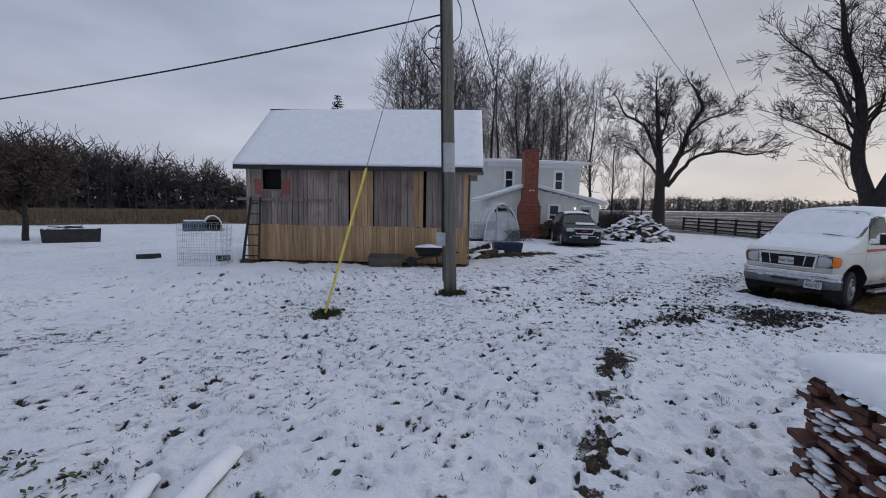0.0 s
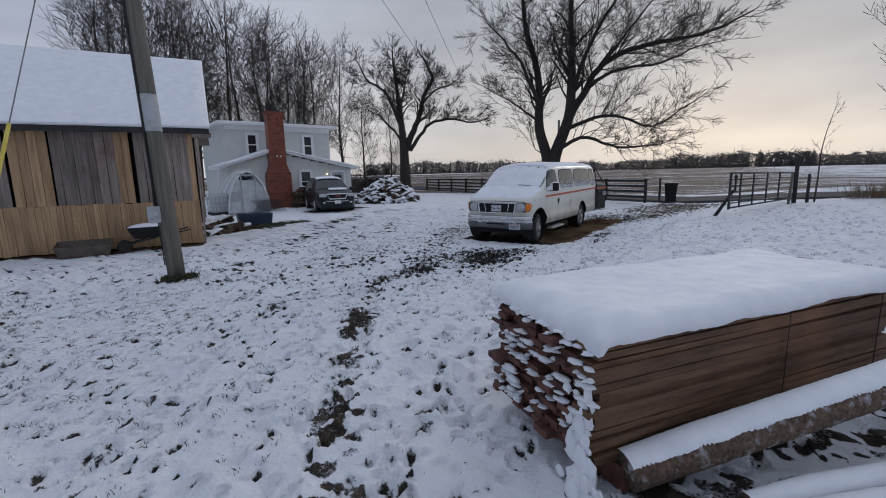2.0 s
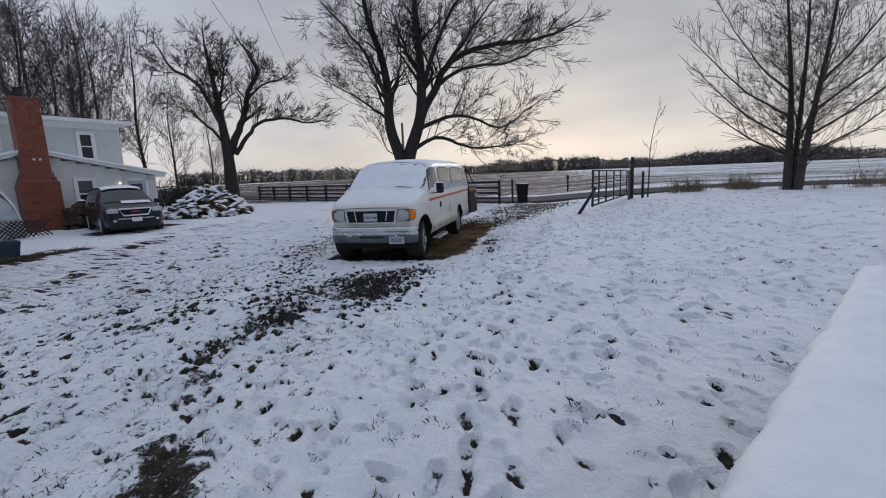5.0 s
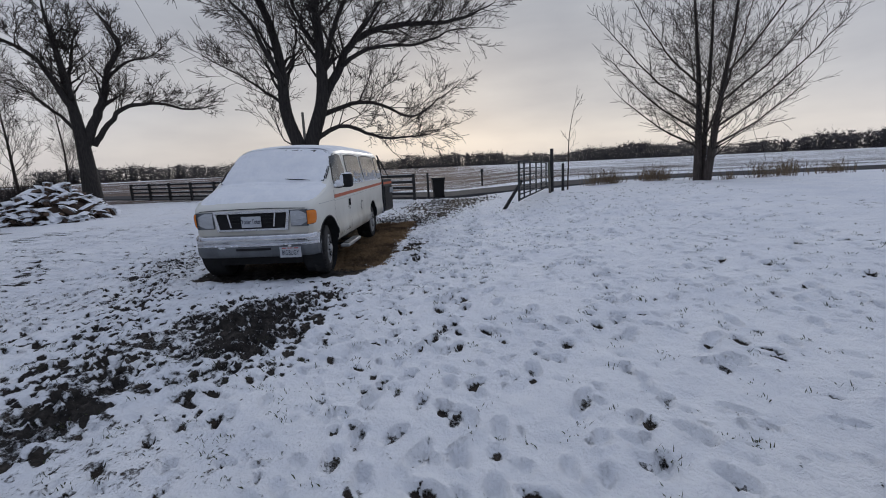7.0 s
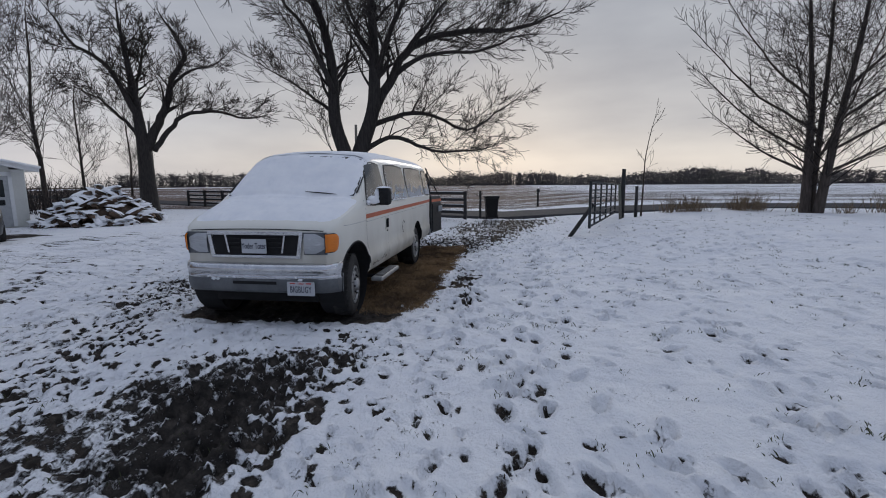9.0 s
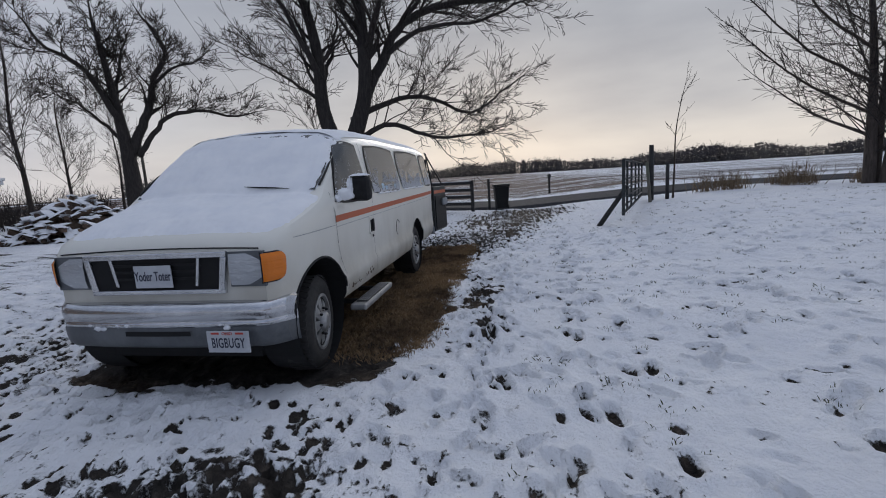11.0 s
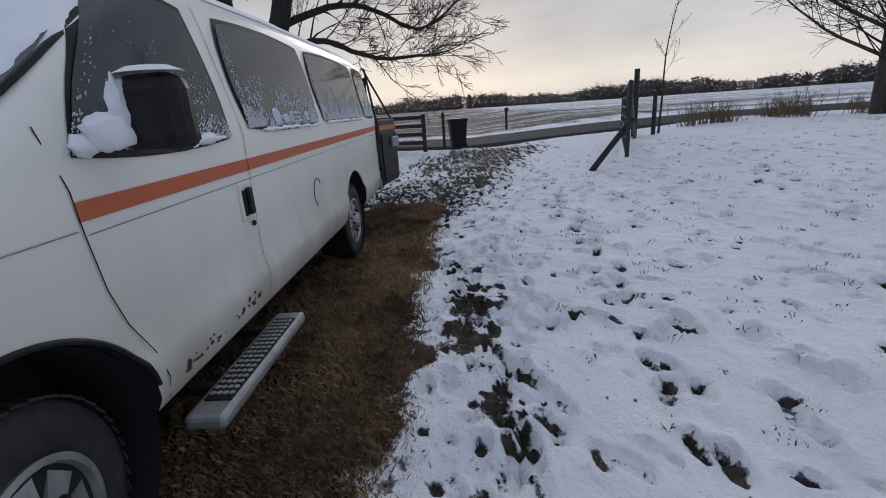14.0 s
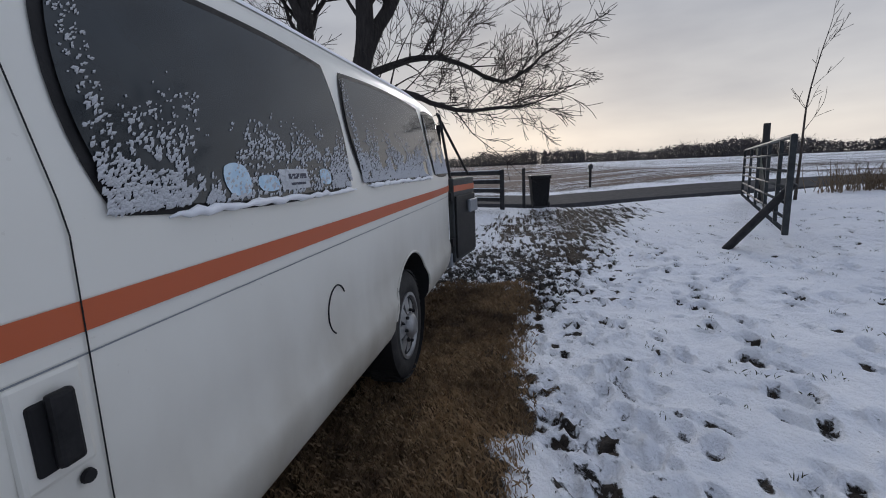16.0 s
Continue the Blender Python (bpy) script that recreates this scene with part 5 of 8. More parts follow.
def feed_trough():
    ob = thing("feed_trough", (-6.7, 25.9, land(-6.7, 25.9)), 14, "long dark trough with snow-dusted rubble in it", "trough")
    part("box", hollow_tub(2.15, 0.95, 0.62, 0.05, 0.1), M_FENCE, ob, bevel=0.01)
    rows = [[(-0.98 + 1.96 * i / 14, -0.42 + 0.84 * j / 6, 0.55 + 0.10 * noise.noise(Vector((i * 0.6, j * 0.7, 2))) + 0.06) for i in range(15)] for j in range(7)]
    part("snow", Shape().grid(rows), M_SNOW, ob, "snow heaped in the trough", smooth=True)
    rb = random.Random(2)
    for k in range(7):
        part("stick", Shape().tube([(rb.uniform(-0.9, 0.7), rb.uniform(-0.3, 0.3), 0.62), (rb.uniform(-0.9, 0.9), rb.uniform(-0.3, 0.3), 0.74)], 0.02, 5), M_FENCE, ob)


def calf_hut():
    ob = thing("animal_hut", (-1.7, 33.8, land(-1.7, 33.8)), 8, "low dark hut with a white arched front by the weeds", "hut")
    a = [(0.62 * math.cos(t), 1.05 * math.sin(t)) for t in np.linspace(math.pi, 0, 13)]
    part("shell", Shape().grid([[(x + 0.55, y, max(z, 0)) for x, z in a] for y in (0.0, 1.0)]), M_FILM, ob, smooth=True)
    part("arch", Shape().tube([(x + 0.55, 0.0, z) for x, z in a], 0.05, 7), M_TRIM, ob, "white arch", smooth=True)
    # black block paints the shade within the hut
    part("inside", Shape().box(0.05, 1.05, 0.2, 0.9, 0, 0.75), M_DARK, ob)
    part("bin", Shape().box(-1.2, 0.1, -0.1, 0.7, 0.0, 0.66), M_BLUE_PLASTIC, ob, "dark feed box", bevel=0.06)
    part("bin_snow", Shape().box(-1.15, 0.05, -0.05, 0.65, 0.66, 0.74), M_SNOW, ob, bevel=0.03)


def water_tote():
    ob = thing("water_tote", on_front(5.75, 2.3), HTURN, "pale water tank in a wire cage beside the greenhouse", "tank")
    part("tank", Shape().box(-0.42, 0.42, -0.42, 0.42, 0.14, 1.0), M_FILM, ob, "milky plastic tank", bevel=0.06)
    s = Shape()
    for k in range(6):
        x = -0.46 + 0.184 * k
        for y in (-0.46, 0.46):
            s.tube([(x, y, 0.12), (x, y, 1.05)], 0.012, 5, False)
    for k in range(5):
        s.tube([(-0.46, -0.46, 0.14 + 0.22 * k), (0.46, -0.46, 0.14 + 0.22 * k), (0.46, 0.46, 0.14 + 0.22 * k), (-0.46, 0.46, 0.14 + 0.22 * k), (-0.46, -0.46, 0.14 + 0.22 * k)], 0.012, 5, False)
    part("cage", s, M_STEEL, ob)
    part("pallet", Shape().box(-0.5, 0.5, -0.5, 0.5, 0.0, 0.13), M_FENCE, ob)


wire_pen()
feed_trough()
calf_hut()
water_tote()
blue = solid("storage_tub", hollow_tub(1.25, 0.6, 0.42, 0.02, 0.12), M_BLUE_PLASTIC, "dark blue plastic tub on bare grass", "tub", bevel=0.015)
blue.matrix_world = pose(10.55, 15.75, land(10.55, 15.75) + 0.01, 0, 0, -22)
beam = solid("timber_block", Shape().box(-0.36, 0.36, -0.09, 0.09, 0, 0.16), M_FENCE, "short dark timber block lying in the snow", "timber", bevel=0.015)
beam.matrix_world = pose(-2.6, 18.0, land(-2.6, 18.0) - 0.01, 0, 0, 12)
stone = solid("concrete_block", Shape().box(-0.2, 0.2, -0.12, 0.12, 0, 0.18), M_FENCE, "dark block at the barn corner", "block", bevel=0.02)
stone.matrix_world = pose(*barn_place(8.25, 0.25), 0, 0, 20)

# ---- the white van, parked facing minus x; its near side looks towards minus y ----
VY, VG = 5.37, -0.430          # centre line and ground under it


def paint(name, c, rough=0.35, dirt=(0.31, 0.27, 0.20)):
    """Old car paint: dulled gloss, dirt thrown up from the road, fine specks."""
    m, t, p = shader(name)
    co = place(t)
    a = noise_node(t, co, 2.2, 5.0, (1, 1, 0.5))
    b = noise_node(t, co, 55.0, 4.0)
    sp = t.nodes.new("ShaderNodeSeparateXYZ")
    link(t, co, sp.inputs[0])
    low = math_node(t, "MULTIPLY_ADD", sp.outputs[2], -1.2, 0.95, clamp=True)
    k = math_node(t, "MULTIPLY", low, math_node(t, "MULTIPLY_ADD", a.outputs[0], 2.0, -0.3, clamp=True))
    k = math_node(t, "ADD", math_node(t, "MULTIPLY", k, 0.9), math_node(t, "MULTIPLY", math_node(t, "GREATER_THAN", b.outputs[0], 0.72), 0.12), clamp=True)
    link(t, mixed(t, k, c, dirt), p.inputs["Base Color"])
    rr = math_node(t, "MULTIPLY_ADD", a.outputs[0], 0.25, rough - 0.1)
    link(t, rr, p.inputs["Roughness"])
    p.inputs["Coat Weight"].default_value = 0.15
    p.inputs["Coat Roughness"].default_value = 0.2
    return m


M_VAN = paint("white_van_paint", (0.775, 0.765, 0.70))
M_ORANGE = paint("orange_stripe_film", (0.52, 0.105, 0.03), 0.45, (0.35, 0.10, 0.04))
M_CHROME = mat("dull_chrome", (0.50, 0.51, 0.53), (0.68, 0.69, 0.71), 0.19, 0.95, scale=7.0, bump=0.05)
M_ALLOY = mat("dirty_alloy", (0.30, 0.30, 0.30), (0.48, 0.48, 0.48), 0.5, 0.7, scale=12.0, bump=0.1)
M_BUMPER_LOW = mat("dark_grey_bumper_plastic", (0.085, 0.092, 0.10), (0.135, 0.145, 0.155), 0.5, 0.1, scale=6.0, bump=0.1, c3=(0.17, 0.18, 0.19))
M_BUMPER = mat("grey_bumper_plastic", (0.20, 0.22, 0.24), (0.28, 0.30, 0.325), 0.5, 0.2, scale=6.0, bump=0.08)
M_TINT, _t, _p = shader("tinted_glass")
_n = noise_node(_t, place(_t), 3.0, 3.0)
_r = ramp(_t, [(0.3, (0.010, 0.015, 0.019)), (0.7, (0.026, 0.036, 0.044))])
link(_t, _n.outputs[0], _r.inputs[0])
link(_t, _r.outputs[0], _p.inputs["Base Color"])
_p.inputs["Roughness"].default_value = 0.06
_p.inputs["Specular IOR Level"].default_value = 0.6
M_LENS, _t, _p = shader("clear_lamp_lens")
_p.inputs["Base Color"].default_value = (0.45, 0.47, 0.49, 1)
_p.inputs["Metallic"].default_value = 0.1
_n = noise_node(_t, place(_t), 9.0, 2.0, (1, 1, 3))
link(_t, math_node(_t, "MULTIPLY_ADD", _n.outputs[0], 0.3, 0.08), _p.inputs["Roughness"])
link(_t, bump_node(_t, _n.outputs[0], 0.6, 0.02), _p.inputs["Normal"])
_p.inputs["Coat Weight"].default_value = 1.0
M_AMBER, _t, _p = shader("amber_lamp_lens")
_p.inputs["Base Color"].default_value = (0.75, 0.20, 0.012, 1)
_p.inputs["Roughness"].default_value = 0.18
_n = noise_node(_t, place(_t), 25.0, 2.0, (0.2, 0.2, 3))
link(_t, bump_node(_t, _n.outputs[0], 0.35, 0.01), _p.inputs["Normal"])
M_PLATE = mat("white_plate", (0.46, 0.48, 0.51), (0.56, 0.58, 0.61), 0.45, scale=6.0, bump=0.0)
M_INK = mat("dark_ink", (0.02, 0.025, 0.05), (0.035, 0.04, 0.07), 0.6, scale=10.0, bump=0.0)
M_REDINK = mat("red_print", (0.45, 0.05, 0.04), (0.55, 0.08, 0.06), 0.6, scale=10.0, bump=0.0)
M_STICKER_BLUE = mat("pale_blue_sticker", (0.35, 0.55, 0.72), (0.62, 0.75, 0.84), 0.5, scale=30.0, bump=0.0)


def curve1(x, pts):
    return float(np.interp(x, [p[0] for p in pts], [p[1] for p in pts]))


V_TOP = [(10.80, 0.62), (10.83, 0.685), (10.89, 0.74), (11.05, 0.81), (11.3, 0.885), (11.5, 0.945), (11.60, 0.995), (11.75, 1.12), (12.0, 1.34), (12.20, 1.50), (12.30, 1.555), (12.5, 1.60), (12.9, 1.635), (13.6, 1.655), (15.8, 1.655), (16.3, 1.63), (16.46, 1.57), (16.52, 1.46)]
V_BELT = [(10.8, 0.53), (11.3, 0.62), (11.6, 0.76), (11.95, 0.89), (12.3, 0.90), (16.6, 0.90)]
V_PLAN = [(10.80, 0.85), (10.83, 0.885), (10.89, 0.92), (11.0, 0.952), (11.15, 0.975), (11.4, 0.99), (11.7, 1.0), (15.6, 1.0), (16.2, 0.985), (16.46, 0.955), (16.52, 0.90)]
LOW = [(0.86, 0.0), (0.925, 0.012), (0.952, 0.06), (0.968, 0.16), (0.971, 0.225), (0.953, 0.262), (0.951, 0.40)]
HOODUP = [(0.965, 0.0), (0.965, 0.3), (0.961, 0.5), (0.952, 0.68), (0.930, 0.81), (0.87, 0.90), (0.68, 0.955), (0.3, 0.988), (0.0, 1.0)]
CABUP = [(0.965, 0.0), (0.945, 0.14), (0.90, 0.45), (0.858, 0.735), (0.835, 0.80), (0.77, 0.885), (0.62, 0.95), (0.3, 0.988), (0.0, 1.0)]


def van_half(x):
    """The half section at x: (distance from the centre line, height) from the sill up to the crown."""
    f, top, belt = curve1(x, V_PLAN), curve1(x, V_TOP), curve1(x, V_BELT)
    cab = float(step(x, 11.45, 12.15))
    out = []
    for w, z in LOW:
        out.append((w * f, min(z, belt - 0.02 + 0.05 * z)))
    for (w0, s0), (w1, s1) in zip(HOODUP, CABUP):
        w, s = w0 + (w1 - w0) * cab, s0 + (s1 - s0) * cab
        out.append((w * f, belt + (top - belt) * s))
    return out


def van_side(x, z):
    """Half width of the near side at height z."""
    h = van_half(x)
    return float(np.interp(z, [p[1] for p in h], [p[0] for p in h]))


V_STATIONS = sorted(set([p[0] for p in V_TOP] + [p[0] for p in V_PLAN] + [11.2, 11.85, 12.1, 12.7, 13.2, 14.0, 14.5, 15.0, 15.4]))


def van():
    rb = random.Random(21)
    ob = thing("van", (11.5, VY, VG), 0, "white passenger van with orange side stripe, snow on hood and windscreen", "van")
    shift = Matrix.Translation((-11.5, -VY, -VG))

    def L(p):
        return shift @ Vector(p)

    # shell
    sh = Shape()
    rows = []
    for x in V_STATIONS:
        h = van_half(x)
        near_side = [(x, VY - w, z) for w, z in h]
        far_side = [(x, VY + w, z) for w, z in h[::-1][1:]]
        rows.append([L(p) for p in near_side + far_side])
    n = len(rows[0])
    sh.grid(rows[::-1])
    m = len(rows)
    last = (m - 1) * n
    sh.f += [tuple(range(n)), tuple(range(last + n - 1, last - 1, -1))]
    sh.f += [(k * n, k * n + n - 1, (k + 1) * n + n - 1, (k + 1) * n) for k in range(m - 1)]
    sh.mi = [0] * len(sh.f)
    body_me = sh.mesh("body", M_VAN)
    bm = bmesh.new()
    bm.from_mesh(body_me)
    bmesh.ops.recalc_face_normals(bm, faces=bm.faces)
    bm.to_mesh(body_me)
    bm.free()
    raw = new("body", body_me)
    cutters = []
    for ax, hz, rad in ((11.385, 0.035, 0.445), (14.9, 0.035, 0.425)):
        for s in (-1, 1):
            c = Shape().ring([(rad, -0.26), (rad, 0.26)], 40, pose(0, 0, 0, 90, 0, 0)).mesh("cut", M_VAN)
            co = new("cut", c)
            co.matrix_world = Matrix.Translation(L((ax, VY + s * 0.86, hz - 0.02)))
            md = raw.modifiers.new("arch", "BOOLEAN")
            md.object, md.operation, md.solver = co, "DIFFERENCE", "EXACT"
            cutters.append(co)
    bpy.context.view_layer.update()
    done = bpy.data.meshes.new_from_object(raw.evaluated_get(bpy.context.evaluated_depsgraph_get()))
    for c in cutters + [raw]:
        bpy.data.objects.remove(c)
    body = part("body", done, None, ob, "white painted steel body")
    # inner faces of the wheel arches take the near-black material
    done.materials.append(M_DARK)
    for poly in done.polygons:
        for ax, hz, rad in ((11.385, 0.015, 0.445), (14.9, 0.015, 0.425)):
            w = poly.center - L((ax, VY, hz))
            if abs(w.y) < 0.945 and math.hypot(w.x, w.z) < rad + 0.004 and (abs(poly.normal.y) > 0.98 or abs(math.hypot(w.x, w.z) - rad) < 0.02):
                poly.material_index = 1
    done.shade_smooth()
    es = body.modifiers.new("edges", "EDGE_SPLIT")
    es.split_angle = radians(32)

    def patch_on_side(x0, x1, z0, z1, off, round_=0.3, nu=12, nv=8, slant=(0, 0), side=-1, climb=0.0):
        """A sheet that follows the side; slant: x shift of the upper front and rear corners."""
        s = Shape()
        rows = []
        for j in range(nv + 1):
            b = 2 * j / nv - 1
            row = []
            for i in range(nu + 1):
                a = 2 * i / nu - 1
                u = a * math.sqrt(1 - round_ * b * b / 2)
                v = b * math.sqrt(1 - round_ * a * a / 2)
                fz = (v + 1) / 2
                fx = (u + 1) / 2
                xx = (x0 + slant[0] * fz) * (1 - fx) + (x1 + slant[1] * fz) * fx
                z = z0 + (z1 - z0) * fz + climb * fx
                row.append(L((xx, VY + side * (van_side(xx, z) + off), z)))
            rows.append(row)
        s.grid(rows if side < 0 else rows[::-1])
        return s

    # glass in black rubber
    panes = [(11.71, 12.64, 0.88, 1.425, (0.46, -0.04)), (12.80, 14.00, 0.915, 1.432, (0.02, 0.0)), (14.09, 15.58, 0.925, 1.435, (0.0, 0.0)), (15.66, 16.36, 0.93, 1.43, (0.0, -0.06))]
    for side in (-1, 1):
        for x0, x1, z0, z1, sl in panes:
            w = part("window", patch_on_side(x0 - 0.022, x1 + 0.022, z0 - 0.022, z1 + 0.022, 0.004, 0.34, 16, 10, sl, side), M_BLACK_PLASTIC, ob, "dark tinted side window, frosted with snow", smooth=True)
            part("pane", patch_on_side(x0, x1, z0, z1, 0.009, 0.34, 16, 10, sl, side), M_TINT, w, smooth=True)
            # crusts of wind-blown snow on the glass, thick along the bottom
            fr = Shape()
            count = int(4600 * (x1 - x0)) if x0 > 12 else 1700
            for _ in range(count):
                u, v = rb.random(), min(rb.expovariate(5.2), 1.0)
                if noise.noise(Vector((u * (x1 - x0) * 7, v * 4, x0))) + noise.noise(Vector((u * (x1 - x0) * 22, v * 13, x0))) * 0.6 < 1.1 * v - 0.42:
                    continue
                if x0 > 12 and v > (0.50 if x0 < 14 else 0.62) + 0.18 * rb.random() - 0.16 * u:
                    continue
                if rb.random() < 0.06:
                    u, v = rb.uniform(0, 0.05), rb.random() * 0.95
                if x0 < 12 and u < 0.45 and v < 0.9 and rb.random() < 0.6:
                    continue
                xx = x0 + 0.02 + (x1 - x0 - 0.04) * u + sl[0] * v * (1 - u) + sl[1] * v * u
                z = z0 + 0.008 + (z1 - z0 - 0.02) * v
                if 13.14 < xx < 13.80 and z < 1.03 and rb.random() < 0.8:
                    continue
                g = rb.uniform(0.0022, 0.0058) * (1.5 - v)
                c = Vector((xx, VY + side * (van_side(xx, z) + 0.011), z))
                t = rb.uniform(0.3, 1.2)
                e1 = Vector((math.cos(t), 0, math.sin(t))) * g * rb.uniform(0.9, 2.0)
                e2 = Vector((-math.sin(t), 0, math.cos(t))) * g * 0.7
                o = Vector((0, side * g * 0.6, 0))
                fr.add([L(c + e1), L(c + e2), L(c - e1 * 0.8), L(c - e2), L(c + o)], [(0, 1, 4), (1, 2, 4), (2, 3, 4), (3, 0, 4)])
            tagged(part("frost", fr, M_FROST, w, "flecks of crusted snow"), kind="stuff")
    ledge = Shape()
    for x0, x1, z0 in ((12.12, 12.56, 0.892), (12.95, 14.0, 0.905), (14.15, 15.55, 0.915)):
        pts = []
        k = int((x1 - x0) / 0.03)
        for i in range(k + 1):
            x = x0 + (x1 - x0) * i / k
            pts.append(L((x, VY - van_side(x, z0) - 0.012, z0 + rb.uniform(-0.004, 0.006))))
        ledge.tube(pts, [rb.uniform(0.006, 0.014) * (1.9 if x0 < 12.5 else 1) * min(1, 0.25 + 0.25 * min(q, len(pts) - 1 - q)) for q in range(len(pts))], 7)
    part("sill_snow", ledge, M_SNOW, ob, "thin snow along the window sills", smooth=True)
    # stripe, grey strips that paint the shade line of the body creases, seams
    for side in (-1, 1):
        part("stripe", patch_on_side(11.71, 16.46, 0.712, 0.768, 0.004, 0.0, 40, 2, (0, 0), side, 0.05), M_ORANGE, ob, "orange stripe", smooth=True)
        part("crease", patch_on_side(11.73, 16.44, 0.670, 0.6735, 0.003, 0.0, 40, 1, (0, 0), side, 0.05), M_BUMPER, ob, smooth=True)
        part("crease", patch_on_side(11.03, 11.70, 0.679, 0.683, 0.003, 0.0, 20, 1, (0, 0), side, 0.008), M_BUMPER, ob, smooth=True)

    def seam(pts, width=0.006):
        s = Shape()
        rows = []
        for x, z in pts:
            rows.append([L((x - width / 2, VY - van_side(x, z) - 0.005, z)), L((x + width / 2, VY - van_side(x, z) - 0.005, z))])
        return s.grid(rows)
    front_cut = [(11.69, 0.97), (11.705, 0.80), (11.715, 0.68), (11.74, 0.50), (11.78, 0.37), (11.84, 0.24), (11.875, 0.12), (11.88, 0.03)]
    rear_cut = [(12.71 + 0.03 * min(1, 2 * (1.45 - z)), z) for z in np.linspace(1.45, 0.03, 24)]
    part("door_seam", seam(front_cut[::-1], 0.005), M_DARK, ob)
    part("door_seam", seam(rear_cut[::-1], 0.0036), M_DARK, ob)
    part("panel_seam", seam([(14.55, 0.30), (14.55, 0.24)], 0.006), M_DARK, ob)
    # hood edge line
    hl = Shape()
    hl.tube([L((10.812, VY + o, 0.660 - 0.012 * (o / 0.8) ** 2 * 1.5)) for o in np.linspace(-0.78, 0.78, 24)], 0.005, 5)
    part("hood_seam", hl, M_DARK, ob)
    # roof gutter
    gut = Shape()
    for side in (-1, 1):
        gut.tube([L((x, VY + side * (curve1(x, V_PLAN) * 0.815 + 0.004), curve1(x, V_BELT) + (curve1(x, V_TOP) - curve1(x, V_BELT)) * 0.782)) for x in np.linspace(12.25, 16.42, 30)], 0.014, 6)
    part("roof_gutter", gut, M_VAN, ob, smooth=True)
    # rust holes low on the door
    ru = Shape()
    for _ in range(46):
        x = rb.uniform(11.95, 12.62)
        z = 0.095 + 0.04 * (x - 12) + rb.gauss(0, 0.012)
        g = rb.uniform(0.004, 0.016)
        c = L((x, VY - van_side(x, z) - 0.0024, z))
        ru.add([c + Vector((-g, 0, -g * 0.5)), c + Vector((g, 0, -g * 0.4)), c + Vector((g * 0.7, 0, g * 0.6)), c + Vector((-g * 0.6, 0, g * 0.4))], [(0, 1, 2, 3)])
    tagged(part("rust", ru, mat("rust", (0.03, 0.016, 0.01), (0.10, 0.045, 0.02), 0.9, scale=30), ob, "small dark rust holes"), kind="stuff")
    # fuel door
    fd = Shape()
    fd.tube([L((13.76 + 0.085 * math.cos(a), VY - van_side(13.76, 0.43 + 0.1 * math.sin(a)) - 0.002, 0.43 + 0.1 * math.sin(a))) for a in np.linspace(0.6, 4.3, 18)], 0.0035, 5)
    part("fuel_flap", fd, M_DARK, ob, "round fuel flap outline")
    # door handle with lock
    y0 = VY - van_side(12.67, 0.58)
    hd = part("door_handle", Shape().box(-0.062, 0.062, -0.008, 0.01, -0.095, 0.095, Matrix.Translation(L((12.66, y0 - 0.002, 0.585)))), M_VAN, ob, bevel=0.02)
    # raised black block paints the shade of the hollow behind the grip
    part("recess", Shape().box(-0.034, 0.0, -0.014, 0.0, -0.07, 0.055, Matrix.Translation(L((12.655, y0 - 0.004, 0.585)))), M_DARK, hd, bevel=0.006)
    part("grip", Shape().box(-0.022, 0.022, -0.03, -0.01, -0.066, 0.066, Matrix.Translation(L((12.665, y0 - 0.006, 0.585)))), M_BLACK_PLASTIC, hd, bevel=0.008)
    part("lock", Shape().ring([(0.014, 0), (0.012, 0.008)], 14, Matrix.Translation(L((12.70, y0 - 0.002, 0.465))) @ pose(0, 0, 0, 90, 0, 0)), M_DARK, hd)
    # mirror
    mi = part("mirror", Shape().box(-0.06, 0.06, -0.105, 0.105, -0.108, 0.108, Matrix.Translation(L((11.87, 4.22, 0.985))) @ pose(0, 0, 0, 0, 0, -12)), M_BLACK_PLASTIC, ob, "black wing mirror", bevel=0.045)
    part("mirror_arm", Shape().tube([L((11.88, 4.30, 0.95)), L((11.88, 4.44, 0.93))], 0.035, 8), M_BLACK_PLASTIC, mi)
    part("mirror_glass", Shape().box(-0.003, 0.003, -0.075, 0.075, -0.08, 0.08, Matrix.Translation(L((11.9283, 4.205, 0.985))) @ pose(0, 0, 0, 0, 0, -12)), M_TINT, mi)
    sn = Shape()
    sn.ring([(0.0, 0.018), (0.05, 0.014), (0.085, 0.0)], 14, Matrix.Translation(L((11.86, 4.21, 1.095))) @ Matrix.Diagonal((0.75, 1.2, 1.2, 1)), closed=False)
    def drift(c, r, seed):
        """A packed clump with an uneven skin."""
        vs = []
        for a in range(11):
            for b in range(18):
                th, ph = math.pi * (a + 0.02) / 10.04, 2 * math.pi * b / 18
                d = Vector((math.sin(th) * math.cos(ph), math.sin(th) * math.sin(ph), math.cos(th)))
                k = 1 + 0.38 * noise.noise(d * 1.7 + Vector((seed, 0, 0))) + 0.16 * noise.noise(d * 5 + Vector((0, seed, 0)))
                vs.append(L(Vector(c) + Vector((d.x * r[0], d.y * r[1], d.z * r[2])) * k))
        sn.add(vs, [(a * 18 + b, (a + 1) * 18 + b, (a + 1) * 18 + (b + 1) % 18, a * 18 + (b + 1) % 18) for a in range(10) for b in range(18)])
    drift((11.815, 4.335, 0.945), (0.035, 0.075, 0.05), 3.1)
    drift((11.825, 4.29, 1.01), (0.026, 0.032, 0.075), 7.7)
    drift((11.80, 4.40, 0.915), (0.05, 0.028, 0.032), 5.2)
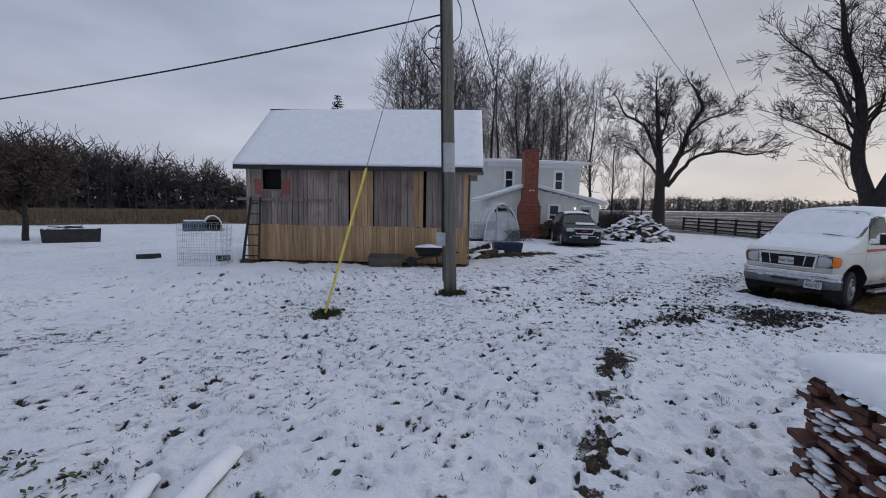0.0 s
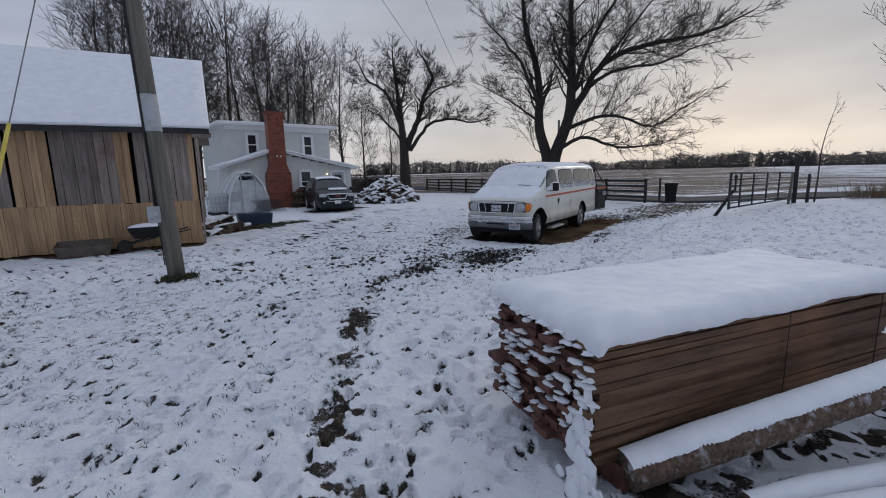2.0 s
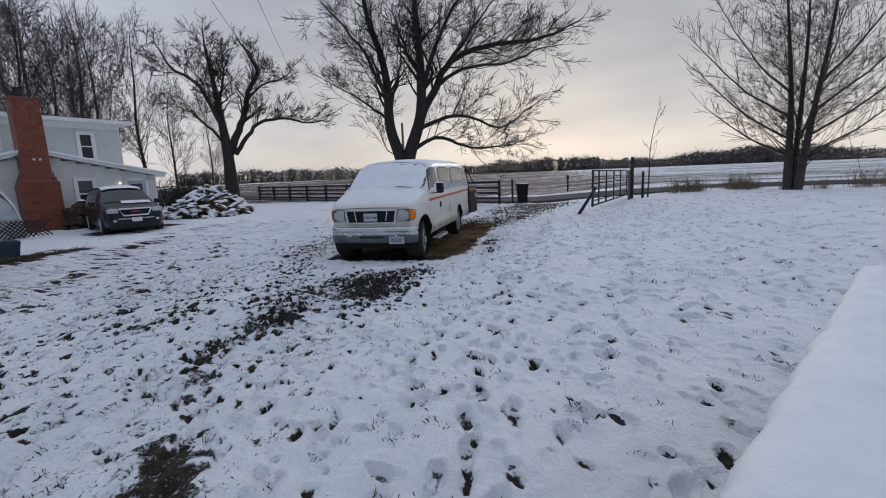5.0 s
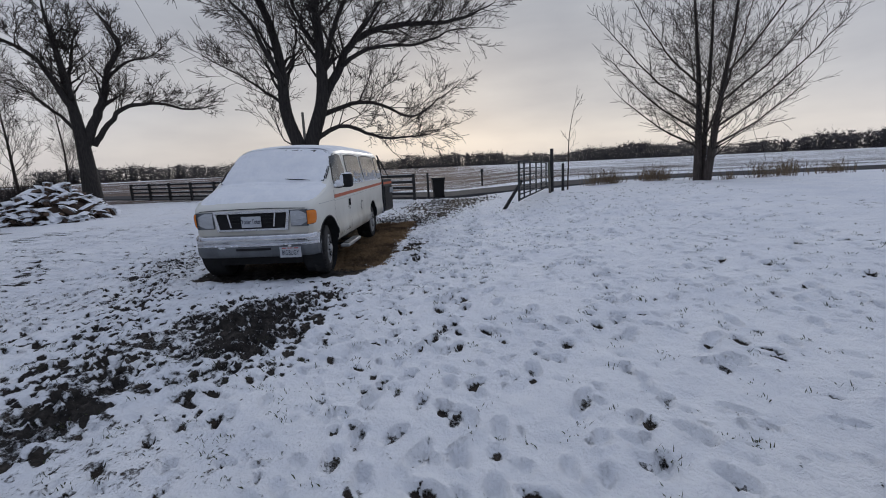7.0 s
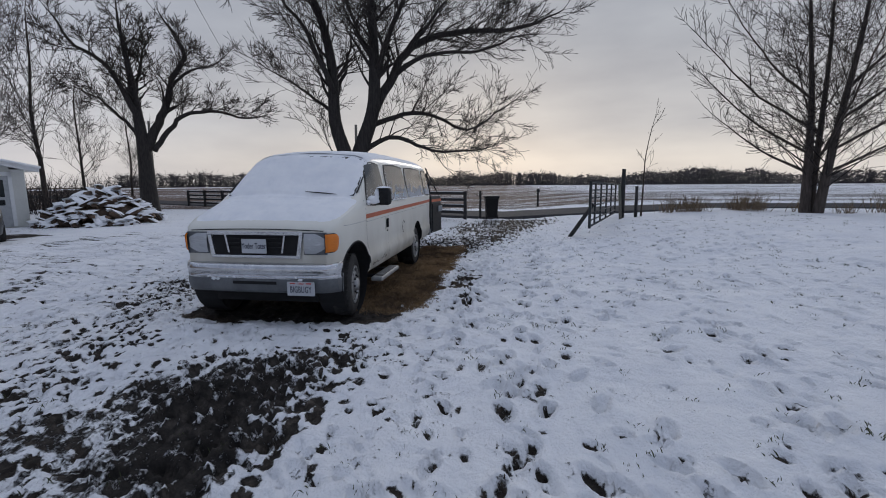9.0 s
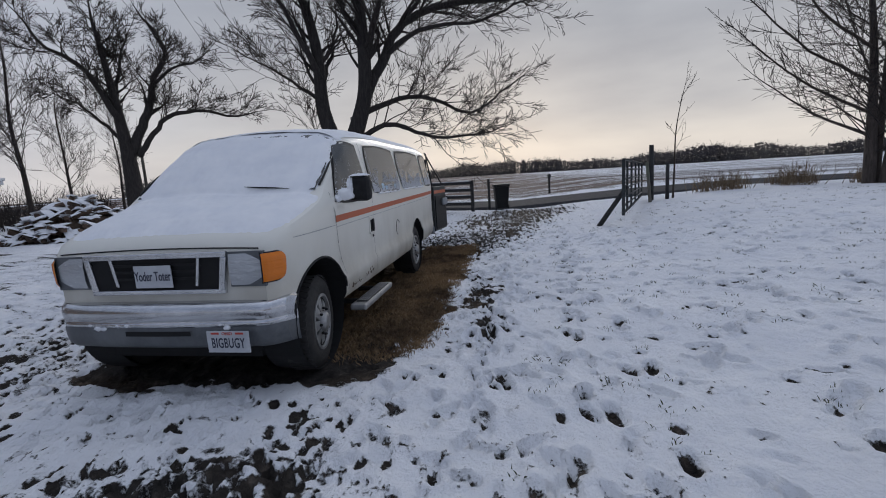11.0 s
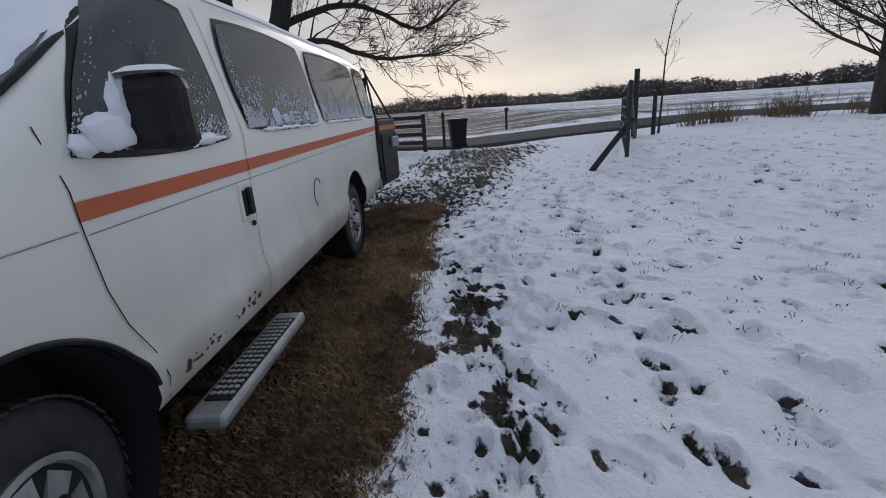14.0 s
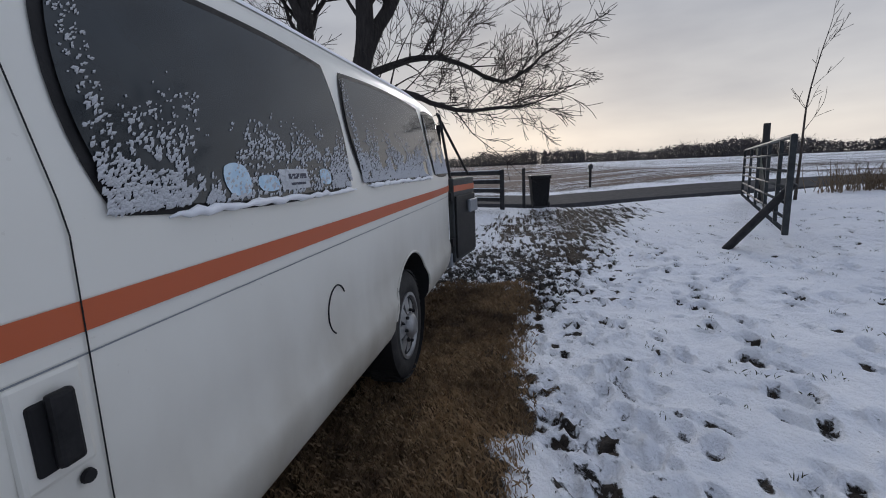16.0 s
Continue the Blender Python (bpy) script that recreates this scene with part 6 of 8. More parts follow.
    tagged(part("mirror_snow", sn, M_SNOW, mi, "clump of snow in the mirror corner", smooth=True), kind="stuff")
    # wheels
    for ax in (11.385, 14.9):
        for s in (-1, 1):
            face = 4.455 if s < 0 else 2 * VY - 4.455
            base = Matrix.Translation(L((ax, face, VG + 0.372))) @ pose(0, 0, 0, 0, 0, 9 if ax < 12 else 0) @ pose(0, 0, 0, 90 if s < 0 else -90, 0, 0)
            wh = part("wheel", Shape().ring([(0.05, -0.2), (0.2, -0.2), (0.2, -0.02), (0.05, -0.02)], 24, base), M_DARK, ob)
            ty = Shape().ring([(0.215, -0.235), (0.30, -0.24), (0.352, -0.225), (0.372, -0.19), (0.375, -0.12), (0.372, -0.05), (0.352, -0.018), (0.30, 0.0), (0.235, -0.006), (0.212, -0.03)], 48, base, closed=False)
            part("tyre", ty, M_RUBBER, wh, smooth=True)
            tr = Shape()
            for k in range(44):
                a = 2 * math.pi * k / 44
                for off in (-0.065, -0.16):
                    tr.box(-0.018, 0.018, -0.004, 0.004, -0.045, 0.045, base @ pose(0.3735 * math.cos(a), 0.3735 * math.sin(a), off, 0, 0, math.degrees(a) + 90) @ pose(0, 0, 0, 0, 20, 0))
            part("tread", tr, M_RUBBER, wh)
            rim = Shape().ring([(0.222, -0.03), (0.226, -0.002), (0.205, 0.0), (0.195, -0.03), (0.19, -0.07)], 40, base, closed=False)
            for k in range(8):
                a = 2 * math.pi * k / 8
                rim.add([base @ Vector((r * math.cos(a + t), r * math.sin(a + t), z)) for r, t, z in ((0.09, -0.34, -0.004), (0.198, -0.25, -0.022), (0.198, 0.25, -0.022), (0.09, 0.34, -0.004), (0.07, -0.35, -0.05), (0.198, -0.27, -0.07), (0.198, 0.27, -0.07), (0.07, 0.35, -0.05))],
                        [(0, 1, 2, 3), (0, 4, 5, 1), (3, 2, 6, 7)])
            part("rim", rim, M_ALLOY, wh, "dirty silver wheel")
            part("disc", Shape().ring([(0.2, -0.066), (0.02, -0.06)], 24, base, closed=False), M_BLACK_PLASTIC, wh)
            hub = Shape().ring([(0.082, -0.01), (0.078, 0.022), (0.06, 0.036), (0.035, 0.04), (0.0, 0.04)], 24, base, closed=False)
            part("hub", hub, M_ALLOY, wh, smooth=True)
            for k in range(8):
                a = 2 * math.pi * k / 8
                part("wheel_nut", Shape().ring([(0.011, 0.0), (0.011, 0.018), (0.006, 0.022)], 6, base @ Matrix.Translation((0.108 * math.cos(a), 0.108 * math.sin(a), 0))), M_DARK, wh)
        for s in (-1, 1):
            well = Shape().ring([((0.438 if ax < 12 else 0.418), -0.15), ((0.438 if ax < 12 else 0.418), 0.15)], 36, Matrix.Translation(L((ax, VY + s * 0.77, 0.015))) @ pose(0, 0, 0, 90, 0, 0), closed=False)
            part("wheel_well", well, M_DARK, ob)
    # chipped lip of the rear arch
    lip = Shape().tube([L((14.9 + 0.43 * math.cos(a), VY - van_side(14.9, max(0.05, 0.015 + 0.43 * math.sin(a))) - 0.002, 0.015 + 0.43 * math.sin(a))) for a in np.linspace(0.25, 2.9, 26)], 0.008, 6)
    part("arch_lip", lip, M_VAN, ob)
    lip = Shape().tube([L((11.385 + 0.45 * math.cos(a), VY - van_side(11.385 + 0.45 * math.cos(a), max(0.05, 0.015 + 0.45 * math.sin(a))) - 0.002, 0.015 + 0.45 * math.sin(a))) for a in np.linspace(0.25, 2.9, 26)], 0.010, 6)
    part("arch_lip", lip, M_BLACK_PLASTIC, ob)
    # under the floor
    part("chassis", Shape().box(10.95, 16.3, VY - 0.62, VY + 0.62, -0.18, 0.01).box(11.26, 11.46, VY - 0.8, VY + 0.8, -0.16, -0.06).box(14.8, 15.0, VY - 0.8, VY + 0.8, -0.16, -0.06), M_DARK, ob).matrix_basis = shift
    # running board with tread plate
    rbd = part("running_board", Shape().box(11.90, 12.80, 4.27, 4.43, -0.135, -0.075), M_ALLOY, ob, "worn aluminium running board", bevel=0.02)
    rbd.matrix_basis = shift
    pl = part("tread_plate", Shape().box(12.0, 12.70, 4.29, 4.40, -0.0745, -0.068), M_BLACK_PLASTIC, rbd)
    dots = Shape()
    for i in range(17):
        for k in range(4):
            dots.ring([(0.012, 0), (0.012, 0.004), (0.007, 0.005)], 8, Matrix.Translation((12.04 + 0.039 * i, 4.305 + 0.026 * k, -0.068)))
    part("grip_studs", dots, M_ALLOY, rbd)
    for bx0 in (12.1, 12.6):
        part("bracket", Shape().box(bx0, bx0 + 0.04, 4.40, 4.60, -0.12, -0.08), M_DARK, rbd)
    # bumper: chrome upper roll, grey lower half, dark slot
    def bow(o):
        return 10.70 + 0.055 * (o / 0.9) ** 2 + 0.36 * max(0, (abs(o) - 0.74) / 0.22) ** 2 * 0.5

    def roll(profile, w=0.905):
        s = Shape()
        rows = []
        for o in np.concatenate([np.linspace(-w, -0.72, 9), np.linspace(-0.66, 0.66, 17), np.linspace(0.72, w, 9)]):
            rows.append([L((bow(o) + dx, VY + o, z)) for dx, z in profile])
        s.grid(rows[::-1])
        for side in (-1, 1):
            e = [[L((bow(w) + dx, VY + side * w, z)) for dx, z in profile], [L((bow(w) + dx * 0.3 + 0.13, VY + side * (w + 0.012), z - 0.02)) for dx, z in profile]]
            s.grid(e if side < 0 else e[::-1])
        return s
    bp = part("bumper", roll([(0.15, 0.290), (0.07, 0.292), (0.03, 0.284), (0.006, 0.262), (-0.004, 0.225), (0.0, 0.19), (0.012, 0.168), (0.016, 0.160), (0.006, 0.150), (0.004, 0.135), (0.012, 0.122)]), M_CHROME, ob, "dull chrome bumper", smooth=True)
    part("lower_bumper", roll([(0.016, 0.124), (0.004, 0.105), (0.006, 0.05), (0.018, 0.0), (0.05, -0.035), (0.12, -0.05)]), M_BUMPER_LOW, bp, "grey lower bumper", smooth=True)
    sl = Shape()
    rows = [[L((bow(o) - 0.006, VY + o, z)) for z in (0.068, 0.102)] for o in np.linspace(-0.27, 0.24, 12)]
    part("air_slot", sl.grid(rows), M_DARK, bp)
    bs = Shape()
    for _ in range(9):
        o = rb.choice((rb.gauss(0.35, 0.18), rb.gauss(-0.52, 0.06), rb.uniform(0.1, 0.85)))
        g = rb.uniform(0.010, 0.024)
        o = min(o, 0.88)
        bs.lump(L((bow(o) + 0.004, VY + o, rb.choice((0.125, 0.115, 0.14)))), g * 0.5, g * 1.5, g * 0.7, rb)
    tagged(part("bumper_snow", bs, M_SNOW, bp, "clinging bits of snow", smooth=True), kind="stuff")
    # black box paints the shade between bumper and face
    part("gap", Shape().box(10.79, 11.0, VY - 0.80, VY + 0.80, 0.16, 0.288), M_DARK, ob).matrix_basis = shift
    # face: grille in a chrome frame, lamps
    gr = part("grille", Shape().box(10.788, 10.82, VY - 0.505, VY + 0.505, 0.36, 0.625), M_DARK, ob, "black grille with grey frame")
    gr.matrix_basis = shift
    fr = Shape().box(10.768, 10.80, VY - 0.56, VY + 0.56, 0.597, 0.635).box(10.768, 10.80, VY - 0.525, VY + 0.525, 0.345, 0.378)
    for s in (-1, 1):
        fr.add([(10.768, VY + s * 0.56, 0.60), (10.768, VY + s * 0.515, 0.60), (10.768, VY + s * 0.475, 0.37), (10.768, VY + s * 0.525, 0.37), (10.80, VY + s * 0.56, 0.60), (10.80, VY + s * 0.515, 0.60), (10.80, VY + s * 0.475, 0.37), (10.80, VY + s * 0.525, 0.37)],
               [(0, 1, 2, 3), (4, 7, 6, 5), (0, 4, 5, 1), (1, 5, 6, 2), (2, 6, 7, 3), (3, 7, 4, 0)])
        fr.add([(10.772, VY + s * 0.36, 0.60), (10.772, VY + s * 0.335, 0.60), (10.772, VY + s * 0.30, 0.40), (10.772, VY + s * 0.325, 0.40), (10.80, VY + s * 0.36, 0.60), (10.80, VY + s * 0.335, 0.60), (10.80, VY + s * 0.30, 0.40), (10.80, VY + s * 0.325, 0.40)],
               [(0, 1, 2, 3), (4, 7, 6, 5), (0, 4, 5, 1), (1, 5, 6, 2), (2, 6, 7, 3), (3, 7, 4, 0)])
    f = part("grille_frame", fr, M_CHROME, gr, "chrome grille frame", bevel=0.006)
    for z in (0.455, 0.505, 0.552):
        part("grille_bar", Shape().box(10.778, 10.80, VY - 0.33, VY + 0.33, z - 0.009, z + 0.009), M_BLACK_PLASTIC, gr)
    for s in (-1, 1):
        lamp = Shape()
        rows = []
        for z in np.linspace(0.40, 0.615, 5):
            rows.append([L((10.772 + 0.026 * ((o - 0.55) / 0.3) ** 2 + (0.012 if z in (0.40, 0.615) else 0), VY + s * o, z)) for o in np.linspace(0.570, 0.800, 8)])
        lamp.grid(rows if s > 0 else rows[::-1])
        h = part("headlight", lamp, M_LENS, ob, "clear headlight", smooth=True)
        def signal(grow, out):
            sg = Shape()
            rows = []
            for j in range(9):
                b = 2 * j / 8 - 1
                row = []
                for i in range(11):
                    q = i / 10
                    v = b * math.sqrt(1 - 0.35 * max(0.0, 2 * q - 1) ** 4)
                    z = 0.512 + v * (0.097 + grow)
                    x = 10.798 + (0.138 + grow) * q ** 1.25 * math.sqrt(1 - 0.22 * b ** 4)
                    w = van_side(max(x, 10.81), z) if q > 0 else 0.80
                    sunk = 0.008 if j in (0, 8) or i == 10 else 0.0
                    row.append(L((x - 0.012 - 0.012 * (1 - q) + sunk, VY + s * (w + out - sunk), z)))
                rows.append(row)
            return sg.grid(rows if s > 0 else rows[::-1])
        ts = part("turn_signal", signal(0.0, 0.014), M_AMBER, ob, "amber turn signal", smooth=True)
        part("bezel", signal(0.009, 0.004), M_BLACK_PLASTIC, ts, smooth=True)
        part("lamp_bed", Shape().box(10.79, 10.84, VY + min(s * 0.56, s * 0.82), VY + max(s * 0.56, s * 0.82), 0.388, 0.628), M_BUMPER_LOW, h).matrix_basis = shift
    # number plates
    def letters(text, size, at, parent, material, sx=1.0, spacing=1.0):
        cu = bpy.data.curves.new("letters", "FONT")
        cu.body, cu.size, cu.align_x, cu.align_y, cu.extrude = text, size, "CENTER", "CENTER", 0.0008
        cu.space_character = spacing
        cu.offset = size * 0.012
        tmp = new("letters", cu)
        bpy.context.view_layer.update()
        me2 = bpy.data.meshes.new_from_object(tmp.evaluated_get(bpy.context.evaluated_depsgraph_get()))
        bpy.data.objects.remove(tmp)
        me2.materials.clear()
        me2.materials.append(material)
        o2 = part("lettering", me2, None, parent)
        o2.matrix_basis = Matrix.Translation(L(at)) @ pose(0, 0, 0, 90, 0, -90) @ Matrix.Diagonal((sx, 1, 1, 1))
        return o2
    np1 = part("name_plate", Shape().box(10.752, 10.762, VY - 0.145, VY + 0.145, 0.398, 0.555), M_PLATE, gr, "white name plate", bevel=0.004)
    letters("Yoder Toter", 0.088, (10.7505, VY, 0.475), gr, M_INK, 0.66).matrix_basis = pose(10.7505, VY, 0.478, 90, 0, -90) @ Matrix.Diagonal((0.62, 1.05, 1, 1))
    bx = 10.690
    np2 = part("number_plate", Shape().box(bx, bx + 0.012, 4.82 - 0.155, 4.82 + 0.155, -0.045, 0.105), M_PLATE, ob, "white number plate with red header", bevel=0.003)
    np2.matrix_basis = shift
    letters("BIGBUGY", 0.098, (bx - 0.0015, 4.82, 0.020), np2, M_INK, 0.72, 1.1).matrix_basis = pose(bx - 0.0015, 4.82, 0.020, 90, 0, -90) @ Matrix.Diagonal((0.56, 1, 1, 1))
    letters("OHIO", 0.030, (bx, 4.82, 0.09), np2, M_REDINK).matrix_basis = pose(bx - 0.0015, 4.82, 0.089, 90, 0, -90)
    for o in (-0.09, 0.09):
        part("plate_header", Shape().box(bx - 0.001, bx, 4.82 + o - 0.03, 4.82 + o + 0.03, 0.083, 0.097), M_REDINK, np2)
    # stickers in the first long window
    for x0, x1, z0, z1, mt in ((13.16, 13.27, 0.93, 1.02, M_STICKER_BLUE), (13.30, 13.41, 0.935, 0.985, M_STICKER_BLUE), (13.42, 13.60, 0.935, 1.0, M_PLATE), (13.69, 13.78, 0.94, 1.0, M_STICKER_BLUE)):
        stk = part("sticker", patch_on_side(x0, x1, z0, z1, 0.0112, 0.8 if x1 - x0 < 0.12 and mt is M_STICKER_BLUE else 0.05, 6, 4), mt, ob, "window sticker")
        if mt is M_PLATE:
            part("bars", patch_on_side(x0 + 0.05, x1 - 0.015, 0.968, 0.985, 0.0122, 0, 4, 1), M_INK, stk)
            part("bars", patch_on_side(x0 + 0.055, x1 - 0.03, 0.948, 0.956, 0.0122, 0, 4, 1), M_INK, stk)
    # snow on hood, windscreen and roof
    top = Shape()
    rows = []
    def skin(x, o, pts=12):
        tp = van_half(x)[::-1][:pts]
        return float(np.interp(abs(o), [p[0] for p in tp], [p[1] for p in tp]))

    rows = []
    for x in np.linspace(11.63, 12.27, 24):
        lim = 0.845 - 0.055 * float(step(x, 11.8, 12.25))
        rows.append([L((x - 0.004, VY + lim * k / 16, skin(x, lim * k / 16) + 0.006)) for k in range(-16, 17)])
    part("windscreen", Shape().grid(rows[::-1]), M_TINT, ob, "dark windscreen under crusted snow", smooth=True)
    snow_rows = []
    xs = list(np.linspace(10.90, 12.42, 110))
    for i, x in enumerate(xs):
        glass = float(step(x, 11.58, 11.72)) * (1 - float(step(x, 12.22, 12.30)))
        lim = 0.93 - 0.065 * float(step(x, 11.5, 11.75)) - 0.05 * float(step(x, 11.9, 12.3))
        row = []
        for k in range(-70, 71):
            o = lim * k / 70 * curve1(x, V_PLAN)
            z = skin(x, o)
            side = (1 - abs(k) / 70) * lim
            rag = 0.5 * noise.noise(Vector((x * 6, o * 6, 2))) + 0.3 * noise.noise(Vector((x * 19, o * 19, 6))) + 0.3 * noise.noise(Vector((x * 48, o * 48, 9)))
            front = 1.0 - 0.9 * math.exp(-max(0.0, x - 10.90) / 0.10)
            edge = min(1.0, side / (0.17 if glass < 0.5 else 0.10)) * front
            th = 0.040 * edge * (0.8 + 0.4 * noise.noise(Vector((x * 3, o * 3, 1)))) + 0.004 * noise.noise(Vector((x * 22, o * 22, 4)))
            th += (0.010 * rag - 0.007) * (1 - min(1.0, edge * 1.15))
            if x > 12.0:
                worn = float(step(x, 12.02, 12.22))
                th = th * (1 - 0.80 * worn) + worn * 0.016 * (rag + 0.30 + 0.5 * float(step(o, -0.2, 0.6)))
            dip = 0.014 * math.exp(-((x - 11.60 - 0.03 * math.sin(4 * o)) / 0.03) ** 2)
            row.append(L((x, VY + o, z + max(th - dip, -0.012))))
        snow_rows.append(row)
    part("windscreen_snow", top.grid(snow_rows[::-1]), M_SNOW, ob, "soft snow over hood and windscreen", smooth=True)
    rsn = Shape()
    rows = []
    for x in np.linspace(12.3, 16.46, 60):
        h = van_half(x)
        row = []
        for k in range(-14, 15):
            o = 0.80 * k / 14 * curve1(x, V_PLAN)
            tp = h[::-1][:6]
            z = float(np.interp(abs(o), [p[0] for p in tp], [p[1] for p in tp]))
            row.append(L((x, VY + o, z + 0.006 + 0.02 * min(1, (1 - abs(k) / 14) * 8) * (0.8 + 0.4 * noise.noise(Vector((x * 4, o * 4, 7)))))))
        rows.append(row)
    part("roof_snow", rsn.grid(rows[::-1]), M_SNOW, ob, "thin snow on the roof", smooth=True)
    # wiper poking through the snow, windscreen pillars' dark edge
    part("wiper", Shape().tube([L((11.63, 5.16, 1.058)), L((11.60, 5.02, 1.045)), L((11.60, 4.88, 1.036)), L((11.605, 4.74, 1.022))], [0.003, 0.008, 0.007, 0.002], 6), M_BLACK_PLASTIC, ob)
    for s in (-1, 1):
        pts = []
        for x in np.linspace(11.68, 12.26, 14):
            h = van_half(x)
            pts.append(L((x, VY + s * 0.862 * curve1(x, V_PLAN) * (1 - 0.05 * float(step(x, 11.8, 12.2))), float(np.interp(0.862, [p[0] for p in h[::-1][:9]], [p[1] for p in h[::-1][:9]])) + 0.012)))
        part("windscreen_seal", Shape().tube(pts, 0.010, 6), M_BLACK_PLASTIC, ob)
    # rear door standing open
    hinge = L((16.50, VY - 0.925, 0))
    rd = part("rear_door", Shape().box(0.02, 0.78, -0.03, 0.03, 0.02, 0.88), M_GATE, ob, "open rear door with dirty lower panel", bevel=0.015)
    rd.matrix_basis = Matrix.Translation(hinge) @ pose(0, 0, 0, 0, 0, -8)
    part("door_panel", Shape().box(0.05, 0.74, -0.05, -0.032, 0.06, 0.70), M_BLACK_PLASTIC, rd, "dark panel", bevel=0.01)
    part("door_stripe", Shape().box(0.03, 0.77, -0.034, -0.031, 0.745, 0.805), M_ORANGE, rd)
    part("door_handle", Shape().box(0.42, 0.72, -0.09, -0.05, 0.50, 0.64), M_BUMPER, rd, "handle block", bevel=0.015)
    part("window_frame", Shape().tube([(0.03, 0.0, 0.88), (0.05, 0.10, 1.5), (0.10, 0.14, 1.52), (0.74, 0.02, 0.90)], 0.014, 6), M_BLACK_PLASTIC, rd)
    part("hinge", Shape().box(-0.05, 0.06, -0.03, 0.0, 0.2, 0.28).box(-0.05, 0.06, -0.03, 0.0, 0.66, 0.74), M_DARK, rd)
    part("rear_bumper", Shape().box(16.45, 16.62, VY - 0.93, VY + 0.93, -0.02, 0.13), M_BUMPER, ob, bevel=0.02).matrix_basis = shift
    # black sheet on the closed shell paints the unlit inside at the rear
    part("rear_opening", Shape().box(16.515, 16.525, VY - 0.85, VY + 0.80, 0.15, 1.40), M_DARK, ob).matrix_basis = shift
    return ob


van()

# ---- lumber stack ----
def lumber():
    rb = random.Random(8)
    turn = math.degrees(math.atan2(-0.555, 0.832))
    gz = land(3.4, 0.6)
    ob = thing("lumber_stack", (2.80, 0.62, gz), turn, "strapped stack of rough-sawn boards under thick snow", "lumber")
    # local x along the boards, y across the end (away from the camera's start is plus)
    n_layers, wide = 17, 1.10
    z = 0.16
    h = (0.945 - z) / n_layers
    for k in range(n_layers):
        y = 0.0
        while y < wide - 0.03:
            w = min(rb.uniform(0.10, 0.19), wide - y)
            if wide - y - w < 0.06:
                w = wide - y
            a = rb.gauss(0.0, 0.03) + (0.06 * rb.random() if rb.random() < 0.2 else 0) + 0.05 * math.sin(k * 0.9) * 0.4
            ln = 2.95 + rb.gauss(0, 0.09) + (0.25 if rb.random() < 0.1 else 0)
            t = h * rb.uniform(0.78, 0.97)
            o = piece("board", M_BOARD if y < 0.1 else M_BOARD_END, ob, (a + ln / 2, y + w / 2 + (rb.uniform(-0.012, 0.022) if y < 0.05 else 0), z + h / 2), (ln, w - rb.uniform(0.004, 0.014), t), (rb.gauss(0, 1.0), rb.gauss(0, 0.16), rb.gauss(0, 0.2)))
            y += w
        z += h
    for x in (0.25, 1.5, 2.7):
        part("bearer", Shape().box(x - 0.06, x + 0.06, -0.04, wide + 0.04, 0.0, 0.155), M_BOARD_END, ob)
    for x in (1.58, 2.65):
        part("strap", Shape().tube([(x, -0.018, 0.1), (x, -0.018, 0.955), (x, wide / 2, 0.965), (x, wide + 0.012, 0.955), (x, wide + 0.012, 0.1)], 0.008, 5, squash=0.4), M_WIRE, ob)
    # snow cap, thick and rounded, sagging over the edges
    s = Shape()
    nx, ny = 90, 40
    topr, low = [], []
    for j in range(ny + 1):
        v = j / ny
        row = []
        for i in range(nx + 1):
            u = i / nx
            x = -0.03 + 3.045 * u
            yy = -0.045 + (wide + 0.11) * v
            eu = min(1.0, min(u, 1 - u) * 3.1 / (0.22 if u < 0.5 else 0.35))
            ev = min(1.0, min(v, 1 - v) * 1.2 / 0.15)
            r = math.sqrt(max(0, 1 - (1 - eu) ** 2)) * math.sqrt(max(0, 1 - (1 - ev) ** 2))
            hgt = 0.935 + 0.095 * r + 0.022 * noise.noise(Vector((x * 1.7, yy * 2.2, 0))) + 0.006 * noise.noise(Vector((x * 9, yy * 9, 0))) + (0.004 if ev < 1 or eu < 1 else 0.001) * noise.noise(Vector((x * 45, yy * 45, 0)))
            wav = 0.022 * noise.noise(Vector((x * 5, yy * 5, 3)))
            row.append((x + (wav if eu < 1 else 0), yy + (wav if ev < 1 else 0), hgt))
        topr.append(row)
    # hanging lip
    s.grid(topr)
    rim = topr[0] + [r[-1] for r in topr[1:]] + topr[-1][::-1][1:] + [r[0] for r in topr[::-1][1:-1]]
    c = (1.5, wide / 2)
    drop = []
    for k, (x, yy, zz) in enumerate(rim):
        dd = 0.014 + 0.012 * max(0, noise.noise(Vector((x * 3.0, yy * 3.0, 8))) + 0.3) + 0.006 * max(0, noise.noise(Vector((x * 15, yy * 15, 2))))
        if yy < 0.05:
            dd += 0.018 + 0.018 * noise.noise(Vector((x * 1.6, 3, 5))) + 0.004 * noise.noise(Vector((x * 30, 1, 2)))
        if x < 0.0:
            dd += 0.03 + 0.13 * max(0, noise.noise(Vector((0, yy * 7, 5))))
        drop.append((x + (0.012 if x < 1 else -0.012), yy + (0.012 if yy < c[1] else -0.012), zz - dd))
    ln = len(rim)
    o = len(s.v)
    s.v += rim + drop
    s.f += [(o + k, o + ln + k, o + ln + (k + 1) % ln, o + (k + 1) % ln) for k in range(ln)]
    s.mi += [0] * ln
    cap = s.mesh("snow_cap", M_SNOW)
    bm = bmesh.new()
    bm.from_mesh(cap)
    bmesh.ops.remove_doubles(bm, verts=bm.verts, dist=0.0005)
    bmesh.ops.recalc_face_normals(bm, faces=bm.faces)
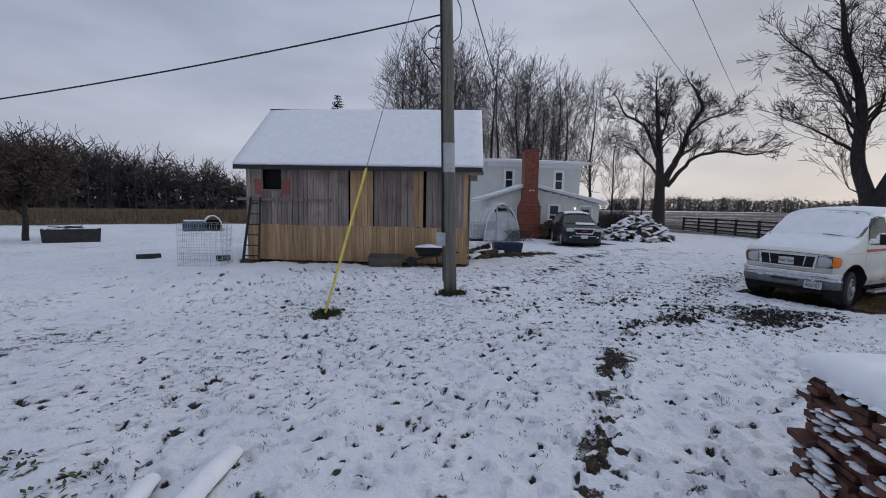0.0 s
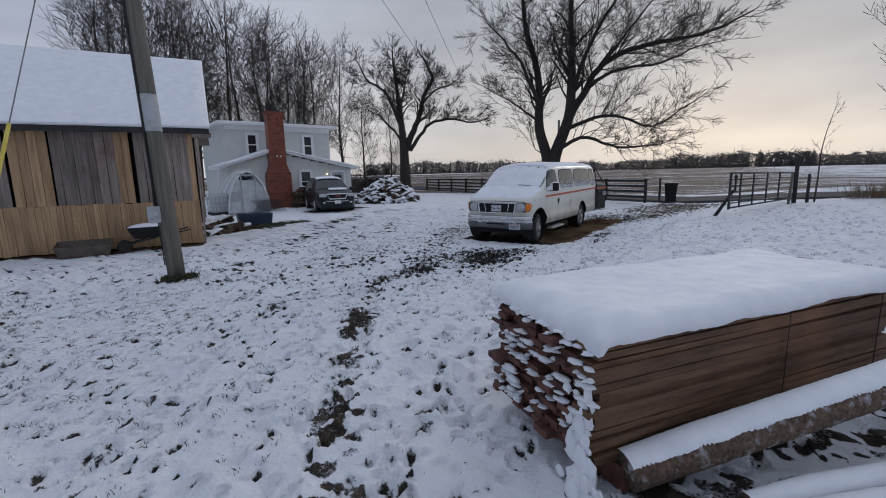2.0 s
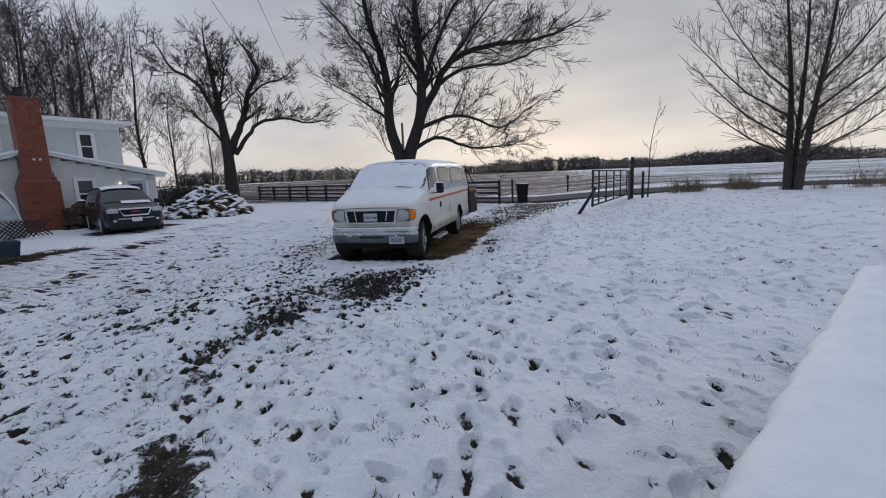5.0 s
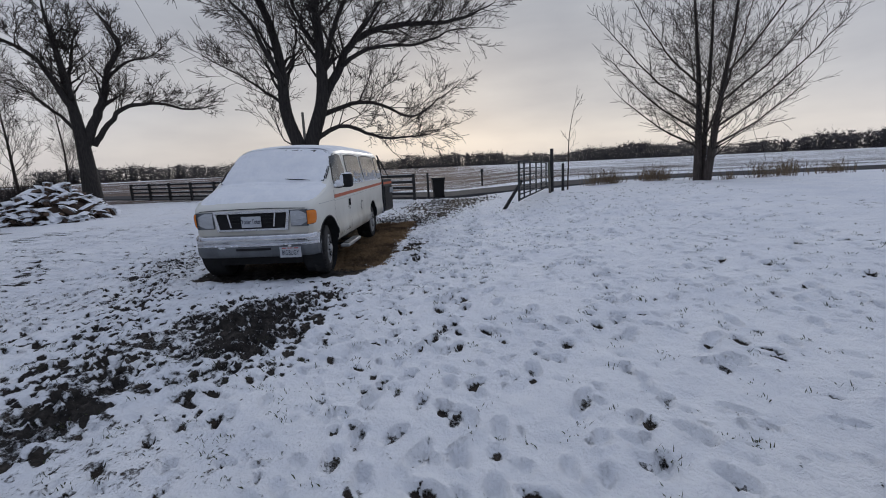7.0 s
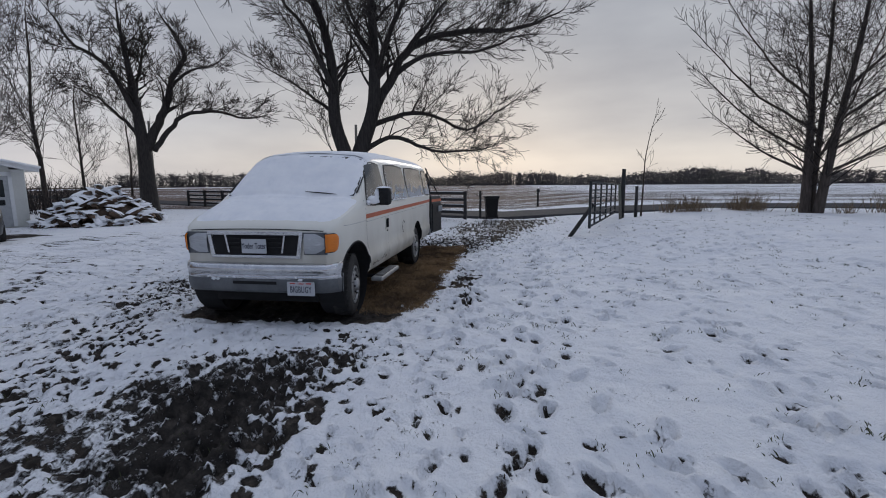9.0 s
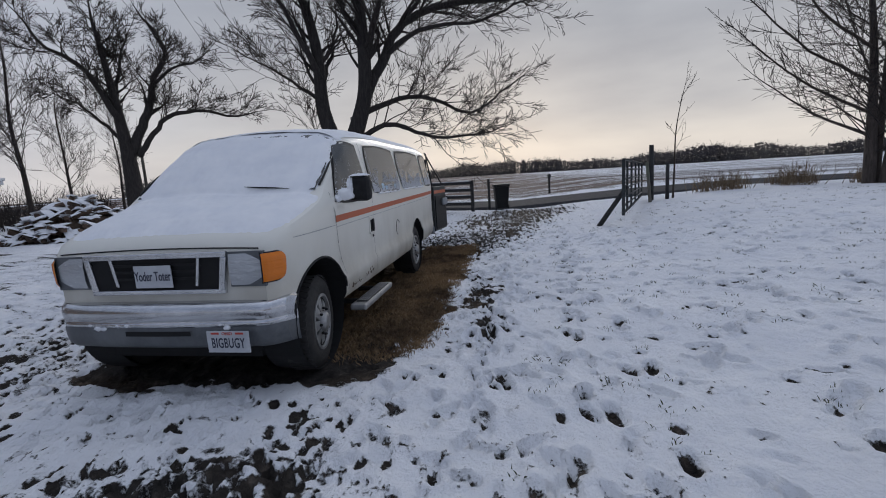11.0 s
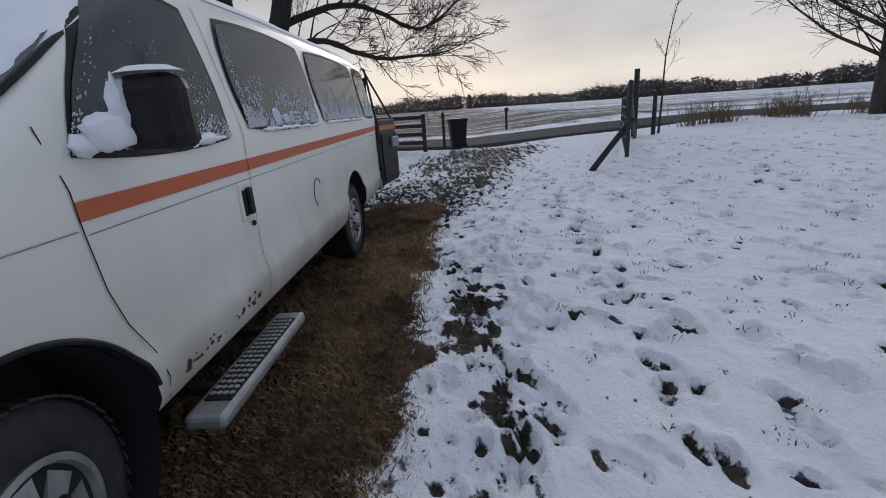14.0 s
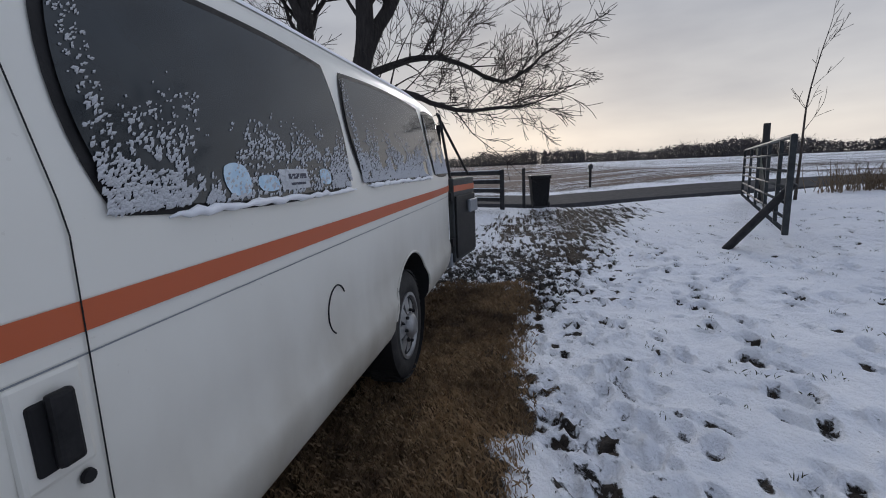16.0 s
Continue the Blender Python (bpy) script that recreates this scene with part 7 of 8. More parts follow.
    bm.to_mesh(cap)
    bm.free()
    cap.shade_smooth()
    part("snow_cap", cap, None, ob, "thick rounded snow cap")
    # snow caught on the jutting ends
    b = Shape()
    for _ in range(85):
        yy = rb.uniform(0.0, wide)
        zz = 0.16 + h * rb.randrange(2, n_layers) + 0.003
        g = rb.uniform(0.015, 0.06) * (1.5 if rb.random() < 0.15 else 1)
        for q in range(rb.randint(2, 4)):
            b.lump((-0.020 - rb.random() * 0.025, yy + rb.gauss(0, 0.6) * g, zz + rb.gauss(0, 0.12) * g), 0.030 * rb.uniform(0.6, 1.3), g * rb.uniform(0.5, 1.2), g * rb.uniform(0.08, 0.24), rb, 9)
    for _ in range(48):
        zz = 0.62 * rb.random() ** 1.5
        g = rb.uniform(0.03, 0.075) * (1.4 - 1.1 * zz)
        b.lump((-0.02 - 0.11 * rb.random() * (0.62 - zz), 0.03 + 0.12 * zz + rb.gauss(0, 0.05 + 0.04 * (0.6 - zz)), zz), g * 0.4, g * rb.uniform(0.6, 1), g * rb.uniform(0.5, 1.5), rb, 12)
    tagged(part("lodged_snow", b, M_SNOW, ob, "snow lodged between board ends", smooth=True), kind="stuff")


lumber()


def snowy_log(name, a, b, r, label, cap=0.7, seed=1, mt=None):
    """A pole lying on the ground with snow along its back."""
    a, b = Vector(a), Vector(b)
    n = 340 if r > 0.08 else 60
    rb = random.Random(seed)
    ob = thing(name, (a.x, a.y, land(a.x, a.y)), 0, label, "log")
    o = Vector((a.x, a.y, land(a.x, a.y)))
    pts = [a.lerp(b, i / n) - o for i in range(n + 1)]
    part("wood", Shape().tube(pts, [r * (0.96 + 0.06 * noise.noise(Vector((i * 0.7, seed, 0)))) for i in range(n + 1)], 14), mt or M_LOG, ob, smooth=True)
    d = (b - a).normalized()
    side = d.cross(Vector((0, 0, 1))).normalized()
    up = side.cross(d)
    rows = []
    for i, p in enumerate(pts):
        row = []
        for k in range(11):
            th = math.pi * (0.5 + (k / 10 - 0.5) * cap * (1 + 0.10 * noise.noise(Vector((i * 24.0 / n, 1 if k < 5 else 7, seed))) + 0.15 * noise.noise(Vector((i * (240.0 if n > 100 else 90.0) / n, 3 if k < 5 else 9, seed)))))
            e = min(1, 6 * min(i, n - i) / n + 0.05) * math.sin(math.pi * k / 10) ** 0.5
            rr = r * 1.0 + (0.02 if r > 0.08 else 0.035) * e * (1 + 0.25 * noise.noise(Vector((i * 0.5, k * 0.3, 3)))) + 0.002
            row.append(p + rr * (math.cos(th) * side + math.sin(th) * up))
        rows.append(row)
    part("snow", Shape().grid(rows), M_SNOW, ob, "snow along the top", smooth=True)
    return ob


snowy_log("log", (2.93, 0.47, -0.27), (5.0, -1.62, 0.28), 0.118, "peeled log under snow beside the lumber", 0.56, 2, M_LOG_SNOWY)
snowy_log("snowy_board", (2.35, 0.42, -0.36), (3.6, -1.1, -0.33), 0.07, "snow-covered timber offcut on the ground", 1.0, 3)
snowy_log("snowy_board", (2.75, 0.10, -0.37), (4.3, -1.6, -0.33), 0.06, "snow-covered timber offcut on the ground", 1.0, 4)
snowy_log("snowy_board", (3.15, -0.1, -0.38), (4.9, -1.9, -0.34), 0.06, "snow-covered timber offcut on the ground", 1.0, 5)
snowy_log("snowy_board", (-0.02, 3.56, -0.40), (-0.42, 2.75, -0.38), 0.06, "snow-covered plank end in the yard", 1.0, 6)
snowy_log("snowy_board", (-0.53, 3.42, -0.40), (-0.75, 2.6, -0.38), 0.05, "snow-covered plank end in the yard", 1.0, 7)


# ---- utility pole, guy wire and cables ----
def sag(a, b, drop, n=24):
    a, b = Vector(a), Vector(b)
    return [a.lerp(b, i / n) - Vector((0, 0, 4 * drop * (i / n) * (1 - i / n))) for i in range(n + 1)]


def utility_pole():
    base = Vector((4.43, 8.85, -0.48))
    ob = thing("utility_pole", base, 0, "grey weathered utility pole with meter base and looped cables", "utility pole")
    top = Vector((-0.26, 0.10, 9.2))
    n = 14
    part("pole", Shape().tube([top * (i / n) for i in range(n + 1)], [0.148 - 0.04 * i / n for i in range(n + 1)], 20), M_POLE, ob, smooth=True)

    def at(z, ang, r=0.0):
        c = top * (z / 9.2)
        rad = 0.148 - 0.04 * z / 9.2 + r
        return c + Vector((math.cos(radians(ang)) * rad, math.sin(radians(ang)) * rad, 0))
    sl = Shape()
    rows = [[at(z, a, 0.004) for a in range(150, 341, 10)] for z in (2.72, 3.35)]
    part("sleeve", sl.grid(rows[::-1]), M_GREY_PLASTIC, ob, "pale grey wrap", smooth=True)
    for k, ang in enumerate((170, 182, 158)):
        part("cable", Shape().tube([at(z, ang, 0.018) for z in np.linspace(1.2 if k else 0.3, 8.8, 24)], 0.012, 5), M_WIRE, ob)
    mt = part("meter_base", Shape().box(-0.09, 0.09, -0.07, 0.07, -0.15, 0.15, Matrix.Translation(at(1.25, 188, 0.09))), M_GREY_PLASTIC, ob, "small grey electric box", bevel=0.02)
    part("meter", Shape().ring([(0.075, 0), (0.075, 0.06), (0.05, 0.09), (0.0, 0.09)], 16, Matrix.Translation(at(1.25, 200, 0.12)) @ pose(0, 0, 0, 90, 0, -60), closed=False), M_GREY_PLASTIC, mt)
    part("conduit", Shape().tube([at(1.4, 186, 0.05), at(1.75, 184, 0.03), at(2.7, 182, 0.02)], 0.02, 6), M_BLACK_PLASTIC, mt)
    rb = random.Random(4)
    lo = Shape()
    for k in range(5):
        c = at(5.15 + 0.16 * k, 170, 0.02)
        pts = []
        for i in range(15):
            a = i / 14 * math.pi
            w = (0.34, 0.16, 0.42, 0.10, 0.26)[k]
            h = (0.30, 0.16, 0.42, 0.24, 0.12)[k]
            pts.append(c + Vector((-w * math.sin(a) ** (0.7 + 0.3 * k) * rb.uniform(0.92, 1.08), (0.15 - 0.07 * k) * math.sin(2 * a), h * math.cos(a + 0.2 * (k - 2)) - 0.1)))
        lo.tube(pts, 0.011, 5)
    c = at(5.5, 0, 0.02)
    lo.tube([c, c + Vector((0.14, 0, 0.15)), c + Vector((0.2, 0, 0.4)), c + Vector((0.16, 0, 0.75)), c + Vector((0.02, 0, 1.0))], 0.011, 5)
    part("cable_loops", lo, M_WIRE, ob, "tangled black cable loops", smooth=True)
    part("crossarm", Shape().box(-0.06, 0.06, -1.1, 1.1, 8.6, 8.72, pose(top.x * 0.94, top.y * 0.94, 0, 0, 0, 30)), M_POLE, ob)
    g = thing("guy_wire", (1.48, 7.97, land(1.48, 7.97)), 0, "slanting guy strand with yellow plastic guard", "guy wire")
    a, b = Vector((0, 0, 0.0)), Vector(base + top * 0.93) - Vector((1.48, 7.97, land(1.48, 7.97)))
    part("strand", Shape().tube([a, b], 0.008, 5), M_GUY, g)
    part("guard", Shape().tube([a.lerp(b, 0.0), a.lerp(b, 0.31)], 0.024, 8), M_YELLOW, g, "yellow guard")
    for nm, pts, r in (("service_cable", sag(base + top * 0.66, (-7.6, 16.0, 3.5), 0.16), 0.019), ("service_cable", sag(base + top * 0.9, (19.7, 26.6, 4.0), 0.75), 0.017),
                       ("power_line", sag((-9.0, 1.5, 10.2), (78.0, 47.0, 12.4), 0.9), 0.014), ("power_line", sag((-8.0, 0.0, 10.2), (79.5, 44.5, 12.4), 0.9), 0.014)):
        solid(nm, Shape().tube(pts, r, 5), M_WIRE, "thin black overhead cable in the sky", "cable", smooth=True)


utility_pole()
# the far poles beside the lane, and a pole that carries the cable out over the yard
for px, py, hh in ((40.6, 14.6, 6.3), (41.5, 33.5, 7.2), (-13.5, 12.0, 6.0)):
    s = Shape().tube([(0, 0, -0.3), (0.03, 0, hh)], [0.13, 0.10], 10)
    o = solid("utility_pole", s, M_POLE, "distant dark wooden utility pole", "utility pole", "far poles", smooth=True)
    o.location = (px, py, land(px, py))


# ---- fence, gate, bin, post box ----
def rail_fence(name, pts, rails, height, label):
    ob = thing(name, (*pts[0], land(*pts[0])), 0, label, "fence")
    o = Vector((*pts[0], land(*pts[0])))
    rb = random.Random(2)
    for p in pts:
        q = Vector((*p, land(*p))) - o
        part("post", Shape().box(q.x - 0.07, q.x + 0.07, q.y - 0.07, q.y + 0.07, q.z - 0.2, q.z + height), M_FENCE, ob)
    for p, q in zip(pts, pts[1:]):
        a, b = Vector((*p, land(*p))) - o, Vector((*q, land(*q))) - o
        ln = (b - a).length
        for k in range(rails):
            z = height - 0.10 - k * (height - 0.22) / (rails - 0.4)
            m = Matrix.Translation(a + Vector((0, 0, z))) @ (b - a).to_track_quat("X", "Z").to_matrix().to_4x4()
            part("rail", Shape().box(0, ln, -0.10, -0.065, -0.065, 0.065, m), M_FENCE, ob)
            part("rail_snow", Shape().box(0.1, ln - 0.1, -0.105, -0.06, 0.0655, 0.085, m), M_SNOW, ob)
    return ob


F0, F1 = Vector((26.9, 4.65)), Vector((39.6, 28.8))
rail_fence("fence", [tuple(F0.lerp(F1, i / 10)) for i in range(11)], 4, 1.28, "dark wooden rail fence along the lane")
post = solid("fence_post", Shape().box(-0.05, 0.05, -0.05, 0.05, -0.2, 1.3), M_FENCE, "single dark leaning post by the bin", "post")
post.matrix_world = pose(27.0, 3.95, land(27, 3.95), 0, -3, 0)


def wheelie_bin():
    ob = thing("wheeled_bin", (27.2, 3.45, land(27.2, 3.45) + 0.02), 100, "black wheeled rubbish bin by the fence", "bin")
    s = Shape()
    prof = [(0.24, 0.22, 0.04), (0.30, 0.29, 0.92), (0.33, 0.32, 0.93), (0.33, 0.32, 0.98)]
    for (a, b, z), (c, d, w) in zip(prof, prof[1:]):
        s.add([(-a, -b, z), (a, -b, z), (a, b, z), (-a, b, z), (-c, -d, w), (c, -d, w), (c, d, w), (-c, d, w)], [(0, 1, 5, 4), (1, 2, 6, 5), (2, 3, 7, 6), (3, 0, 4, 7)])
    s.add([(-0.24, -0.22, 0.04), (0.24, -0.22, 0.04), (0.24, 0.22, 0.04), (-0.24, 0.22, 0.04)], [(3, 2, 1, 0)])
    part("body", s, M_BLACK_PLASTIC, ob)
    part("lid", Shape().box(-0.34, 0.34, -0.34, 0.33, 0.98, 1.04), M_BLACK_PLASTIC, ob, bevel=0.03)
    part("handle", Shape().tube([(-0.25, 0.34, 0.95), (-0.25, 0.42, 0.97), (0.25, 0.42, 0.97), (0.25, 0.34, 0.95)], 0.018, 7), M_BLACK_PLASTIC, ob)
    for x in (-0.25, 0.25):
        part("wheel", Shape().ring([(0.1, -0.025), (0.11, 0), (0.1, 0.025)], 16, pose(x, 0.24, 0.09, 0, 90, 0)), M_RUBBER, ob)


wheelie_bin()


def post_box():
    ob = thing("mailbox", (36.6, 0.75, land(36.6, 0.75)), 0, "small dark mailbox on a short post across the lane", "mailbox")
    part("post", Shape().box(-0.06, 0.06, -0.06, 0.06, -0.2, 0.95), M_FENCE, ob)
    s = Shape()
    prof = [(-0.1, 0.0), (0.1, 0.0), (0.1, 0.14), (0.07, 0.21), (0, 0.24), (-0.07, 0.21), (-0.1, 0.14)]
    s.add([(-0.3, a, 0.95 + b) for a, b in prof] + [(0.28, a, 0.95 + b) for a, b in prof], [tuple(range(6, -1, -1)), tuple(range(7, 14))] + [(i, (i + 1) % 7, 7 + (i + 1) % 7, 7 + i) for i in range(7)])
    part("box", s, M_GATE, ob)


post_box()


def gate():
    a, b = Vector((18.40, 0.53, 0)), Vector((24.5, -1.46, 0))
    az, bz = land(a.x, a.y), land(b.x, b.y)
    ln = (b - a).length
    ob = thing("farm_gate", (a.x, a.y, 0), math.degrees(math.atan2(b.y - a.y, b.x - a.x)), "dark tubular steel farm gate standing open", "gate")
    z0, z1 = 0.03, 1.20
    tilt = (bz - az) * 0.2
    fr = Shape().tube([(0, 0, z0), (0, 0, z1), (ln, 0, z1 - 0.08), (ln, 0, z0), (0, 0, z0)], 0.028, 8)
    part("gate_frame", fr, M_GATE, ob, smooth=True)
    for k in range(1, 6):
        z = z0 + (z1 - z0) * (k / 6) ** 1.12
        part("bar", Shape().tube([(0, 0, z), (ln, 0, z - 0.05)], 0.02, 7), M_GATE, ob, smooth=True)
    for x in (0.9, 2.1, 3.5, 4.9):
        part("upright", Shape().box(x - 0.025, x + 0.025, -0.024, 0.024, z0, z1 - 0.02), M_GATE, ob)
    # prop under the free end
    p = thing("prop_pole", (19.15, 0.88, land(19.15, 0.88)), 0, "dark wooden pole propping the gate", "pole")
    part("pole", Shape().tube([(-0.1, 0.06, -0.03), (-0.66, -0.45, 0.92)], [0.06, 0.05], 8), M_FENCE, p, smooth=True)
    part("end_stile", Shape().box(-0.035, 0.035, -0.035, 0.035, -0.02, 1.22), M_GATE, ob, bevel=0.01)
    for x, y, h, r in ((23.75, -1.56, 1.80, 0.08), (23.4, -1.95, 1.15, 0.06)):
        o = solid("gate_post", Shape().tube([(0, 0, -0.2), (0.02, 0, h)], [r, r * 0.9], 10), M_FENCE, "dark round wooden gate post", "post", smooth=True)
        o.location = (x, y, land(x, y))
    br = solid("brace", Shape().tube([(0, 0, 0), (0.75, -0.1, 1.25)], 0.05, 8), M_POLE, "slanting grey wooden brace at the gate post", "brace", smooth=True)
    br.location = (23.1, -1.35, land(23.1, -1.35))


gate()

# ---- trees and woods ----
def seen_across(x, y):
    """The sideways and the depth direction of a tree that stands across the yard from (3, 2)."""
    n = Vector((x - 3.0, y - 2.0, 0)).normalized()
    return Vector((n.y, -n.x, 0)), n


def old_maple():
    """Two dark trunks from one foot; heavy limbs reach over the field, the lowest droop."""
    x, y = 24.2, 9.3
    ac, aw = seen_across(x, y)
    t = Tree(3)
    t.bushy = 0.8
    fine = dict(level=2, last=4, every=0.24, length=1.75, kids=(1, 3), spread=0.66, keep=0.58, kink=0.13, lift=0.055, slim=0.34)
    t.guide([(0.05, -0.3, -0.1), (0.08, 1.2, 0), (0.05, 2.5, 0), (-0.40, 4.1, 0), (-0.44, 6.1, 0.2), (-0.7, 7.7, 0.3), (-1.2, 9.3, 0.4), (-1.4, 10.8, 0.5)], 0.40, 0.09, ac, aw, start=0.46, **fine)
    t.guide([(0.32, -0.3, 0.1), (0.36, 1.2, 0), (0.45, 2.6, 0), (1.10, 4.5, -0.1), (1.22, 6.1, -0.2), (1.2, 8.0, 0), (1.1, 10.0, 0), (1.3, 11.5, 0)], 0.44, 0.09, ac, aw, start=0.46, **fine)
    for plan, r0 in (([(1.08, 4.4), (1.95, 6.0), (2.8, 7.25, 0.3), (4.5, 8.0, 0.6), (7.3, 8.4, 0.9), (8.6, 8.8, 1.0)], 0.22), ([(0.62, 2.9), (1.8, 3.5, -0.4), (3.5, 2.95, -0.9), (4.9, 2.95, -1.2)], 0.12),
                     ([(0.95, 4.0), (3.2, 4.7, 0.8), (5.5, 4.1, 1.4), (7.0, 5.0, 1.6)], 0.12), ([(-0.42, 5.2), (-1.4, 7.5, -0.5), (-2.6, 9.0, -0.8)], 0.13), ([(-0.4, 4.4), (-1.7, 5.5, 0.5), (-2.7, 6.1, 0.8)], 0.09),
                     ([(1.2, 5.6), (1.9, 7.6, -1.2), (2.9, 9.3, -2.0), (3.6, 10.6, -2.4)], 0.14), ([(1.2, 6.6), (0.5, 8.2, 1.0), (0.1, 9.8, 1.6)], 0.11), ([(1.95, 6.0), (3.2, 6.6, -1.0), (5.2, 6.7, -1.6), (6.6, 7.2, -1.9)], 0.11),
                     ([(-0.42, 4.9), (0.1, 6.6, 0.9), (0.4, 8.4, 1.5)], 0.10), ([(2.8, 7.25, 0.3), (4.2, 9.2, 0.9), (5.4, 10.6, 1.2)], 0.10), ([(0.1, 2.6), (-0.6, 3.0, 0.3), (-0.9, 3.9, 0.5)], 0.04)):
        t.guide(plan, r0, r0 * 0.3, ac, aw, start=0.15, sway=0.035, **fine)
    put_tree("maple_tree", t, (x, y, land(x, y)), "large old bare maple with forked dark trunks", thinnest=0.0085)


def young_maple():
    """Three slim stems with long straight branches fanning up from low down."""
    x, y = 22.25, -7.1
    ac, aw = seen_across(x, y)
    t = Tree(7)
    t.bushy = 0.8
    fan = dict(level=2, last=4, start=0.13, every=0.16, length=1.75, spread=0.80, keep=0.60, kids=(1, 2), kink=0.06, lift=0.045, slim=0.20)
    for plan, r0 in (([(-0.22, -0.3), (-0.24, 0.2), (-0.32, 3.1, 0.1), (-0.5, 5.2, 0.1), (-0.7, 7.2, 0)], 0.17), ([(0.06, -0.3, -0.1), (0.1, 0.2, -0.1), (0.33, 2.65, -0.1), (0.6, 5.0, -0.2), (0.75, 7.0, -0.2)], 0.17), ([(-0.09, -0.3, 0.2), (-0.09, 0.2, 0.2), (-0.02, 3.5, 0.3), (0.0, 5.5, 0.4), (-0.05, 7.1, 0.5)], 0.13)):
        t.guide(plan, r0, 0.035, ac, aw, **fan)
    for sx, sz, ex, ez, dp in ((-0.25, 1.3, -2.9, 3.2, -0.5), (-0.28, 1.9, -3.6, 5.0, 0.6), (-0.3, 2.7, -3.7, 6.1, -0.4), (-0.35, 3.6, -2.8, 7.2, 0.8), (0.2, 1.3, 2.9, 3.3, 0.4), (0.3, 2.0, 3.6, 5.0, -0.6), (0.36, 2.9, 3.6, 6.4, 0.5), (0.45, 3.8, 2.8, 7.4, -0.7), (0.0, 1.8, 0.9, 5.6, -2.6), (0.0, 2.2, -0.8, 6.0, 2.7)):
        t.guide([(sx, sz), ((sx + ex) / 2, sz + (ez - sz) * 0.40, dp * 0.5), (ex, ez, dp)], 0.05, 0.012, ac, aw, level=3, last=4, start=0.2, every=0.17, length=0.95, spread=0.62, keep=0.6, kids=(1, 2), kink=0.07, lift=0.05, sway=0.015, slim=0.35)
    put_tree("young_maple", t, (x, y, land(x, y)), "bare multi-stemmed tree with fanning branches in the field edge", "tree", M_BARK_PALE, thinnest=0.006)


def yard_tree():
    """A gnarled trunk that divides low into four rising limbs."""
    x, y = 32.0, 25.4
    ac, aw = seen_across(x, y)
    t = Tree(12)
    t.bushy = 0.85
    fine = dict(level=2, last=4, every=0.26, length=1.8, kids=(1, 3), spread=0.68, keep=0.60, kink=0.13, lift=0.06, slim=0.34)
    t.guide([(-0.1, -0.4), (-0.15, 0.8), (-0.2, 4.0), (-0.37, 6.3, 0.2), (-0.6, 8.9, 0.4), (-0.9, 11.5, 0.5)], 0.60, 0.08, ac, aw, start=0.55, **fine)
    for plan, r0 in (([(-0.3, 5.9), (-1.6, 8.7, -0.5), (-2.9, 9.5, -0.9), (-3.4, 10.2, -1)], 0.20), ([(-0.15, 3.6), (1.2, 6.7, 0.3), (1.7, 8.5, 0.4), (2.5, 10.0, 0.6), (2.1, 11.2, 0.8)], 0.33), ([(0.35, 3.9), (2.05, 6.0, -0.6), (3.9, 6.4, -1.0), (5.6, 6.1, -1.2)], 0.19), ([(-0.4, 6.6), (-0.2, 8.6, 1.0), (0.3, 10.6, 1.8)], 0.16), ([(-0.25, 4.6), (-1.5, 6.2, 0.9), (-2.6, 7.2, 1.6)], 0.14), ([(1.6, 8.0), (2.7, 8.8, -0.8), (3.9, 9.2, -1.2)], 0.12)):
        t.guide(plan, r0, r0 * 0.35, ac, aw, start=0.3, sway=0.05, **fine)
    put_tree("yard_tree", t, (x, y, land(x, y)), "tall bare old tree behind the firewood heap", thinnest=0.013)


def sapling():
    x, y = 23.66, -2.2
    ac, aw = seen_across(x, y)
    t = Tree(17)
    t.bushy = 0.7
    t.guide([(0, -0.15), (0.03, 1.0), (0.04, 2.0), (0.14, 2.8), (0.28, 3.5)], 0.04, 0.008, ac, aw, level=2, last=3, start=0.40, every=0.26, length=0.6, spread=0.6, keep=0.5, kids=(1, 1), kink=0.09, lift=0.06, slim=0.35)
    put_tree("sapling", t, (x, y, land(x, y)), "thin bare sapling beside the gate", "sapling", M_BARK_PALE, thinnest=0.005)


old_maple()
young_maple()
yard_tree()
sapling()

grove = []
for sd in (21, 22, 23):
    t = Tree(sd)
    t.bushy = 0.85
    lean = Vector((1, 0, 0))
    t.guide([(0, -0.3), (0.1, 3.0, 0.1), (0.0, 6.0, 0.2), (0.25, 9.2, 0.1), (0.2, 11.2, 0)], 0.17, 0.04, lean, Vector((0, 1, 0)), level=2, last=4, start=0.24, every=0.27, length=2.6, spread=0.62, keep=0.64, kids=(1, 2), kink=0.10, lift=0.10, slim=0.30)
    grove.append(t)
rt = random.Random(9)
first = {}
spots = [(21.0, 41.0, 1.10), (17.5, 41.5, 1.08), (24.5, 39.5, 1.12), (27.5, 38.5, 1.0), (30.0, 36.5, 0.95), (19.3, 44.5, 1.15), (32.5, 34.0, 0.9), (28.5, 33.5, 0.85), (23.0, 43.5, 1.1), (34.8, 33.2, 0.62), (26.3, 41.8, 1.05), (38.0, 32.5, 0.55), (16.0, 42.5, 1.1), (20.2, 39.2, 1.0), (22.2, 46.0, 1.15), (25.8, 37.2, 1.0), (18.4, 47.0, 1.15), (29.2, 39.8, 1.0), (31.4, 38.6, 0.9), (27.2, 35.4, 0.8)]
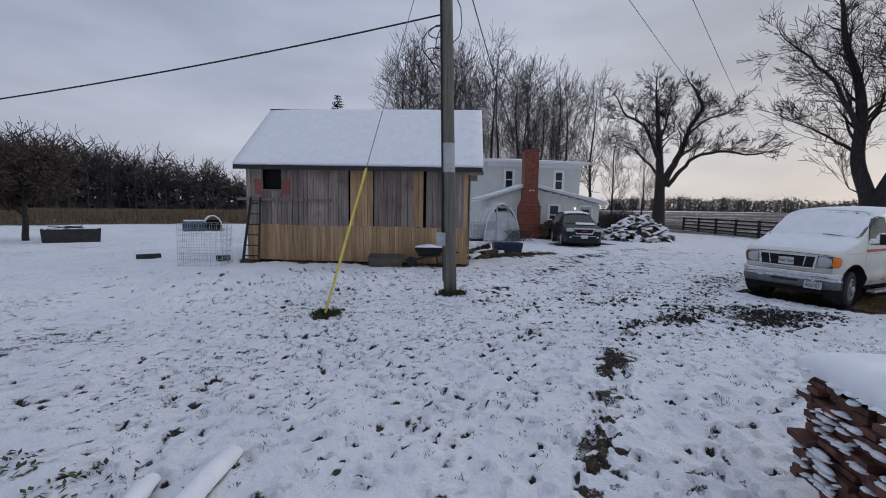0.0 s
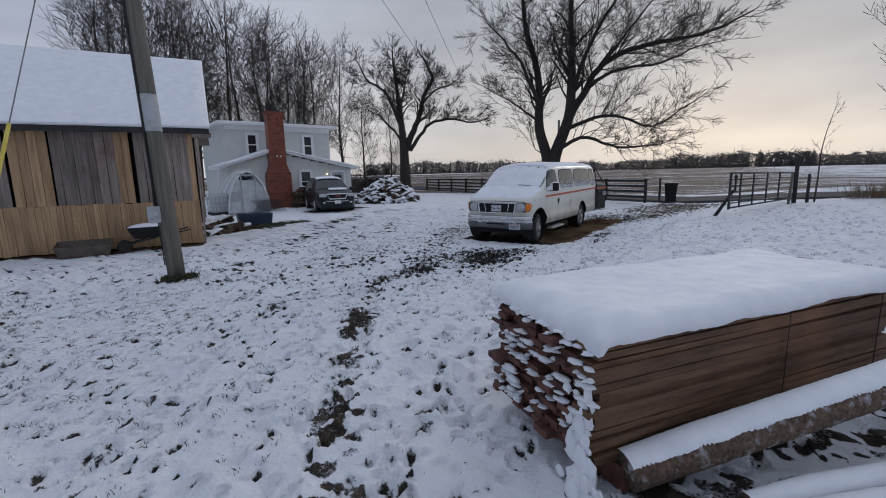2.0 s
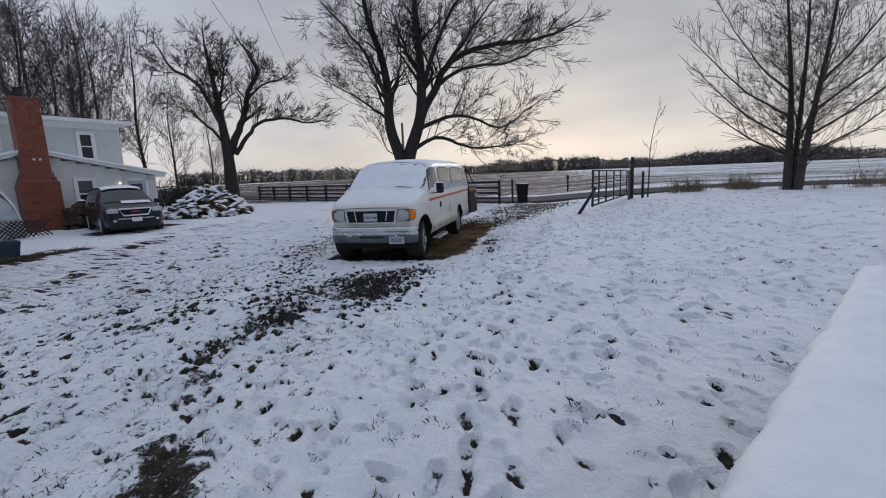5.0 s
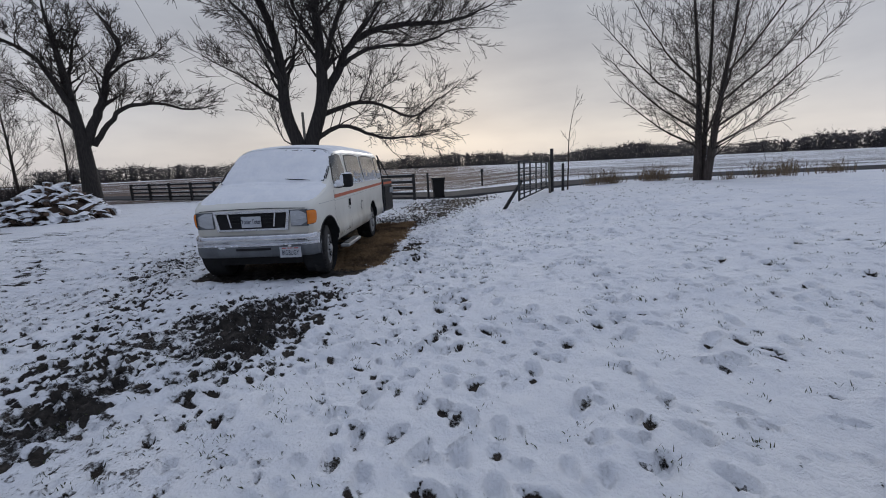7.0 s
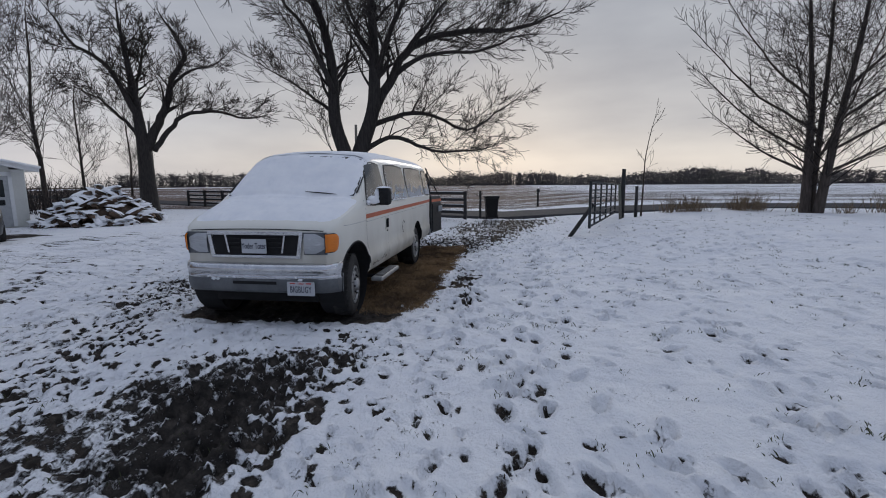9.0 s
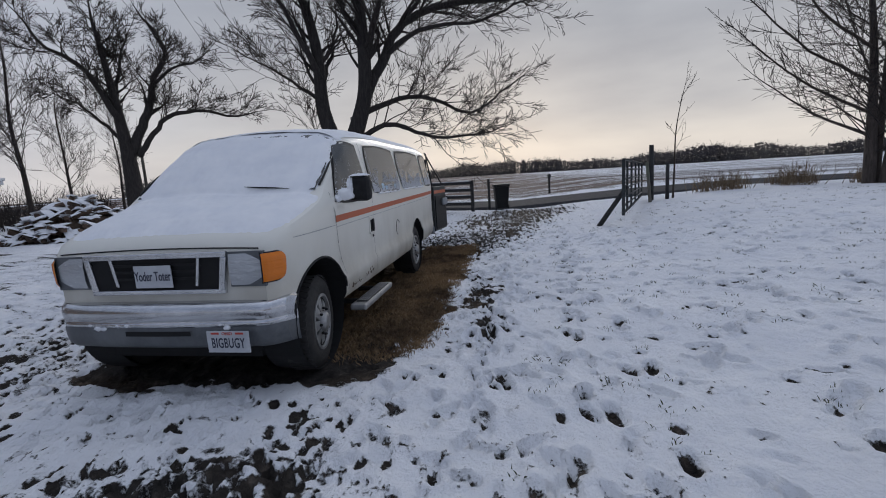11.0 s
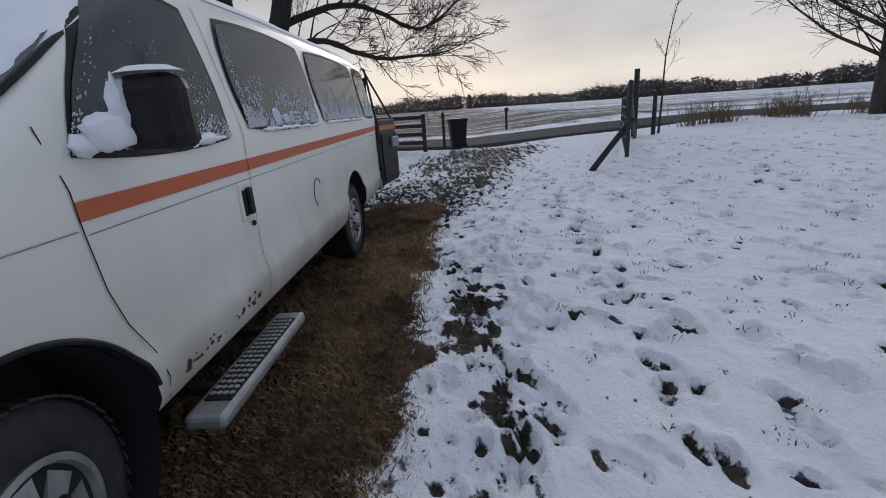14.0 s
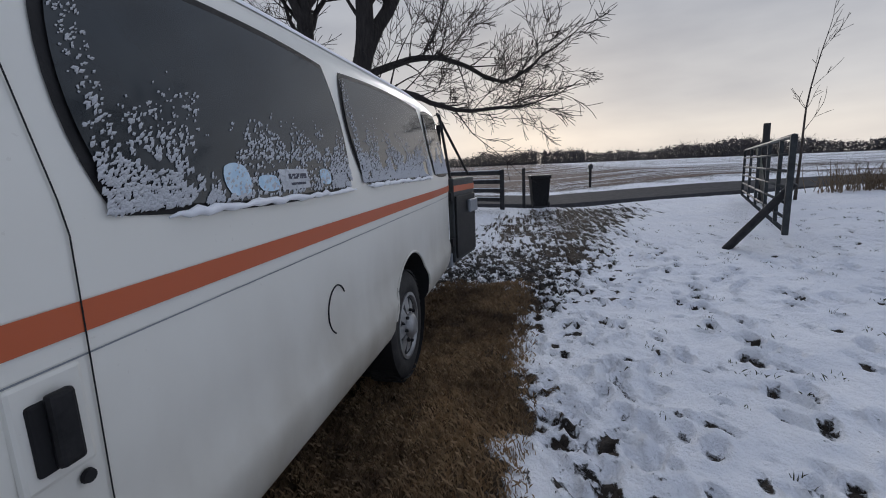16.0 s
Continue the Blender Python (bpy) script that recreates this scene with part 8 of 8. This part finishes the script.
for i, (x, y, g) in enumerate(spots):
    k = i % 3
    g *= 1.18
    m = pose(x, y, land(x, y), 0, 0, rt.uniform(0, 360)) @ Matrix.Diagonal((g * 1.05, g * 1.05, g, 1))
    if k not in first:
        # the twigs take the haze-lightened woods colour
        first[k] = put_tree("grove_tree", grove[k], (x, y, land(x, y)), "tall slender bare tree behind the house", thinnest=0.011, group="grove behind the house", bark=M_BARK_PALE, twigs=M_HAZED_WOODS)
        first[k].matrix_world = m
    else:
        o = copy_thing(first[k], pose(x, y, land(x, y), 0, 0, rt.uniform(0, 360)))
        o.scale = (g * 1.05, g * 1.05, g)


def brush(name, spots, label, mt, seed, kind="stuff", size=1.0):
    """Twiggy shrubs in one mesh."""
    rb = random.Random(seed)
    s = Shape()
    for x, y, h, n in spots:
        z = land(x, y)
        for _ in range(n):
            a = rb.uniform(0, 6.28)
            p = Vector((x + rb.gauss(0, 0.3 * h), y + rb.gauss(0, 0.3 * h), z - 0.05))
            d = Vector((rb.gauss(0, 0.28), rb.gauss(0, 0.28), 1)).normalized()
            ln = h * rb.uniform(0.45, 1.05)
            q = p + d * ln * 0.55
            e = q + (d + Vector((rb.gauss(0, 0.3), rb.gauss(0, 0.3), 0))).normalized() * ln * 0.45
            s.tube([p, q, e], [0.010 * size, 0.007 * size, 0.004 * size], 3, False)
            for _ in range(2):
                f = p.lerp(q, rb.uniform(0.5, 1)) if rb.random() < 0.5 else q.lerp(e, rb.random())
                s.tube([f, f + Vector((rb.gauss(0, 0.12), rb.gauss(0, 0.12), rb.uniform(0.05, 0.22))) * h], [0.005 * size, 0.003 * size], 3, False)
    return solid(name, s, mt, label, "shrubs", kind=kind)


rr = random.Random(31)
brush("weeds", [(24.4 + rr.gauss(0, 0.6), -3.6 - 0.55 * i + rr.gauss(0, 0.3), rr.uniform(0.6, 1.15), 60) for i in range(6)] +
      [(23.5 + rr.gauss(0, 0.9), -6.5 - 0.7 * i, rr.uniform(0.4, 0.9), 34) for i in range(14)], "standing dead brown weeds along the field edge", M_WEED, 5)
brush("undergrowth", [(rr.uniform(24, 38), rr.uniform(30, 38), rr.uniform(1.5, 3.4), 40) for _ in range(26)] + [(rr.uniform(12, 20), rr.uniform(38, 45), rr.uniform(1.5, 3.5), 40) for _ in range(16)], "tangled bare undergrowth behind the house", M_TWIG, 6, "stuff", 2.0)


def small_tree_with_leaves():
    t = Tree(41)
    t.limb(Vector((0, 0, -0.2)), Vector((0.02, 0, 1)), 2.3, 0.15, 0, 3, 0.0, 0.07, (3, 4), 0.85, 0.72, 0.05)
    ob = put_tree("apple_tree", t, (-8.8, 27.3, land(-8.8, 27.3)), "small round tree still holding withered dark leaves", "tree", M_BARK, 0.05, 0.012)
    rb = random.Random(5)
    s = Shape()
    for p, q, a, b in t.segs:
        if a < 0.035 and p.z > 1.5:
            for _ in range(5 if p.z < 4.4 else 1):
                c = p.lerp(q, rb.random()) + Vector((rb.gauss(0, 0.12), rb.gauss(0, 0.12), rb.gauss(0, 0.1)))
                u = Vector((rb.gauss(0, 1), rb.gauss(0, 1), rb.gauss(0, 1))).normalized() * rb.uniform(0.05, 0.09)
                v = u.orthogonal().normalized() * 0.045
                s.add([c - u, c + v, c + u, c - v], [(0, 1, 2, 3)])
    tagged(part("foliage", s, M_LEAF, ob, "withered dark brown leaves"), kind="stuff")


small_tree_with_leaves()


def conifer():
    x, y = 9.3, 43.0
    ob = thing("spruce", (x, y, land(x, y)), 0, "dark spruce whose tip shows above the barn ridge", "tree")
    ob.scale = (1.04, 1.04, 1.04)
    part("trunk", Shape().tube([(0, 0, 0), (0, 0, 11.6)], [0.22, 0.02], 8), M_BARK, ob)
    rb = random.Random(6)
    s = Shape()
    z = 1.5
    while z < 11.8:
        r = 2.6 * (1 - z / 12.0) ** 0.8 + 0.08
        for k in range(11):
            a = rb.uniform(0, 6.28)
            d = Vector((math.cos(a), math.sin(a), rb.uniform(-0.25, 0.35)))
            w = Vector((-math.sin(a), math.cos(a), 0))
            o = Vector((0, 0, z))
            e = o + d * r * rb.uniform(0.6, 1.1)
            for f in np.linspace(0.2, 1, 7):
                c = o.lerp(e, f)
                for sgn in (-1, 1):
                    t = c + w * sgn * 0.28 * (1.1 - f) * r + d * 0.1 + Vector((0, 0, rb.uniform(-0.08, 0.04)))
                    s.add([c - d * 0.05, c + d * 0.07, t], [(0, 1, 2)])
        z += 0.24
    tagged(part("needles", s, M_CONIFER, ob, "dark green needles"), kind="stuff")


conifer()


def woods(name, edge, rows, height, seed, label, mass=1.0, detail=26, mt=None, fat=1.0):
    """Far woods as many bare stems, twig fans and thickets in one mesh."""
    rb = random.Random(seed)
    s = Shape()
    for (x0, y0), (x1, y1), n in edge:
        for i in range(n):
            f = (i + rb.random()) / n
            dep = rb.random() * rows
            ux, uy = x1 - x0, y1 - y0
            ln = math.hypot(ux, uy)
            x, y = x0 + f * ux - uy / ln * dep, y0 + f * uy + ux / ln * dep
            z = land(x, y)
            h = height * rb.uniform(0.82, 1.08) * (0.88 + 0.22 * math.sin(x * 0.05 + y * 0.031) + 0.10 * math.sin(y * 0.17))
            w = h * 0.018
            s.tube([(x, y, z), (x + rb.gauss(0, 0.2), y + rb.gauss(0, 0.2), z + h * 0.85)], [w, w * 0.4], 3, False)
            for _ in range(detail):
                a = rb.uniform(0, 6.28)
                zz = z + h * rb.uniform(0.35, 0.92)
                up = rb.uniform(0.5, 1.6)
                l2 = h * rb.uniform(0.10, 0.24)
                e = Vector((x, y, zz)) + Vector((math.cos(a), math.sin(a), up)).normalized() * l2
                s.tube([(x, y, zz), e], [w * 0.42, w * 0.22], 3, False)
                for _ in range(2):
                    s.tube([e, e + Vector((rb.gauss(0, 0.5), rb.gauss(0, 0.5), rb.uniform(0.3, 1))).normalized() * l2 * 0.6], [w * 0.24, w * 0.14], 3, False)
            for _ in range(int(5 * mass)):
                # a thicket of crossing twigs
                c = Vector((x + rb.gauss(0, 1.6), y + rb.gauss(0, 1.6), z + h * rb.uniform(0.0, 0.88) ** 1.2))
                for _ in range(11):
                    d = Vector((rb.gauss(0, 0.6), rb.gauss(0, 0.6), rb.uniform(-0.1, 1))).normalized() * h * rb.uniform(0.06, 0.14)
                    e = d.orthogonal().normalized() * rb.uniform(0.05, 0.11) * fat
                    s.add([c - e, c + e, c + d], [(0, 1, 2)])
    return solid(name, s, mt or M_HAZED_WOODS, label, "woods", kind="stuff")


woods("woods", [((22.0, 150.0), (-75.0, 135.0), 420)], 22, 12.8, 3, "dark bare winter woods beyond the weeds", 4.0, 22)
woods("far_woods", [((330.0, 330.0), (395.0, 130.0), 330), ((395.0, 130.0), (400.0, 0.0), 230), ((400.0, 0.0), (350.0, -160.0), 330), ((350.0, -160.0), (300.0, -300.0), 260)], 22, 11.5, 4, "low dark line of far woods behind the field", 4.0, 5, M_HAZED_FAR_WOODS, 3.2)
# dead weeds along the yard's far edge
rr = random.Random(77)
sw = Shape()
for _ in range(5200):
    x = rr.uniform(-46, 16)
    y = 45 + 0.12 * (x + 14) + rr.random() ** 1.6 * 40
    z = land(x, y)
    h = rr.uniform(0.5, 1.3)
    dx, dy = rr.gauss(0, 0.2), rr.gauss(0, 0.2)
    w = rr.uniform(0.02, 0.07)
    sw.add([(x - w, y, z), (x + w, y, z), (x + dx, y + dy, z + h)], [(0, 1, 2)])
solid("tall_weeds", sw, M_WEED, "brown standing weeds at the snow's edge", "weeds", kind="stuff")

# ---- grass through the snow, and the dry turf beside the van ----
def tufts(name, n, area, blades, h, mt, label, seed, keep=None):
    rb = random.Random(seed)
    s = Shape()
    for _ in range(n):
        x, y = rb.uniform(area[0], area[1]), rb.uniform(area[2], area[3])
        if keep and not keep(x, y, rb):
            continue
        i, j = min(np.searchsorted(GX, x), nx - 1), min(np.searchsorted(GY, y), ny - 1)
        z = float(zz[i, j]) - 0.01
        for _ in range(blades):
            a = rb.uniform(0, 6.28)
            hh = h * rb.uniform(0.5, 1.2)
            px, py = x + rb.gauss(0, 0.03), y + rb.gauss(0, 0.03)
            w = rb.uniform(0.0018, 0.0035)
            lean = rb.uniform(0.2, 1.1) * hh
            ca, sa = math.cos(a), math.sin(a)
            s.add([(px - w * sa, py + w * ca, z), (px + w * sa, py - w * ca, z), (px + lean * ca * 0.4 + w * 0.8 * sa, py + lean * sa * 0.4 - w * 0.8 * ca, z + hh * 0.7), (px + lean * ca, py + lean * sa, z + hh)], [(0, 1, 2), (0, 2, 3)])
    return solid(name, s, mt, label, "grass", kind="stuff")


tufts("dry_grass", 11000, (10.9, 17.4, 3.55, 4.75), 6, 0.045, M_GRASS_DRY, "matted dry brown grass beside the van", 2, lambda x, y, r: y + 0.05 * r.gauss(0, 1) > 3.72 and y > 3.75 + 0.9 * (11.7 - x) and x + 0.3 * r.random() > 11.7)
tufts("grass_tufts", 1300, (4.0, 22.0, -6.0, 3.0), 8, 0.034, M_GRASS_GREEN, "short grass tips poking through the snow", 3, lambda x, y, r: r.random() < 0.75)
tufts("grass_tufts", 1100, (-1.0, 9.0, 2.5, 12.0), 8, 0.032, M_GRASS_GREEN, "short grass tips poking through the snow", 4)
tufts("grass_tufts", 900, (4.1, 4.8, 8.5, 9.1), 5, 0.07, M_GRASS_GREEN, "grass ring round the utility pole", 5, lambda x, y, r: math.hypot(x - 4.45, y - 8.8) < 0.16 + 0.16 * r.random())
tufts("grass_tufts", 1500, (7.6, 12.6, 14.0, 15.9), 5, 0.06, M_GRASS_GREEN, "bare patch of green grass by the blue tub", 6, lambda x, y, r: ((x - 9.9) / 2.6) ** 2 + ((y - 14.95) / 0.55) ** 2 < 0.6 + 0.5 * r.random())
tufts("grass_tufts", 500, (1.2, 1.8, 7.7, 8.3), 5, 0.07, M_GRASS_GREEN, "grass ring round the guy anchor", 7, lambda x, y, r: math.hypot(x - 1.5, y - 7.97) < 0.12 + 0.18 * r.random())


def ground_leaves():
    """Low green leaves pushing through the snow."""
    rb = random.Random(14)
    s = Shape()
    for cx, cy, n in ((-1.38, 3.94, 26), (-1.14, 3.56, 22), (-0.98, 3.66, 16), (-0.74, 3.52, 14), (-1.5, 4.2, 18)):
        for _ in range(n):
            x, y = cx + rb.gauss(0, 0.09), cy + rb.gauss(0, 0.07)
            z = land(x, y) + 0.02
            a = rb.uniform(0, 6.28)
            g = rb.uniform(0.014, 0.034)
            d, w = Vector((math.cos(a), math.sin(a), rb.uniform(0.1, 0.8))), Vector((-math.sin(a), math.cos(a), 0))
            o = Vector((x, y, z))
            s.add([o, o + d * g + w * g * 0.55, o + d * g * 2.0, o + d * g - w * g * 0.55], [(0, 1, 2, 3)])
    solid("ground_leaves", s, M_GRASS_GREEN, "dark green leaves pushing up through the snow", "plants", kind="stuff")


ground_leaves()
